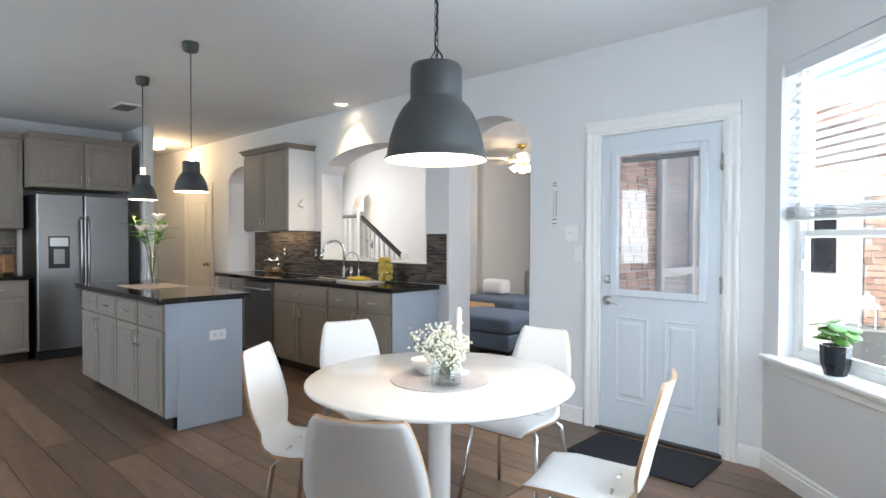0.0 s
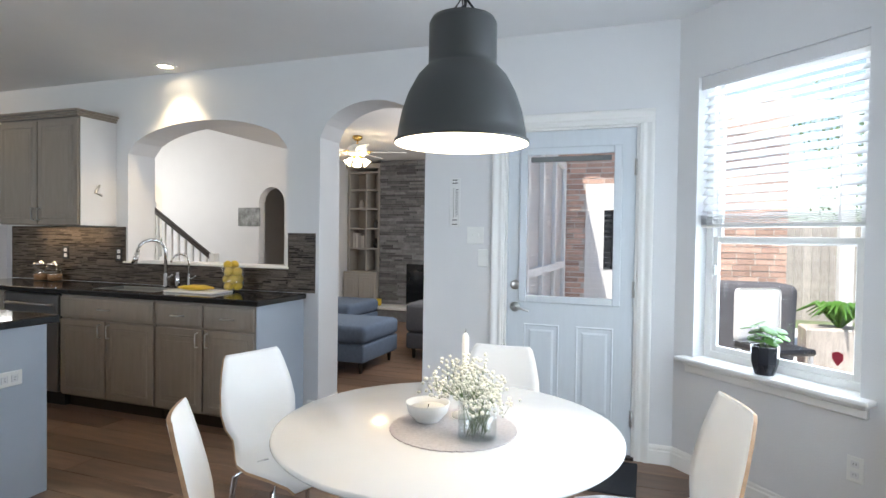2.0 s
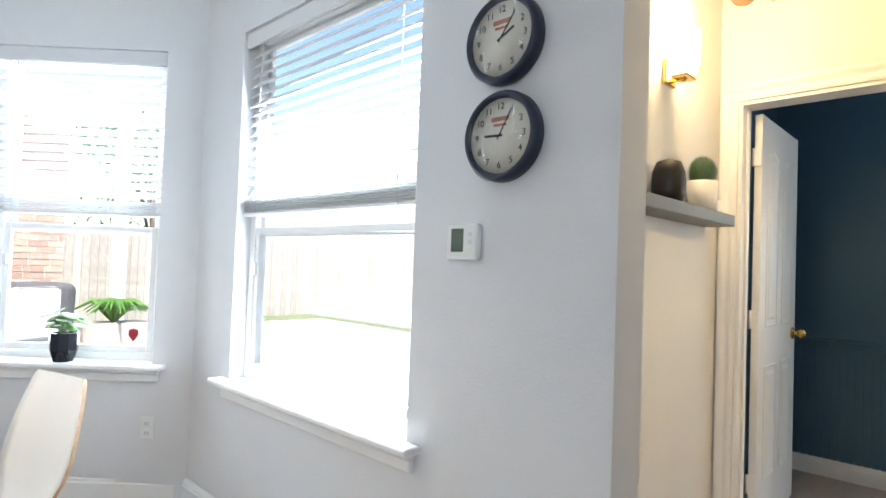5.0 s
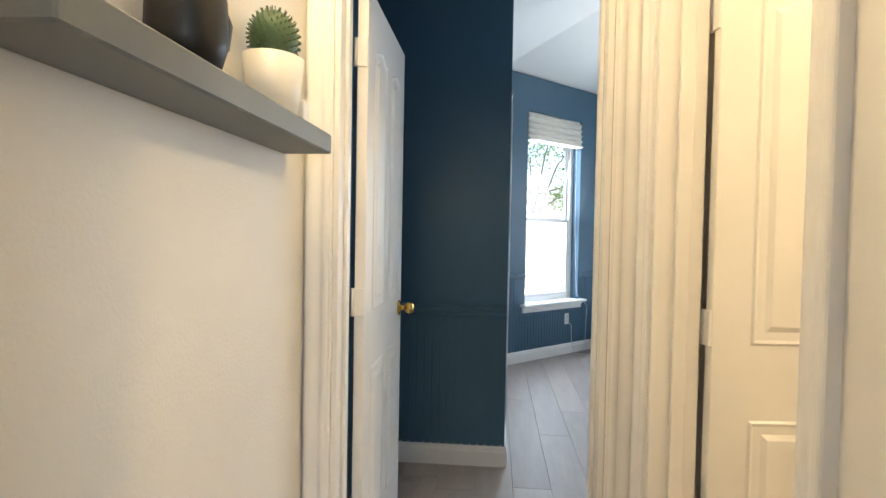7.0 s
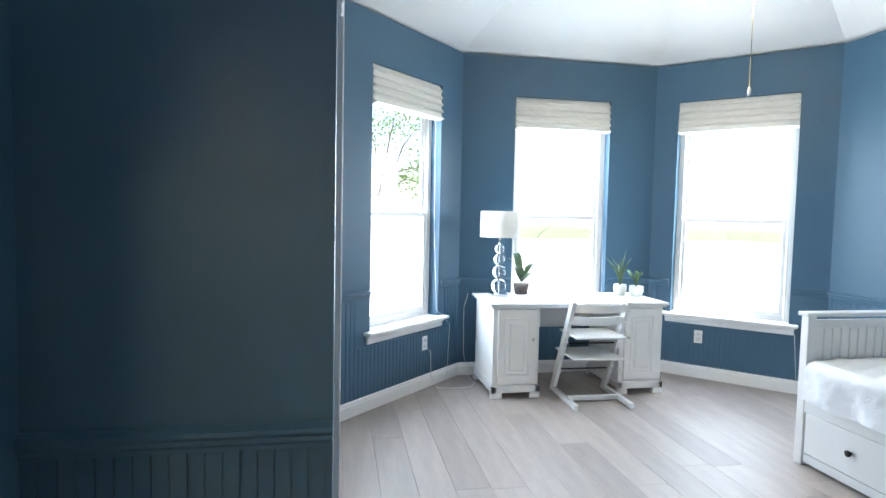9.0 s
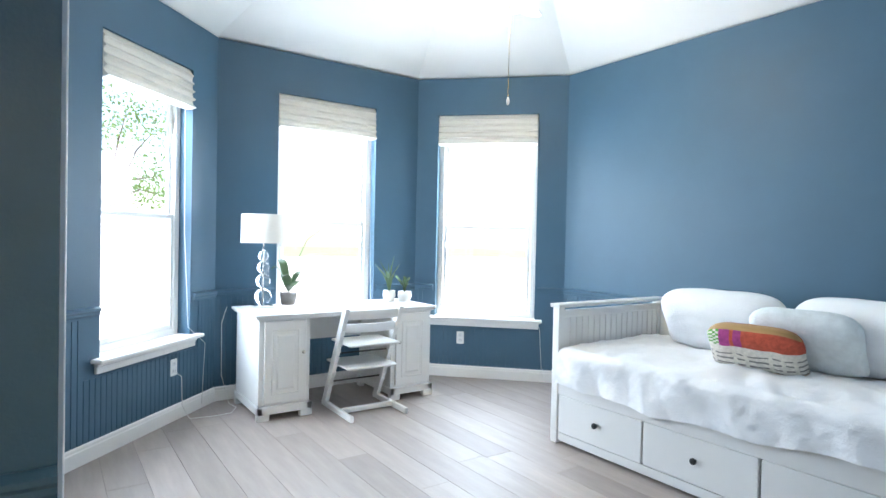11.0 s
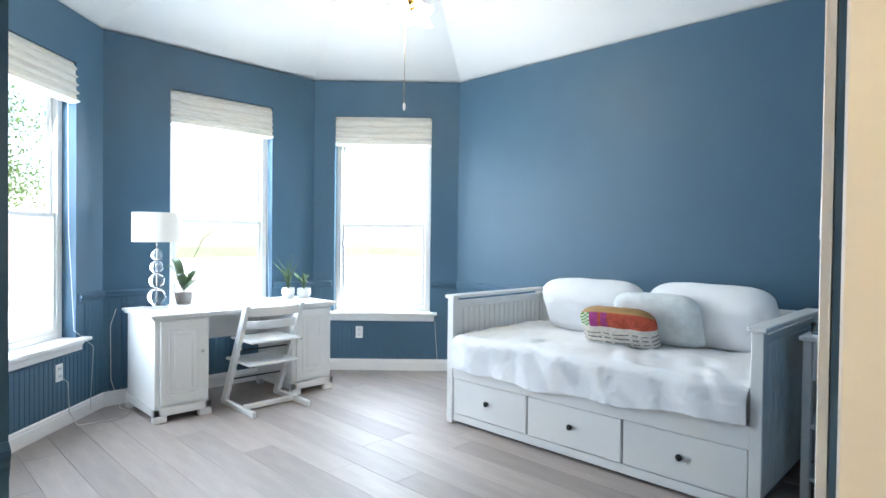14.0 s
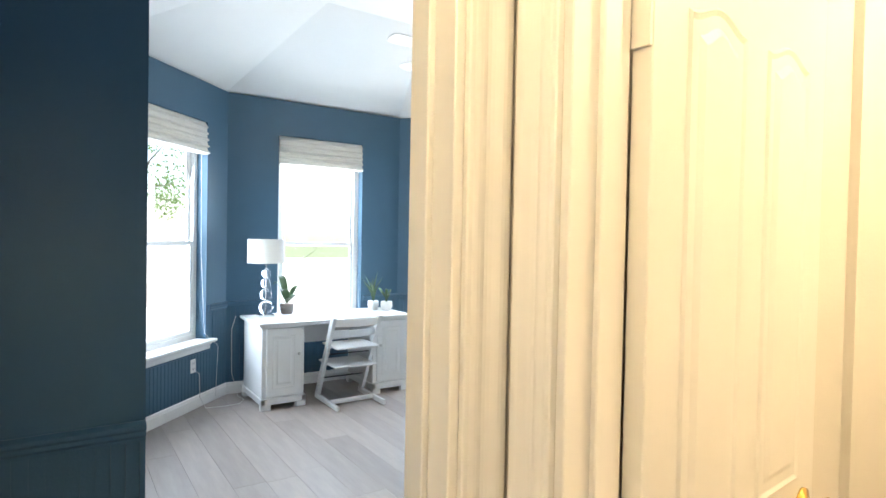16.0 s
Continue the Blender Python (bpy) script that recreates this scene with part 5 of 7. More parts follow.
for k in range(6):
    a = k * 1.05
    tip = Vector((0.22 * math.cos(a) * rnd.uniform(0.4, 1), 0.22 * math.sin(a) * rnd.uniform(0.4, 1), rnd.uniform(0.42, 0.66)))
    bm = bmesh.new()
    mid = Vector((tip.x * 0.25, tip.y * 0.25, 0.30))
    tube(bm, [(0, 0, 0.02), mid, tip], 0.004, 6)
    part("stem", bm, M_STEM, lily)
    for j in range(6):
        f = 0.35 + 0.11 * j
        base = mid.lerp(tip, f)
        ang = a + j * 2.2
        bm = bmesh.new()
        L = 0.13
        rows_ = []
        for i in range(6):
            u = i / 5
            w = 0.020 * math.sin(math.pi * min(u + 0.06, 1)) + 0.0005
            c = base + Vector((math.cos(ang) * L * u, math.sin(ang) * L * u, 0.07 * u - 0.05 * u * u))
            side = Vector((-math.sin(ang), math.cos(ang), 0)) * w
            rows_.append((bm.verts.new(c - side), bm.verts.new(c + Vector((0, 0, -0.004))), bm.verts.new(c + side)))
        for p, q in zip(rows_, rows_[1:]):
            bm.faces.new((p[0], p[1], q[1], q[0])).smooth = True
            bm.faces.new((p[1], p[2], q[2], q[1])).smooth = True
        part("leaf", bm, M_GREEN, lily)
    if k in (0, 2, 5):
        for j in range(5):
            ang = j * 1.257
            bm = bmesh.new()
            tube(bm, [tip, tip + Vector((0.03 * math.cos(ang), 0.03 * math.sin(ang), 0.045)), tip + Vector((0.065 * math.cos(ang), 0.065 * math.sin(ang), 0.055))], [0.004, 0.016, 0.002], 6)
            part("petal", bm, M_PETAL, lily, "pale pink petal")

# refrigerator and the west cabinets; local x runs north, the fronts face east
WM = pose(-6.95, 0, 0, 0, 0, 90)
fr = thing("refrigerator", "dark stainless side-by-side refrigerator", "refrigerator", WM)
part("body", shell_box((1.80, 0.06, 0.02), (2.70, 0.70, 1.80), 0.004), M_BLACK, fr)
part("kick_plate", shell_box((1.82, 0.03, 0), (2.68, 0.2, 0.09), 0), M_BLACK, fr)
for nm, a, b, hx in (("freezer_door", 1.80, 2.235, 2.205), ("fridge_door", 2.245, 2.70, 2.275)):
    f = part(nm, shell_box((a, 0.0, 0.10), (b, 0.06, 1.80), 0.012), M_DSTEEL, fr)
    bm = bmesh.new()
    tube(bm, [(hx, 0.0, 0.65), (hx, -0.05, 0.68), (hx, -0.055, 1.10), (hx, -0.05, 1.52), (hx, 0.0, 1.55)], 0.013, 10)
    part("handle", bm, M_STEEL, f)
dp = part("dispenser", shell_box((1.90, -0.004, 0.99), (2.10, 0.004, 1.34), 0.003), M_BLACK, fr)
part("display", shell_box((1.915, -0.007, 1.23), (2.085, -0.003, 1.325), 0.002), M_STEEL, dp)
part("recess_back", shell_box((1.95, -0.006, 1.04), (2.05, -0.003, 1.20), 0.002), M_DSTEEL, dp)
wall_cabinet(pose(-7.02, 1.76, 0, 0, 0, 90), 1.0, 0.63, 1.87, 2.40, 2, "grey cabinet above the refrigerator", group="west wall cabinets")
wall_cabinet(pose(-7.30, -0.10, 0, 0, 0, 90), 1.85, 0.35, 1.42, 2.40, 4, "grey wall cabinets beside refrigerator", group="west wall cabinets")
base_unit(pose(-7.03, -0.10, 0, 0, 0, 90), 1.84, 0.62, 4, "grey base cabinet beside refrigerator", group="west base cabinets")
solid("countertop", shell_box((-7.655, -0.12, 0.88), (-6.985, 1.76, 0.92), 0.006), M_GRAN, "black granite countertop on west cabinets", "countertop")
kb = thing("knife_block", "wooden knife block with black handles", "knife block", pose(-7.35, 1.62, 0.9205, 0, 0, 90))
bm = bmesh.new()
bx(bm, (-0.05, -0.05, 0), (0.05, 0.09, 0.20), 0.006, m=pose(0, 0, 0.012, -12))
part("block", bm, M_KNIFE, kb)
for k in range(5):
    bm = bmesh.new()
    bx(bm, (-0.042 + 0.018 * k, 0.0, 0.20), (-0.030 + 0.018 * k, 0.02, 0.29), 0.003, m=pose(0, 0, 0.012, -12))
    part("knife_handle", bm, M_BLACK, kb)

# ceiling fittings
def can_light(x, y, watts):
    t = thing("recessed_light", "white recessed ceiling light, lit", "lamp", at(x, y, CH), group="recessed lights")
    bm = bmesh.new()
    lathe(bm, [(0.055, -0.001), (0.085, -0.001), (0.086, -0.006), (0.060, -0.010), (0.052, -0.004)], seg=36)
    part("ring", bm, M_TRIM, t)
    bm = bmesh.new()
    lathe(bm, [(0, -0.003), (0.052, -0.003), (0.052, -0.001), (0, -0.001)], seg=28)
    part("lens", bm, M_BULB, t)
    d = bpy.data.lights.new("can_spot", "SPOT")
    d.energy, d.spot_size, d.spot_blend, d.color, d.shadow_soft_size = watts, radians(95), 0.5, (1, 0.78, 0.5), 0.04
    o = new("can_spot", d)
    o.location = (x, y, CH - 0.02)


can_light(-4.31, 3.80, 25)
vent = thing("ceiling_vent", "white louvred ceiling vent", "vent", at(-6.05, 2.38, CH, 0))
part("frame", shell_box((-0.19, -0.11, -0.012), (0.19, 0.11, -0.001), 0.003), M_TRIM, vent)
for k in range(9):
    part("louvre", shell_box((-0.16, -0.085 + 0.019 * k, -0.018), (0.16, -0.079 + 0.019 * k, -0.011), 0), M_SHELF, vent)
fm = thing("flush_light", "lit drum ceiling light with brass rim", "lamp", at(-8.1, 3.4, CH))
bm = bmesh.new()
lathe(bm, [(0, -0.09), (0.12, -0.088), (0.15, -0.06), (0.15, -0.02), (0, -0.02)], seg=36)
part("glass", bm, M_SHADEGLOW, fm)
bm = bmesh.new()
lathe(bm, [(0, -0.001), (0.13, -0.001), (0.13, -0.02), (0, -0.02)], seg=36)
part("pan", bm, M_BRASS, fm)
bulb_light((-8.1, 3.4, 2.5), 22)
# under-cabinet glow over the backsplash
d = bpy.data.lights.new("under_cabinet_strip", "AREA")
d.shape, d.size, d.size_y, d.energy, d.color = "RECTANGLE", 0.8, 0.03, 1.8, (1, 0.75, 0.45)
o = new("under_cabinet_strip", d)
o.matrix_basis = pose(-5.51, 3.88, 1.40)
d = bpy.data.lights.new("under_cabinet_strip", "AREA")
d.shape, d.size, d.size_y, d.energy, d.color = "RECTANGLE", 0.03, 0.8, 1.8, (1, 0.75, 0.45)
o = new("under_cabinet_strip", d)
o.matrix_basis = pose(-7.45, 1.2, 1.41)
# door beyond the west arch
d5 = thing("door_5", "white panelled door in the west passage", "door", at(-8.35, NY), kind="structure")
casing(d5, 0.76, 2.03)
bm = bmesh.new()
bx(bm, (0.01, -0.006, 0.012), (0.75, -0.002, 2.02), 0.001)
for x0, x1 in ((0.10, 0.34), (0.42, 0.66)):
    panel(bm, x0, x1, 0.24, 0.80, -0.006, -1)
    panel(bm, x0, x1, 0.98, 1.85, -0.006, -1)
part("leaf", bm, M_TRIM, d5)
knob_part(d5, (0.69, -0.006, 0.95), -1)
sash_window("window_6", pose(-10.0, 3.05, 0, 0, 0, 90), 0.5, 0.9, 2.1, 0.15, "narrow bright window in the west passage")

# ---------- living room ----------
def cushion(bm, a, b, r=0.05):
    vs = bx(bm, a, b, r, 4)
    for f in bm.faces:
        f.smooth = True


def sofa_piece(m, w, d, h, label, material, name="ottoman"):
    t = thing(name, label, "sofa", m)
    bm = bmesh.new()
    cushion(bm, (0, 0, 0.11), (w, d, 0.29), 0.025)
    part("base", bm, material, t)
    bm = bmesh.new()
    cushion(bm, (-0.01, -0.01, 0.292), (w + 0.01, d + 0.01, h), 0.055)
    part("cushion", bm, material, t)
    for x in (0.07, w - 0.07):
        for y in (0.07, d - 0.07):
            bm = bmesh.new()
            lathe(bm, [(0, 0), (0.016, 0), (0.024, 0.115), (0, 0.115)], (x, y, 0), seg=12)
            part("leg", bm, M_DWOOD, t)


sofa_piece(at(-4.30, 5.22), 1.02, 0.80, 0.47, "blue-grey upholstered ottoman on dark legs", M_SOFA)
sofa_piece(at(-5.35, 6.75), 1.05, 0.85, 0.47, "blue-grey upholstered chaise on dark legs", M_SOFA)
sofa_piece(at(-3.22, 6.10), 0.95, 0.85, 0.62, "dark grey upholstered armchair", M_SOFA2, "armchair")
bm = bmesh.new()
cushion(bm, (-5.3, 7.25, 0.472), (-4.9, 7.5, 0.70), 0.06)
solid("throw_blanket", bm, M_FABW, "white fluffy throw on chaise", "blanket")
ct = thing("coffee_table", "hexagonal honey wood coffee table", "table", at(-4.75, 6.30))
bm = bmesh.new()
prism(bm, [(0.45 * math.cos(math.radians(60 * k)), 0.32 * math.sin(math.radians(60 * k))) for k in range(6)], 0.40, 0.43, axis="z")
part("tabletop", bm, M_WOOD, ct)
for k in range(3):
    a = 2.09 * k
    bm = bmesh.new()
    tube(bm, [(0.1 * math.cos(a), 0.1 * math.sin(a), 0.40), (0.28 * math.cos(a), 0.22 * math.sin(a), 0.0)], 0.016, 8)
    part("leg", bm, M_DWOOD, ct)


def pieces(x0, x1, z0, z1, hs, ls, y, depth, seed, gap=0.002, holes=()):
    """Courses of stone or glass strips standing out of a backing towards -y, as one joined mesh."""
    r = random.Random(seed)
    vs, fs = [], []
    z = z0
    while z < z1 - 0.004:
        h = min(r.uniform(*hs), z1 - z)
        x = x0 - r.uniform(0, ls[0])
        while x < x1:
            L = r.uniform(*ls)
            a, b = max(x, x0), min(x + L - gap, x1)
            x += L
            if b - a < 0.006 or any(h0 < (a + b) / 2 < h1 and g0 < z + h / 2 < g1 for h0, h1, g0, g1 in holes):
                continue
            d = y - depth * r.uniform(0.45, 1.0)
            i = len(vs)
            e = min(0.002, h / 5)
            vs += [(a, y, z), (b, y, z), (b, y, z + h - gap), (a, y, z + h - gap), (a + e, d, z + e), (b - e, d, z + e), (b - e, d, z + h - gap - e), (a + e, d, z + h - gap - e)]
            fs += [(i + 4, i + 5, i + 6, i + 7), (i, i + 1, i + 5, i + 4), (i + 1, i + 2, i + 6, i + 5), (i + 2, i + 3, i + 7, i + 6), (i + 3, i, i + 4, i + 7)]
        z += h
    return vs, fs


def piece_part(name, vf, material, parent):
    me = bpy.data.meshes.new(name)
    me.from_pydata(vf[0], [], vf[1])
    me.materials.append(material)
    o = new(name, me)
    o.parent = parent
    o["kind"] = "stuff"
    return o


fp = thing("fireplace", "grey stacked ledge-stone fireplace with black firebox", "fireplace", at(0, 0))
part("chimney_breast", shell_box((-4.95, 8.97, 0.22), (-3.0, 9.34, 2.61), 0), M_STONE, fp)
piece_part("ledge_stone", pieces(-4.95, -3.0, 0.22, 2.60, (0.022, 0.05), (0.10, 0.38), 8.97, 0.04, 3, holes=((-4.45, -3.5, 0.22, 0.90),)), M_STONE, fp)
part("firebox", shell_box((-4.45, 8.93, 0.24), (-3.5, 8.975, 0.90), 0.004), M_RUBBER, fp)
part("hearth", shell_box((-5.0, 8.55, 0.0), (-2.9, 8.97, 0.18), 0.004), M_STONE, fp)
part("hearth_slab", shell_box((-5.02, 8.52, 0.18), (-2.88, 8.97, 0.215), 0.006), M_CREAMPOT, fp, "pale stone hearth slab")
bm = bmesh.new()
lathe(bm, [(0, 0), (0.05, 0), (0.05, 0.11), (0, 0.10)], seg=20)
ob = solid("hearth_candle", bm, M_LEMON, "small yellow jar candle on hearth", "candle")
ob.matrix_basis = at(-4.85, 8.72, 0.216)
bk = thing("bookcase", "taupe built-in bookcase with open shelves", "bookcase", at(0, 0))
for a, b in (((-5.58, 9.30, 0), (-4.97, 9.34, 2.5)), ((-5.58, 8.98, 0.75), (-5.54, 9.30, 2.5)), ((-5.01, 8.98, 0.75), (-4.97, 9.30, 2.5)), ((-5.24, 8.98, 0.76), (-5.22, 9.30, 2.42))):
    part("upright", shell_box(a, b, 0.003), M_LIVCAB, bk)
for z in (1.12, 1.46, 1.80, 2.12, 2.42):
    part("shelf", shell_box((-5.54, 8.99, z), (-5.01, 9.299, z + 0.03), 0.003), M_LIVCAB, bk)
part("cupboard", shell_box((-5.58, 8.85, 0.0), (-4.97, 9.30, 0.75), 0.004), M_LIVCAB, bk)
for k in range(2):
    bm = bmesh.new()
    bx(bm, (-5.57 + 0.3 * k, 8.83, 0.09), (-5.285 + 0.3 * k, 8.85, 0.71), 0.003)
    panel(bm, -5.52 + 0.3 * k, -5.335 + 0.3 * k, 0.14, 0.66, 8.83, -1)
    part("door", bm, M_LIVCAB, bk)
part("crown", shell_box((-5.6, 8.93, 2.5), (-4.95, 9.34, 2.58), 0.01), M_LIVCAB, bk)
bm = bmesh.new()
rnd = random.Random(2)
x = -5.52
while x < -5.28:
    w = rnd.uniform(0.018, 0.035)
    bx(bm, (x, 9.06, 1.151), (x + w, 9.22, 1.151 + rnd.uniform(0.19, 0.26)), 0.002)
    x += w + 0.003
solid("row_of_books", bm, M_BOOK, "row of pale books on bookcase shelf", "books")
for x, z, r, nm, mm in ((-5.12, 1.151, 0.045, "dark_vase", M_BLACK), (-5.40, 1.831, 0.04, "white_pitcher", M_CREAMPOT), (-5.12, 1.491, 0.04, "grey_jar", M_SHELF)):
    bm = bmesh.new()
    lathe(bm, [(0, 0), (r * 0.7, 0), (r, r), (r * 0.9, r * 2.2), (r * 0.45, r * 3.2), (r * 0.6, r * 3.6), (0, r * 3.5)], seg=20)
    ob = solid(nm, bm, mm, nm.replace("_", " ") + " standing on bookcase shelf", "vase")
    ob.matrix_basis = at(x, 9.14, z)


def ceiling_fan(m, drop, label, n=5, lights=4, watts=12):
    """Fan hanging from local z = 0."""
    t = thing("ceiling_fan", label, "fan", m)
    bm = bmesh.new()
    lathe(bm, [(0, -0.001), (0.06, -0.001), (0.065, -0.03), (0.03, -0.06), (0, -0.06)], seg=28)
    tube(bm, [(0, 0, -0.05), (0, 0, -drop)], 0.012, 10)
    part("downrod", bm, M_BRASS, t)
    bm = bmesh.new()
    lathe(bm, [(0, -drop + 0.02), (0.06, -drop + 0.01), (0.12, -drop - 0.03), (0.125, -drop - 0.09), (0.09, -drop - 0.13), (0, -drop - 0.13)], seg=36)
    part("motor", bm, M_TRIM, t)
    for k in range(n):
        a = 360 / n * k + 17
        q = pose(0, 0, -drop - 0.075, 0, 0, a)
        bm = bmesh.new()
        tube(bm, [q @ Vector((0.10, 0, 0)), q @ Vector((0.20, 0, -0.01))], 0.012, 6)
        b = part("blade_arm", bm, M_BRASS, t)
        bm = bmesh.new()
        prism(bm, [(0.18, -0.05), (0.58, -0.07), (0.62, -0.05), (0.63, 0.0), (0.62, 0.05), (0.58, 0.07), (0.18, 0.05)], -0.004, 0.004, axis="z")
        bmesh.ops.transform(bm, matrix=q @ pose(0, 0, -0.008, 10), verts=bm.verts)
        part("blade", bm, M_TRIM, t)
    bm = bmesh.new()
    lathe(bm, [(0, -drop - 0.13), (0.055, -drop - 0.13), (0.06, -drop - 0.17), (0.03, -drop - 0.21), (0, -drop - 0.21)], seg=24)
    part("light_fitter", bm, M_BRASS, t)
    for k in range(lights):
        q = Matrix.Translation((0, 0, -drop - 0.165)) @ pose(0, 0, 0, 0, 0, 360 / lights * k + 30) @ Matrix.Translation((0.075, 0, 0)) @ pose(0, 0, 0, 0, 140, 0)
        bm = bmesh.new()
        lathe(bm, [(0.018, 0), (0.022, 0.012), (0.035, 0.05), (0.055, 0.085), (0.052, 0.085), (0.032, 0.05), (0.018, 0.014)], seg=20, m=q)
        part("tulip_shade", bm, M_SHADEGLOW, t)
    return t


ceiling_fan(at(-4.2, 6.75, 2.62), 0.12, "white ceiling fan with lit tulip shades")
bulb_light((-4.2, 6.75, 2.20), 14)
FANZ = 3.32
fan = ceiling_fan(at(4.80, -1.78, FANZ), 0.36, "white ceiling fan with brass fitter and lit shades")
bulb_light((4.80, -1.78, 2.72), 6, (1, 0.84, 0.62))
bm = bmesh.new()
tube(bm, [(0.02, 0, -0.56), (0.02, 0, -1.16)], 0.0018, 5)
part("pull_chain", bm, M_BRASS, fan)
bm = bmesh.new()
lathe(bm, [(0, -1.21), (0.009, -1.20), (0.011, -1.18), (0.006, -1.16), (0, -1.155)], (0.02, 0, 0), seg=12)
part("pull_knob", bm, M_TRIM, fan)

# stair landing with its railing, niche and picture
st = thing("staircase", "white baluster staircase with dark handrail", "staircase", at(0, 0))
part("landing", shell_box((-9.6, 6.25, 0), (-7.1, 7.49, 0.72), 0.005), M_WALL, st)
for k in range(4):
    part("step", shell_box((-7.1 + 0.27 * k, 6.25, 0), (-6.83 + 0.27 * k, 7.49, 0.72 - 0.18 * (k + 1) + 0.02), 0.005), M_WALL, st)
path = [(-9.5, 1.70), (-7.12, 1.70), (-6.05, 1.02)]
for x, z in path[1:]:
    part("newel_post", shell_box((x - 0.045, 6.255, 0.0), (x + 0.045, 6.345, z + 0.08), 0.006), M_TRIM, st)
for (xa, za), (xb, zb) in zip(path, path[1:]):
    bm = bmesh.new()
    ang = math.degrees(math.atan2(zb - za, xb - xa))
    L = math.hypot(xb - xa, zb - za)
    bx(bm, (0, -0.032, -0.03), (L, 0.032, 0.03), 0.012, 2, m=pose(xa, 6.30, za, 0, -ang, 0))
    part("handrail", bm, M_DWOOD, st)
    n = int((xb - xa) / 0.115)
    for k in range(1, n):
        x = xa + (xb - xa) * k / n
        z = za + (zb - za) * k / n
        part("baluster", shell_box((x - 0.014, 6.286, 0.0 if x > -7.1 else 0.72), (x + 0.014, 6.314, z - 0.02), 0), M_TRIM, st)
pc = thing("framed_picture", "small unframed landscape print on wall", "picture", at(-6.45, 7.5, 1.62))
part("canvas", shell_box((-0.20, -0.02, -0.14), (0.20, 0, 0.14), 0.003), M_PIC, pc)
pv = thing("vase_plant", "white vase with spiky leaves by the niche", "plant", at(-8.45, 7.68, 0.951))
bm = bmesh.new()
lathe(bm, [(0, 0), (0.05, 0), (0.07, 0.08), (0.05, 0.17), (0.055, 0.18), (0, 0.17)], seg=20)
part("vase", bm, M_CREAMPOT, pv)
for k in range(8):
    bm = bmesh.new()
    a = k * 0.785
    tube(bm, [(0, 0, 0.15), (0.06 * math.cos(a), 0.06 * math.sin(a), 0.28), (0.17 * math.cos(a), 0.1 * math.sin(a), 0.36)], [0.006, 0.01, 0.002], 5)
    part("leaf", bm, M_GREEN2, pv)
bulb_light((-8.5, 7.66, 2.12), 2.5)
wo = thing("wall_ornament", "small bronze wall ornament in passage", "ornament", at(-6.55, 8.7, 1.5))
bm = bmesh.new()
tube(bm, [(0, -0.02, 0.2), (0.05, -0.03, 0.1), (-0.02, -0.03, 0.0), (0.04, -0.03, -0.1), (0, -0.02, -0.22)], 0.018, 6)
part("body", bm, M_CARAMEL, wo)

# ---------- outdoors ----------
solid("ground", shell_box((-60, -60, -0.4), (80, 80, -0.16), 0), M_GRASS, kind="structure")
# invented pale slab east of the bay, so its windows look out on glaring white
solid("pavement", shell_box((7.5, -30, -0.2), (40, 30, -0.12), 0), M_CONC, kind="structure")
solid("patio", shell_box((-1.85, 4.14, -0.2), (6.5, 11.0, -0.06), 0.01), M_CONC, kind="structure")
hs = thing("brick_wing", "red brick house wing with white door", "house", at(0, 0))
part("wall", shell_box((-1.86, 8.32, -0.16), (0.9, 8.5, 3.2), 0), M_MORTAR, hs)
piece_part("bricks", pieces(-1.85, 0.9, -0.14, 3.1, (0.075, 0.0751), (0.21, 0.2101), 8.32, 0.012, 8, gap=0.011, holes=((-1.50, -0.60, -0.2, 2.12),)), M_BRICK, hs)
part("side_wall", shell_box((-1.868, 4.14, -0.16), (-1.80, 8.32, 3.2), 0), M_MORTAR, hs)
vf = pieces(-8.3, -4.3, -0.14, 3.1, (0.075, 0.0751), (0.21, 0.2101), 0.0, 0.012, 9, gap=0.011)
o = piece_part("bricks", vf, M_BRICK, hs)
o.matrix_basis = pose(-1.80, 0, 0, 0, 0, 90) @ Matrix.Translation((12.6, 0, 0))
# wide white-framed window in the wing's long side; a pale sheet stands for the panes' bright reflection
wz0, wz1 = 0.45, 2.35
sw = part("window", shell_box((-1.800, 5.45, wz0), (-1.782, 7.95, wz1), 0), M_BLIND, hs, "white-framed window, pale sheet for its bright reflection")
for ya, yb in ((5.45, 5.53), (6.24, 6.32), (7.06, 7.14), (7.87, 7.95)):
    part("mullion", shell_box((-1.782, ya, wz0), (-1.735, yb, wz1), 0.004), M_TRIM, sw)
for za, zb in ((wz0, wz0 + 0.08), (0.98, 1.06), (wz1 - 0.08, wz1)):
    for ya, yb in ((5.53, 6.24), (6.32, 7.06), (7.14, 7.87)):
        part("rail", shell_box((-1.782, ya, za), (-1.738, yb, zb), 0.004), M_TRIM, sw)
for za, zb in ((wz0 + 0.08, 0.98), (1.06, wz1 - 0.08)):
    for ya, yb in ((5.53, 6.24), (6.32, 7.06), (7.14, 7.87)):
        part("pane", shell_box((-1.775, ya, za), (-1.770, yb, zb), 0), M_GLASS, sw).visible_shadow = False
od = part("door", shell_box((-1.44, 8.27, -0.08), (-0.66, 8.31, 2.02), 0.004), M_TRIM, hs)
part("pane", shell_box((-1.27, 8.262, 0.95), (-0.83, 8.272, 1.75), 0), M_RUBBER, od)
for a, b in (((-1.52, 8.28, -0.08), (-1.44, 8.315, 2.10)), ((-0.66, 8.28, -0.08), (-0.58, 8.315, 2.10)), ((-1.44, 8.28, 2.02), (-0.66, 8.315, 2.10))):
    part("door_frame", shell_box(a, b, 0.003), M_TRIM, hs)
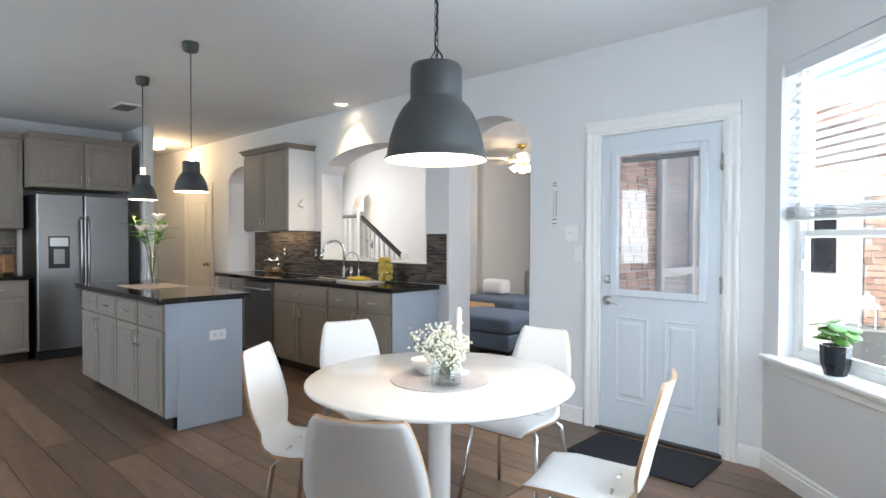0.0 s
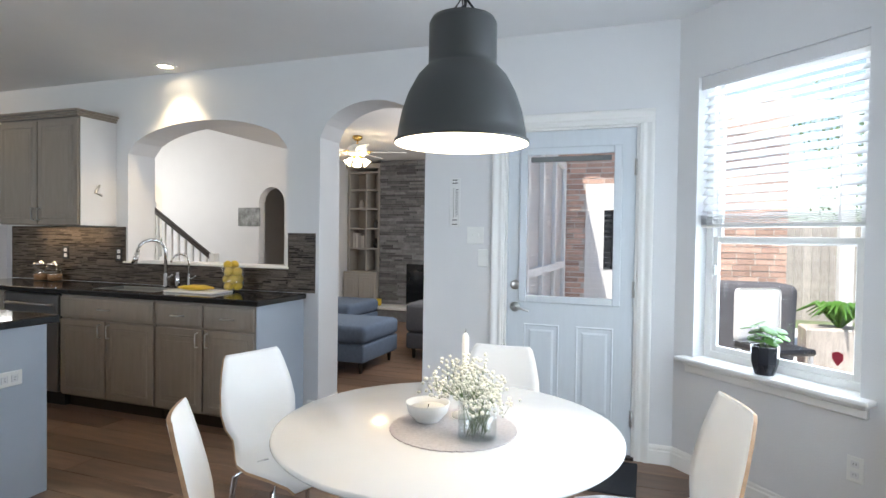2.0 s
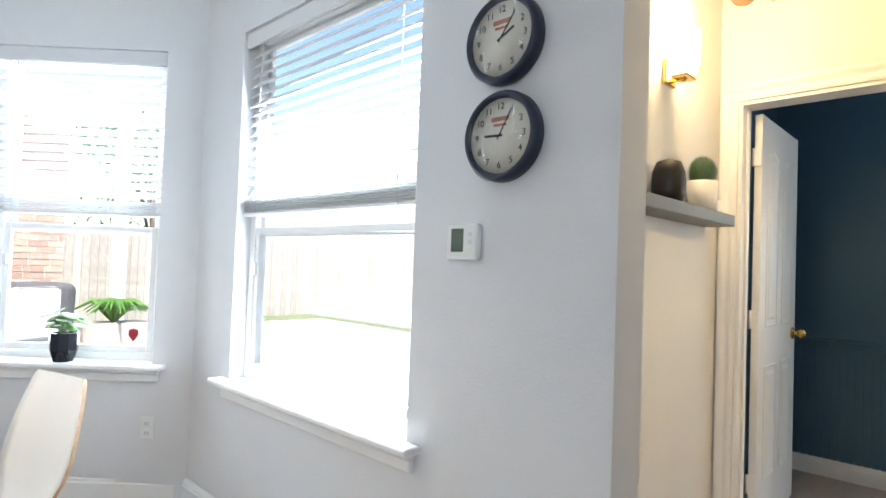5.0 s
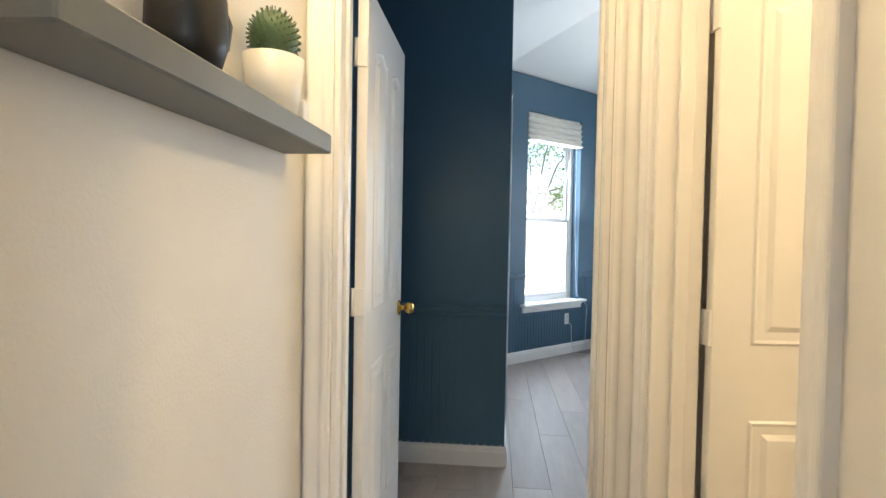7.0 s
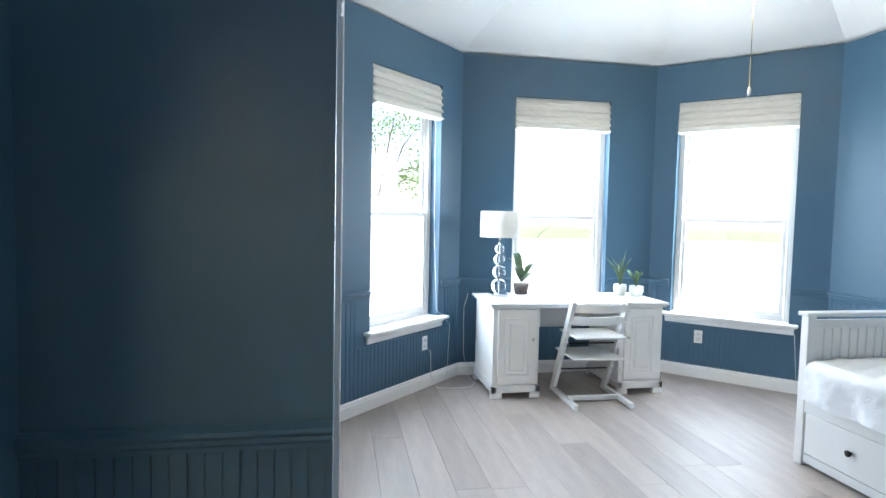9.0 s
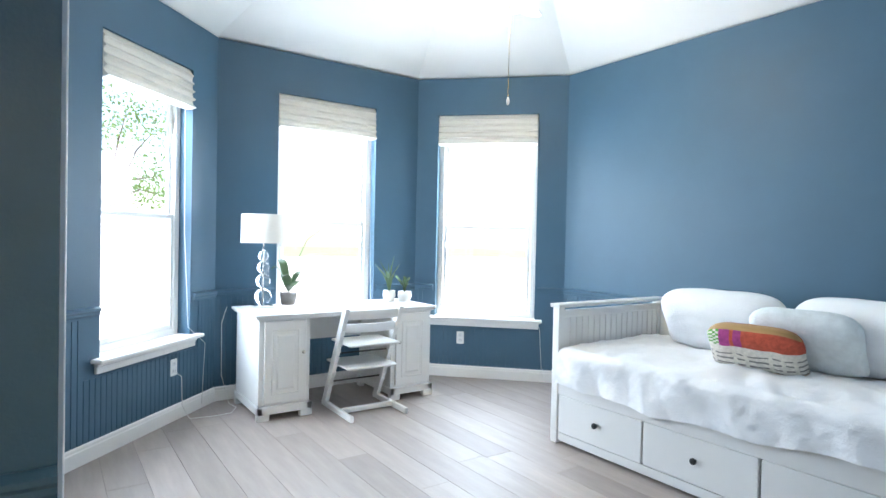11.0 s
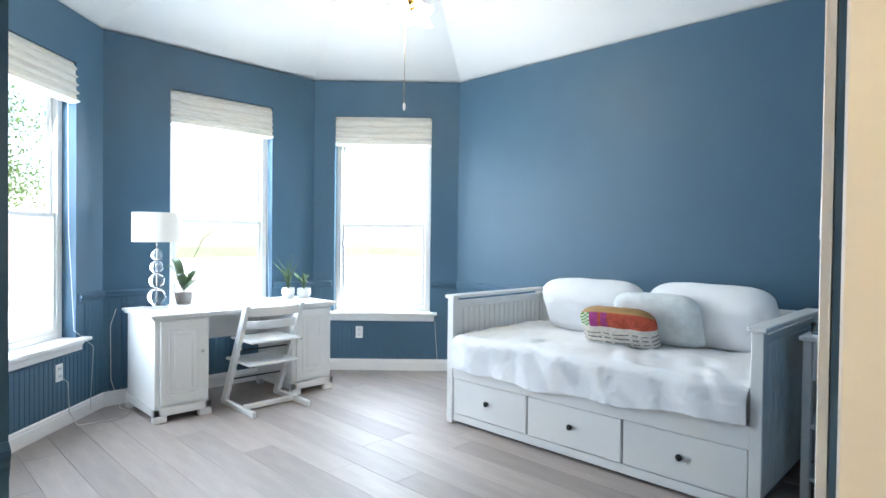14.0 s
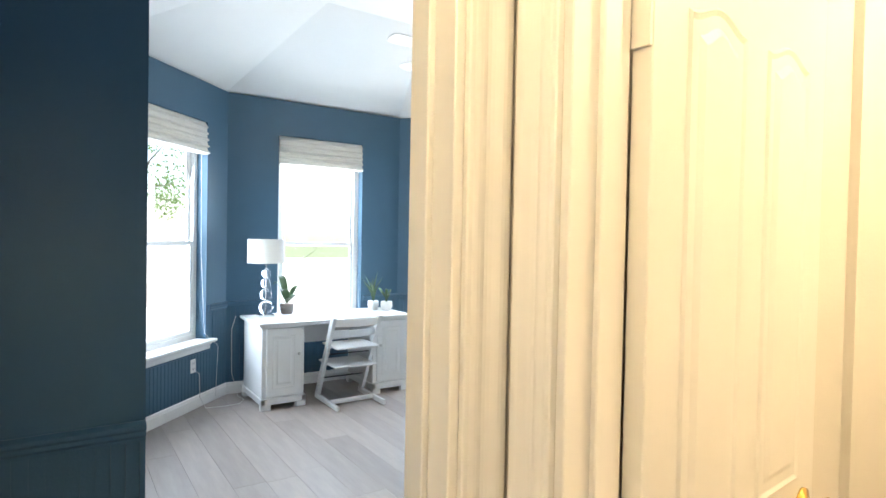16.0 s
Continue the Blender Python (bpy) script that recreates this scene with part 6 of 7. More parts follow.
part("porch_beam", shell_box((-1.79, 8.02, 2.85), (1.6, 8.18, 3.0), 0.005), M_TRIM, hs)
for x, y in ((1.45, 8.1),):
    bm = bmesh.new()
    bx(bm, (x - 0.07, y - 0.07, -0.06), (x + 0.07, y + 0.07, 2.85), 0.006)
    ob = solid("porch_post", bm, M_TRIM, "white square porch post on patio", "post", group="porch posts")
gr = thing("covered_grill", "barbecue grill under black fabric cover", "grill", at(0.25, 7.3, -0.06) @ Matrix.Diagonal((0.9, 0.8, 0.95, 1)))
bm = bmesh.new()
bx(bm, (-0.55, -0.3, 0), (0.55, 0.3, 1.02), 0.10, 4)
for v in bm.verts:
    v.co.x += 0.03 * math.sin(9 * v.co.z + 4 * v.co.y)
    v.co.y += 0.03 * math.sin(11 * v.co.x)
part("cover", bm, M_SOFA2, gr)
ln = thing("garden_lantern", "small white metal lantern on patio stand", "lantern", at(-0.30, 6.2, -0.06))
part("stand", shell_box((-0.18, -0.18, 0), (0.18, 0.18, 0.66), 0.01), M_SHELF, ln)
for x in (-0.06, 0.05):
    for y in (-0.06, 0.05):
        part("post", shell_box((x, y, 0.66), (x + 0.012, y + 0.012, 0.82), 0), M_TRIM, ln)
bm = bmesh.new()
lathe(bm, [(0.09, 0.82), (0.05, 0.87), (0.04, 0.92), (0, 0.93), ], seg=4, smooth=False)
part("roof", bm, M_TRIM, ln)
fence = thing("fence", "weathered cedar board fence round the garden", "fence", at(0, 0))
me = None
for k in range(150):
    if me is None:
        o = part("board", shell_box((0, 0, -0.16), (0.14, 0.02, 1.75), 0), M_FENCE, fence)
        me = o.data
    else:
        o = new("board", me)
        o.parent = fence
    o.location = (0.95 + 0.146 * k, 13.0, 0) if k < 95 else (14.8, 13.0 - 0.146 * (k - 95) * 2, 0)
    if k >= 95:
        o.rotation_euler = (0, 0, radians(90))
        o.scale = (2, 1, 1)
pl = thing("planter", "weathered planter with green fern on patio", "planter", at(1.25, 7.5, -0.06))
part("box", shell_box((-0.35, -0.2, 0), (0.35, 0.2, 0.5), 0.02), M_FENCE, pl)
bm = bmesh.new()
rnd = random.Random(4)
for k in range(70):
    a = rnd.uniform(0, 6.28)
    r = rnd.uniform(0.15, 0.5)
    tube(bm, [(0, 0, 0.48), (r * 0.5 * math.cos(a), r * 0.4 * math.sin(a), 0.75), (r * math.cos(a), r * 0.8 * math.sin(a), 0.62)], [0.006, 0.028, 0.003], 4)
part("fronds", bm, M_GREEN, pl)
pch = thing("patio_chair", "white and black patio chair", "chair", at(0.45, 6.5, -0.06, 30))
bm = bmesh.new()
bx(bm, (-0.25, -0.25, 0.36), (0.25, 0.25, 0.42), 0.02)
part("seat", bm, M_BLACK, pch)
bm = bmesh.new()
bx(bm, (-0.25, 0.2, 0.42), (0.25, 0.26, 0.95), 0.05, 3)
part("backrest", bm, M_PLASTIC, pch)
for x in (-0.22, 0.2):
    for y in (-0.22, 0.2):
        part("leg", shell_box((x, y, 0), (x + 0.03, y + 0.03, 0.36), 0), M_PLASTIC, pch)


def tree(x, y, h, seed):
    t = thing("tree", "leafy garden tree with uneven crown", "tree", at(x, y, -0.17), group="garden trees")
    r = random.Random(seed)
    bm = bmesh.new()
    tube(bm, [(0, 0, 0), (0.05, 0.02, h * 0.3), (0.0, 0.1, h * 0.6)], [0.16, 0.12, 0.06], 8)
    tips = []
    for k in range(9):
        a = r.uniform(0, 6.28)
        tip = Vector((h * 0.28 * math.cos(a), h * 0.28 * math.sin(a), h * r.uniform(0.5, 0.95)))
        tube(bm, [(0, 0.05, h * r.uniform(0.3, 0.55)), tip * 0.6 + Vector((0, 0, h * 0.22)), tip], [0.05, 0.03, 0.01], 5)
        tips.append(tip)
    part("trunk", bm, M_BARK, t)
    vs, fs = [], []
    for k in range(2600):
        c = r.choice(tips) + Vector((r.gauss(0, h * 0.09), r.gauss(0, h * 0.09), r.gauss(0, h * 0.07)))
        u = Vector((r.gauss(0, 1), r.gauss(0, 1), r.gauss(0, 1))).normalized() * 0.07
        v = u.cross(Vector((r.gauss(0, 1), r.gauss(0, 1), r.gauss(0, 1)))).normalized() * 0.035
        i = len(vs)
        vs += [c - u, c + v, c + u, c - v]
        fs.append((i, i + 1, i + 2, i + 3))
    piece_part("crown", (vs, fs), M_TREE, t)


tree(23.0, -1.0, 5.5, 1)
tree(22.0, 7.5, 5.5, 2)
tree(4.6, 16.0, 5.0, 3)

# ---------- blue room ----------
# daybed: local x runs along its front, from the foot of the open end
BL, BD = 1.994, 1.10
bed = thing("daybed", "white wooden daybed with three drawers", "bed", at(2.776, -2.16))
bed_y = -BD
for x0, x1 in ((0.0, 0.055), (BL - 0.055, BL)):
    part("post", shell_box((x0, -0.055, 0), (x1, 0, 0.865), 0.004), M_WHITE, bed)
    part("post", shell_box((x0, -BD, 0), (x1, -BD + 0.055, 0.865), 0.004), M_WHITE, bed)
    bm = bmesh.new()
    bx(bm, (x0 + 0.016, -BD + 0.055, 0.08), (x1 - 0.016, -0.055, 0.845))
    y = -BD + 0.06
    while y < -0.10:
        for xx in ((x0 + 0.010, x0 + 0.016), (x1 - 0.016, x1 - 0.010)):
            part("panel_board", shell_box((xx[0], y, 0.10), (xx[1], y + 0.052, 0.80), 0.0015), M_WHITE, bed)
        y += 0.058
    part("end_panel", bm, M_WHITE, bed)
    part("top_rail", shell_box((x0 - 0.014, -BD - 0.01, 0.866), (x1 + 0.014, 0.014, 0.89), 0.005), M_WHITE, bed)
part("back_panel", shell_box((0.055, -BD + 0.01, 0.08), (BL - 0.055, -BD + 0.035, 0.84), 0.002), M_WHITE, bed)
part("back_rail", shell_box((0.042, -BD - 0.01, 0.842), (BL - 0.042, -BD + 0.06, 0.868), 0.004), M_WHITE, bed)
bm = bmesh.new()
bx(bm, (0.055, -0.03, 0.02), (BL - 0.055, -0.012, 0.07), 0.002)
bx(bm, (0.055, -0.03, 0.315), (BL - 0.055, -0.004, 0.43), 0.003)
part("front_rail", bm, M_WHITE, bed)
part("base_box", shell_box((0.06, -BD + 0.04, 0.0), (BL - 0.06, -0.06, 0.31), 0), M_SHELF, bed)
dwid = (BL - 0.11) / 3
for k in range(3):
    a = 0.055 + dwid * k
    dr = part("drawer", shell_box((a + 0.006, -0.03, 0.075), (a + dwid - 0.006, -0.006, 0.312), 0.004), M_WHITE, bed)
    bm = bmesh.new()
    lathe(bm, [(0, 0), (0.008, 0), (0.008, 0.012), (0.017, 0.018), (0.017, 0.026), (0.008, 0.031), (0, 0.031)], (0, 0, 0), seg=16, m=Matrix.Translation((a + dwid / 2, -0.006, 0.20)) @ pose(0, 0, 0, -90))
    part("knob", bm, M_BLACK, dr)


def quilt():
    """Mattress cover: a soft slab that hangs over the front with wrinkles."""
    bm = bmesh.new()
    nx, ny = 120, 60
    grid = []
    x0, x1 = 0.062, BL - 0.062
    for j in range(ny + 1):
        v = j / ny
        s = v * 1.40
        row = []
        for i in range(nx + 1):
            u = i / nx
            x = x0 + (x1 - x0) * u
            hang = 0.115 + 0.05 * math.sin(math.pi * u) + 0.05 * u + 0.008 * math.sin(u * 23)
            top = 0.625
            wid = BD - 0.09
            if s < wid:
                y, z = -BD + 0.065 + s, top + 0.02 * math.sin(math.pi * min(s / wid, 1))
            else:
                q = min((s - wid) / (1.40 - wid), 1.0)
                ang = min(q * 2.4, 1.0) * math.pi / 2
                y = -0.025 + 0.055 * math.sin(ang)
                z = top - 0.055 * (1 - math.cos(ang)) - max(q - 0.417, 0) / 0.583 * hang
            nse = noise.noise(Vector((x * 3.2, s * 3.2, 0))) * 0.024 + noise.noise(Vector((x * 11 + s * 6, s * 5 - x * 3, 3))) * 0.014 + noise.noise(Vector((x * 30 - s * 20, s * 26, 7))) * 0.006
            fold = 0.017 * math.sin(x * 26 + s * 9 + 3 * noise.noise(Vector((x * 2, s, 1)))) * max(0, (s - 0.75)) * (0.4 + u * 0.6)
            edge = min(u, 1 - u) * 12
            row.append(bm.verts.new((x, y + (nse + fold if s > wid else 0), z + (nse + fold if s <= wid else 0) - 0.02 * max(0, 1 - edge))))
        grid.append(row)
    for a, b in zip(grid, grid[1:]):
        for i in range(nx):
            bm.faces.new((a[i], a[i + 1], b[i + 1], b[i])).smooth = True
    return bm


qb = quilt()
mt = thing("mattress", "mattress with rumpled white cotton cover", "mattress", at(2.776, -2.16))
part("core", shell_box((0.07, -BD + 0.07, 0.311), (BL - 0.07, -0.05, 0.60), 0.03), M_FABW, mt)
part("cover", qb, M_FABW, mt)


def pillow(m, w, h, t, label, mats, name="pillow", bands=None, group=""):
    """Stuffed pillow standing in local xz, thick along y."""
    bm = bmesh.new()
    n = 26
    sides = []
    for s in (-1, 1):
        g = []
        for j in range(n + 1):
            row = []
            for i in range(n + 1):
                u, v = 2 * i / n - 1, 2 * j / n - 1
                f = ((1 - u ** 4) * (1 - v ** 4))
                d = s * t / 2 * max(f, 0) ** 0.62
                pin = 1 - 0.07 * (1 - abs(v) ** 2) * abs(u) ** 3
                pin2 = 1 - 0.07 * (1 - abs(u) ** 2) * abs(v) ** 3
                wr = noise.noise(Vector((u * 3 + w * 9, v * 3, s + t * 40))) * 0.012 + noise.noise(Vector((u * 9, v * 8 + w * 5, s * 2))) * 0.004
                soft = 1 - 0.11 * (u * v) ** 4
                row.append(bm.verts.new((u * w / 2 * pin * soft, d + wr * f, h / 2 + v * h / 2 * pin2 * soft - 0.05 * (v + 1) / 2 * u ** 4)))
            g.append(row)
        sides.append(g)
        for j in range(n):
            for i in range(n):
                f = bm.faces.new((g[j][i], g[j][i + 1], g[j + 1][i + 1], g[j + 1][i]))
                f.smooth = True
                if bands:
                    f.material_index = bands(i / n, j / n)
    bmesh.ops.remove_doubles(bm, verts=bm.verts, dist=0.0015)
    t_ = thing(name, label, "pillow", m, group=group)
    part("cushion_body", bm, mats, t_)
    return t_


def kilim(u, v):
    """Woven rows: dashed grey and cream below, red, magenta and green blocks above, straw hem."""
    u = 1 - u
    if v < 0.08 or v > 0.95:
        return 5
    if v < 0.64:
        row = int(v * 26)
        return 4 if row % 3 == 0 and (int(u * 26) + row) % 3 else 0
    if u < 0.20:
        return 3 if (int(v * 26) + int(u * 26)) % 2 else 0
    if u < 0.50:
        return 2 if int(u * 26) % 3 else 1
    return 1


bz = 0.635
pillow(pose(4.06, -3.00, bz, -30, 0, 5), 0.80, 0.43, 0.25, "plump white bed pillow leaning on daybed back", M_FABW, group="bed pillows")
pillow(pose(3.25, -3.00, bz, -28, 0, -4), 0.80, 0.44, 0.26, "creased white bed pillow leaning on daybed back", M_FABW, group="bed pillows")
pillow(pose(3.52, -2.80, bz, -28, 0, 5), 0.56, 0.38, 0.15, "white textured pillow on daybed", M_QUILT, group="bed pillows")
pillow(pose(3.68, -2.60, bz - 0.005, -34, 0, 8), 0.50, 0.30, 0.13, "woven cream pillow with red and green patterned top", [M_CREAM, M_RED, M_PINK, M_GREENW, M_WEAVE, M_WOOD], name="woven_cushion", bands=kilim)

# desk against the bay: local x runs south, the front faces west
dk = thing("desk", "white wooden pedestal desk with two cupboards", "desk", pose(6.055, -0.645, 0, 0, 0, -90) @ Matrix.Diagonal((1, 1, 0.985, 1)))
DL, DD = 1.484, 0.62
DZ = 0.7395
bm = bmesh.new()
bx(bm, (-0.0, -0.0, 0.728), (DL, DD, 0.75), 0.006, 2)
bx(bm, (0.015, 0.012, 0.712), (DL - 0.015, DD - 0.012, 0.728), 0.004)
part("desktop", bm, M_WHITE, dk)
for x0 in (0.035, DL - 0.035 - 0.37):
    x1 = x0 + 0.37
    pd = part("pedestal", shell_box((x0, 0.035, 0.09), (x1, DD - 0.03, 0.712), 0.003), M_WHITE, dk)
    bm = bmesh.new()
    bx(bm, (x0 + 0.035, 0.014, 0.12), (x1 - 0.035, 0.035, 0.70), 0.003)
    panel(bm, x0 + 0.085, x1 - 0.085, 0.18, 0.64, 0.014, -1)
    dr = part("door", bm, M_WHITE, pd)
    bm = bmesh.new()
    kx = x1 - 0.06 if x0 < 0.5 else x0 + 0.06
    lathe(bm, [(0, 0), (0.006, 0), (0.006, 0.012), (0.013, 0.017), (0.012, 0.025), (0, 0.028)], seg=16, m=Matrix.Translation((kx, 0.014, 0.47)) @ pose(0, 0, 0, 90))
    part("knob", bm, M_NICKEL, dr)
    bm = bmesh.new()
    for a, b in (((x0 - 0.012, 0.01, 0.045), (x1 + 0.012, 0.05, 0.10)), ((x0 - 0.012, 0.01, 0.045), (x0 + 0.03, DD - 0.02, 0.10)), ((x1 - 0.03, 0.01, 0.045), (x1 + 0.012, DD - 0.02, 0.10)), ((x0 - 0.013, 0.009, 0.0), (x0 + 0.075, 0.052, 0.05)), ((x1 - 0.075, 0.009, 0), (x1 + 0.013, 0.052, 0.05)), ((x0 - 0.013, DD - 0.08, 0), (x0 + 0.032, DD - 0.02, 0.05)), ((x1 - 0.032, DD - 0.08, 0), (x1 + 0.013, DD - 0.02, 0.05))):
        bx(bm, a, b, 0.004)
    part("plinth", bm, M_WHITE, pd)
part("back_board", shell_box((0.405, DD - 0.05, 0.45), (DL - 0.405, DD - 0.035, 0.712), 0), M_WHITE, dk)

# child's chair: two slanted sides, floor runners, seat, foot plate and curved back slats; its front faces the desk (local +y)
hc = thing("high_chair", "white wooden slanted child's chair at desk", "chair", pose(5.985, -1.445, 0, 0, 0, -91) @ Matrix.Diagonal((1.06, 1.06, 1.0, 1)))
for s in (-1, 1):
    x0, x1 = s * 0.205 - 0.014, s * 0.205 + 0.014
    bm = bmesh.new()
    prism(bm, [(0.19, 0.03), (0.25, 0.03), (-0.09, 0.78), (-0.15, 0.78)], x0, x1, axis="x")
    for k in range(9):
        z = 0.17 + 0.055 * k
        bx(bm, (x0 - 0.003, 0.165 - 0.453 * (z - 0.06), z), (x1 + 0.003, 0.19 - 0.453 * (z - 0.06), z + 0.012), 0)
    part("side_frame", bm, M_WHITE, hc)
    part("runner", shell_box((x0, -0.24, 0.0), (x1, 0.26, 0.045), 0.006), M_WHITE, hc)
part("seat", shell_box((-0.19, -0.16, 0.505), (0.19, 0.17, 0.522), 0.006), M_WHITE, hc)
part("foot_plate", shell_box((-0.19, -0.13, 0.335), (0.19, 0.25, 0.352), 0.006), M_WHITE, hc)
for z, y in ((0.60, -0.055), (0.70, -0.10)):
    bm = bmesh.new()
    n = 10
    for k in range(n):
        u0, u1 = -1 + 2 * k / n, -1 + 2 * (k + 1) / n
        prism(bm, [(u0 * 0.2, y - 0.05 * (1 - u0 * u0)), (u1 * 0.2, y - 0.05 * (1 - u1 * u1)), (u1 * 0.2, y - 0.05 * (1 - u1 * u1) - 0.012), (u0 * 0.2, y - 0.05 * (1 - u0 * u0) - 0.012)], z, z + 0.062, axis="z")
    bmesh.ops.remove_doubles(bm, verts=bm.verts, dist=1e-5)
    part("back_slat", bm, M_WHITE, hc)
for z, y in ((0.20, 0.15), (0.43, 0.045)):
    bm = bmesh.new()
    tube(bm, [(-0.2, y, z), (0.2, y, z)], 0.006, 8)
    part("cross_rod", bm, M_INK, hc)
part("cross_bar", shell_box((-0.192, -0.06, 0.012), (0.192, -0.035, 0.05), 0.004), M_WHITE, hc)
part("warning_label", shell_box((0.08, -0.0615, 0.020), (0.15, -0.060, 0.042), 0), M_PAPER, hc)


def ball_lamp(m, label, h=0.735, scale=1.0):
    t = thing("table_lamp", label, "lamp", m, group="glass ball lamps")
    part("base", shell_box((-0.07, -0.07, 0), (0.07, 0.07, 0.022), 0.004), M_CHROME, t)
    bm = bmesh.new()
    tube(bm, [(0, 0, 0.02), (0, 0, h - 0.12)], 0.005, 8)
    part("rod", bm, M_CHROME, t)
    z = 0.022
    for k, r in enumerate((0.065, 0.056, 0.048, 0.040)):
        bm = bmesh.new()
        bmesh.ops.create_uvsphere(bm, u_segments=28, v_segments=18, radius=r, matrix=Matrix.Translation((0, 0, z + r)))
        finish(bm, True)
        part("glass_ball", bm, M_CLEAR, t)
        z += 2 * r
        bm = bmesh.new()
        lathe(bm, [(0, z - 0.004), (0.014, z - 0.004), (0.014, z + 0.006), (0, z + 0.006)], seg=16)
        part("collar", bm, M_CHROME, t)
        z += 0.003
    bm = bmesh.new()
    lathe(bm, [(0.172, h - 0.225), (0.170, h), (0.167, h), (0.169, h - 0.225)], seg=48)
    part("shade", bm, M_LAMPSH, t)
    bm = bmesh.new()
    tube(bm, [(-0.168, 0, h - 0.03), (0, 0, h - 0.035), (0.168, 0, h - 0.03)], 0.003, 6)
    tube(bm, [(0, 0, z), (0, 0, h - 0.03)], 0.006, 8)
    part("harp", bm, M_CHROME, t)


ball_lamp(at(6.50, -0.83, DZ) @ Matrix.Diagonal((0.96, 0.96, 0.96, 1)), "glass ball table lamp with white shade on desk")

# plants on the desk
orc = thing("orchid", "orchid with dark leaves in glass pot on desk", "plant", at(6.50, -1.03, DZ) @ Matrix.Diagonal((1.3, 1.3, 1.3, 1)))
bm = bmesh.new()
lathe(bm, [(0, 0), (0.045, 0), (0.06, 0.10), (0.062, 0.13), (0.058, 0.13), (0.056, 0.10), (0.042, 0.008), (0, 0.008)], seg=28)
part("glass_pot", bm, M_THIN, orc)
bm = bmesh.new()
lathe(bm, [(0, 0.009), (0.040, 0.009), (0.052, 0.08), (0, 0.085)], seg=20)
part("bark", bm, M_BARK, orc)
for k, (a, L, z) in enumerate(((2.6, 0.16, 0.02), (0.2, 0.12, 0.10), (3.6, 0.13, -0.02), (1.2, 0.10, 0.06), (5.0, 0.12, 0.03))):
    bm = bmesh.new()
    pr = None
    for i in range(7):
        u = i / 6
        w = 0.028 * math.sin(math.pi * (0.08 + 0.92 * u)) + 0.001
        c = Vector((math.cos(a) * L * u, math.sin(a) * L * u, 0.09 + (z + 0.09) * math.sin(u * 2.0)))
        sd = Vector((-math.sin(a), math.cos(a), 0)) * w
        cr = (bm.verts.new(c - sd), bm.verts.new(c - Vector((0, 0, 0.006))), bm.verts.new(c + sd))
        if pr:
            bm.faces.new((pr[0], pr[1], cr[1], cr[0])).smooth = True
            bm.faces.new((pr[1], pr[2], cr[2], cr[1])).smooth = True
        pr = cr
    part("leaf", bm, M_GREEN2, orc)
bm = bmesh.new()
tube(bm, [(0, 0, 0.08), (0.0, -0.04, 0.25), (0.02, -0.12, 0.40), (0.05, -0.24, 0.48)], 0.0025, 6)
part("flower_stem", bm, M_STEM, orc)


def pot_plant(m, r, h, kind, label):
    t = thing("small_pot_plant", label, "plant", m)
    bm = bmesh.new()
    lathe(bm, [(0, 0), (r * 0.7, 0), (r, h * 0.5), (r * 0.92, h), (r * 0.85, h), (0, h * 0.85)], seg=28)
    part("pot", bm, M_CREAMPOT, t)
    rr = random.Random(7)
    for k in range(16 if kind == "spiky" else 10):
        a = k * 2.4
        L = rr.uniform(0.10, 0.24) if kind == "spiky" else rr.uniform(0.05, 0.13)
        lean = rr.uniform(0.15, 0.7)
        bm = bmesh.new()
        tube(bm, [(0, 0, h * 0.8), (lean * L * 0.4 * math.cos(a), lean * L * 0.4 * math.sin(a), h + L * 0.6), (lean * L * 1.2 * math.cos(a), lean * L * 1.2 * math.sin(a), h + L)], [0.004, 0.005, 0.001] if kind == "spiky" else [0.003, 0.006, 0.010], 5)
        part("leaf", bm, M_GREEN2, t)


pot_plant(at(6.50, -1.93, DZ) @ Matrix.Diagonal((1.25, 1.25, 1.25, 1)), 0.045, 0.075, "spiky", "spiky grass plant in white pot on desk")
pot_plant(at(6.44, -2.05, DZ) @ Matrix.Diagonal((1.25, 1.25, 1.25, 1)), 0.050, 0.070, "succulent", "small succulent in white pot on desk")

# nightstand
ns = thing("nightstand", "white nightstand with drawer and open shelves", "nightstand", at(2.25, -3.06))
NW, ND, NH = 0.46, 0.50, 0.82
for x in (0, NW - 0.04):
    for y in (0, ND - 0.04):
        part("leg", shell_box((x, y, 0), (x + 0.04, y + 0.04, NH - 0.025), 0.003), M_WHITE, ns)
part("top", shell_box((-0.015, -0.01, NH - 0.025), (NW + 0.015, ND + 0.02, NH), 0.005), M_WHITE, ns)
f = part("drawer", shell_box((0.042, 0.03, NH - 0.205), (NW - 0.042, ND - 0.004, NH - 0.03), 0.003), M_WHITE, ns)
bm = bmesh.new()
lathe(bm, [(0, 0), (0.007, 0), (0.007, 0.012), (0.015, 0.018), (0.014, 0.026), (0, 0.029)], seg=16, m=Matrix.Translation((NW / 2, ND - 0.004, NH - 0.115)) @ pose(0, 0, 0, -90))
part("knob", bm, M_BLACK, f)
for z in (0.10, 0.36, 0.60):
    part("shelf", shell_box((0.005, 0.005, z), (NW - 0.005, ND - 0.005, z + 0.022), 0.003), M_WHITE, ns)
ball_lamp(at(2.54, -2.84, NH + 0.0005) @ Matrix.Diagonal((0.94, 0.94, 0.94, 1)), "glass ball table lamp with white shade on nightstand")
bm = bmesh.new()
lathe(bm, [(0, 0), (0.035, 0), (0.036, 0.055), (0.032, 0.055), (0.031, 0.01), (0, 0.01)], seg=24)
ob = solid("glass_tumbler", bm, M_CLEAR, "low clear glass tumbler on nightstand", "glass")
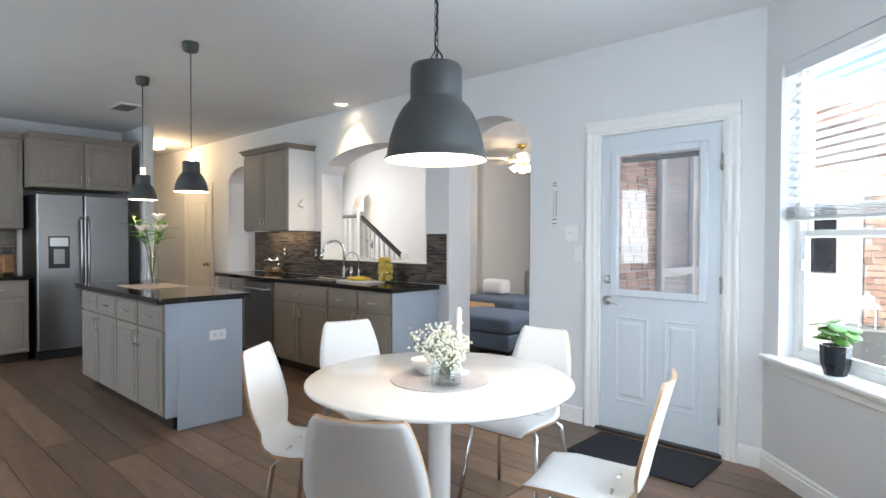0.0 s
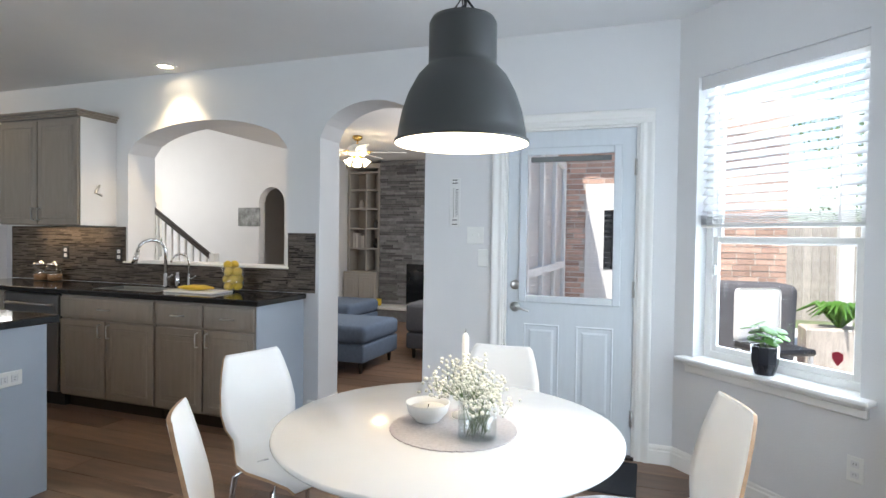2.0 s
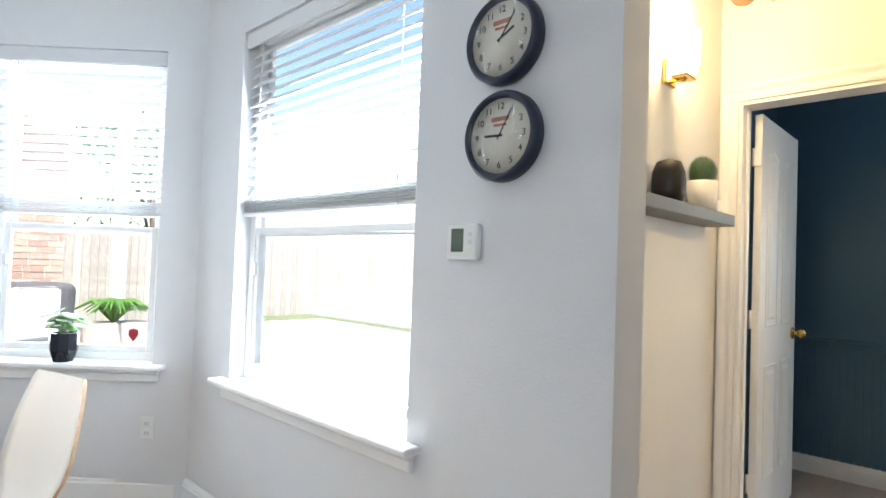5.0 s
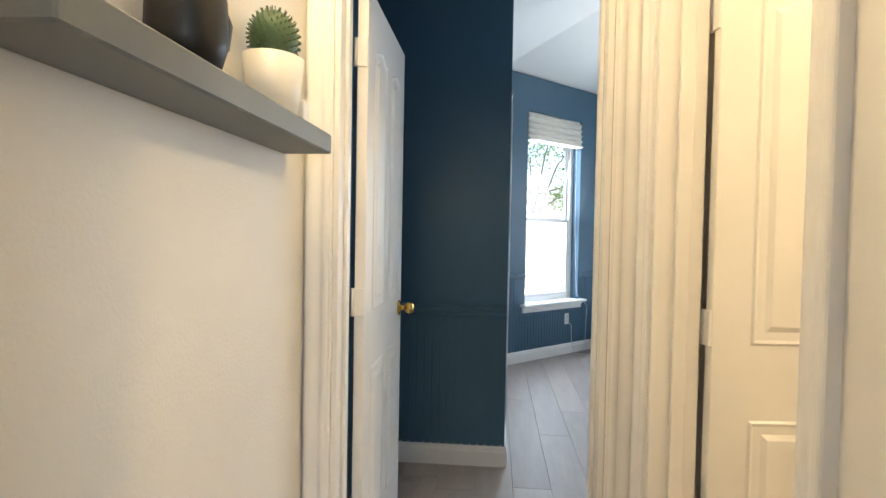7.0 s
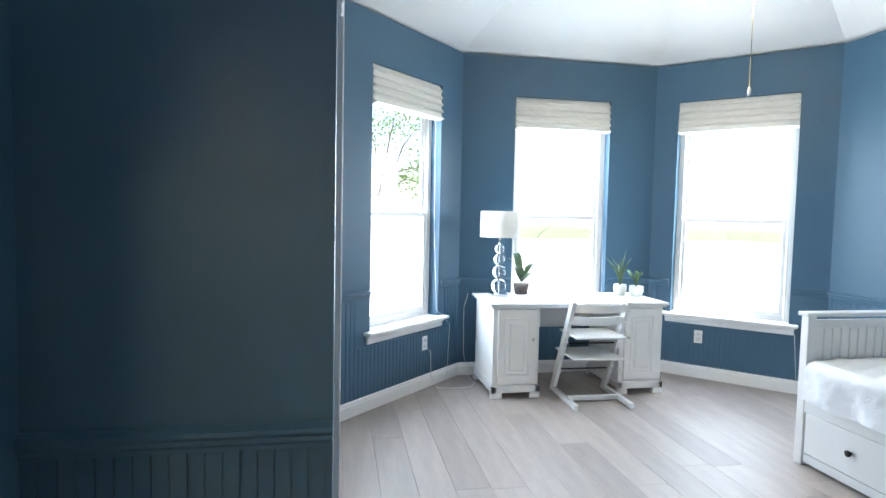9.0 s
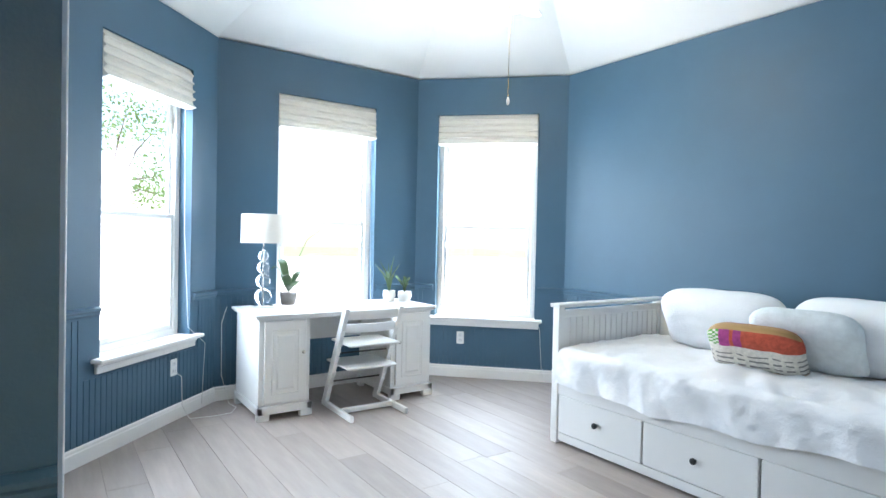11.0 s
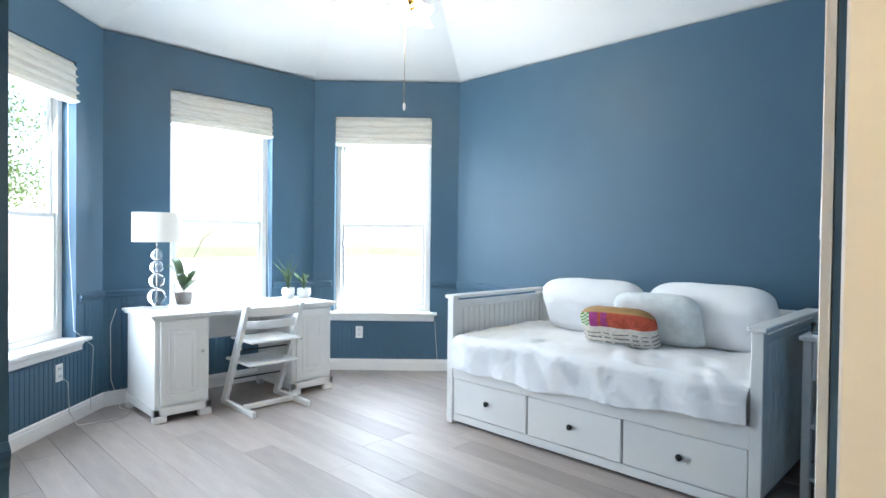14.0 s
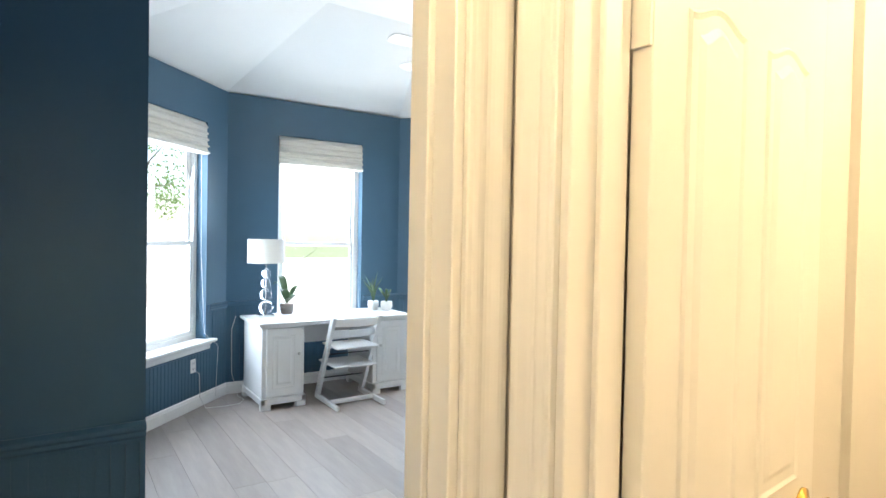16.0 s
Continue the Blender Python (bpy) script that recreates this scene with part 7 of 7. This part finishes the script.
ob.matrix_basis = at(2.66, -2.66, NH + 0.0005)
bm = bmesh.new()
lathe(bm, [(0, 0), (0.04, 0), (0.045, 0.02), (0.045, 0.07), (0.025, 0.085), (0, 0.085)], seg=24)
ob = solid("white_jar", bm, M_CREAMPOT, "white textured ceramic jar on nightstand", "jar")
ob.matrix_basis = at(2.52, -2.64, NH + 0.0005)

# outlets and cords
p, q, d, c, hw = BAY[0]
B0 = at(p[0], p[1], 0, -45)
switch_plate(B0 @ at(0.98, -0.007, 0.37), 0.07, 0.115, "white wall outlet with plugged cord", outlet=True, name="wall_outlet")
p, q, d, c, hw = BAY[2]
B2 = at(p[0], p[1], 0, math.degrees(math.atan2(q[1] - p[1], q[0] - p[0])))
switch_plate(B2 @ at(0.45, -0.007, 0.37), 0.07, 0.115, "white wall outlet under bay window", outlet=True, name="wall_outlet")
bm = bmesh.new()
tube(bm, [B0 @ Vector((v[0] + 0.18, v[1], v[2])) for v in ((0.80, -0.012, 0.35), (0.83, -0.05, 0.30), (0.84, -0.05, 0.10), (0.85, -0.10, 0.008), (0.95, -0.22, 0.005), (1.05, -0.30, 0.005), (1.18, -0.26, 0.005), (1.25, -0.16, 0.005), (1.32, -0.05, 0.20), (1.33, -0.04, 0.60), (1.30, -0.10, 0.73))], 0.003, 6)
solid("lamp_cord", bm, M_PLASTIC, "white lamp cord trailing on floor", "cord")

# ---------- backsplash, floor planks ----------
bsp = thing("backsplash", "dark glass strip mosaic backsplash above counter", "backsplash", at(0, 0), kind="structure")
part("backing", shell_box((-6.34, NY - 0.006, 0.921), (-4.92, NY - 0.001, 1.405), 0), M_GROUT, bsp)
part("backing", shell_box((-4.92, NY - 0.006, 0.921), (-3.28, NY - 0.001, 1.095), 0), M_GROUT, bsp)
part("backing", shell_box((-3.28, NY - 0.006, 0.921), (-3.04, NY - 0.001, 1.37), 0), M_GROUT, bsp)
for k, (x0, x1, z0, z1) in enumerate(((-6.34, -4.92, 0.921, 1.405), (-4.92, -3.28, 0.921, 1.095), (-3.28, -3.04, 0.921, 1.37))):
    piece_part("mosaic_strips", pieces(x0, x1, z0, z1, (0.010, 0.019), (0.05, 0.15), NY - 0.005, 0.008, 20 + k), M_MOSAIC, bsp)
piece_part("mosaic_strips", pieces(0.0, 1.85, 0.921, 1.42, (0.010, 0.019), (0.05, 0.15), 0, 0.008, 31), M_MOSAIC, bsp).matrix_basis = pose(-7.655, -0.1, 0, 0, 0, 90)
part("sill_trim", shell_box((-4.94, NY - 0.02, 1.096), (-3.27, NY - 0.001, 1.112), 0.003), M_TRIM, bsp)


def planks(holder, x0, x1, y0, y1, w, L, material, seed, keep, name, gap=0.003):
    """Boards along x, each its own object on a few shared meshes."""
    r = random.Random(seed)
    meshes = {}
    y = y0
    while y < y1:
        x = x0 - r.uniform(0, L)
        while x < x1:
            a, b = max(x, x0), min(x + L, x1)
            x += L
            if b - a < 0.05 or not keep((a + b) / 2, y + w / 2, a, b):
                continue
            key = round(b - a, 2)
            if key not in meshes:
                bm = bmesh.new()
                bx(bm, (0, 0, -0.008), (key - gap, w - gap, 0), 0.001)
                meshes[key] = as_mesh(name, bm, material)
            o = new(name, meshes[key])
            o.parent = holder
            o.location = (a, y, -0.0005 * r.random())
        y += w


fl = bpy.data.objects["floor"]
planks(fl, -10.0, 0.20, -0.6, 4.27, 0.20, 1.2, M_PLANK, 3, lambda x, y, a, b: x < -0.5 or y < 3.2 or x + y < 3.5, "plank")
planks(bpy.data.objects["floor_living"], -7.1, -2.05, 4.27, 8.95, 0.20, 1.2, M_PLANK, 4, lambda x, y, a, b: True, "plank")
planks(bpy.data.objects["floor_blue_room"], 0.205, 6.78, -3.34, 1.3, 0.19, 1.5, M_OAK, 5, lambda x, y, a, b: (x > 2.1 and a > 2.05 or -0.1 < y < 1.1 and b < 3.6), "plank", 0.0012)
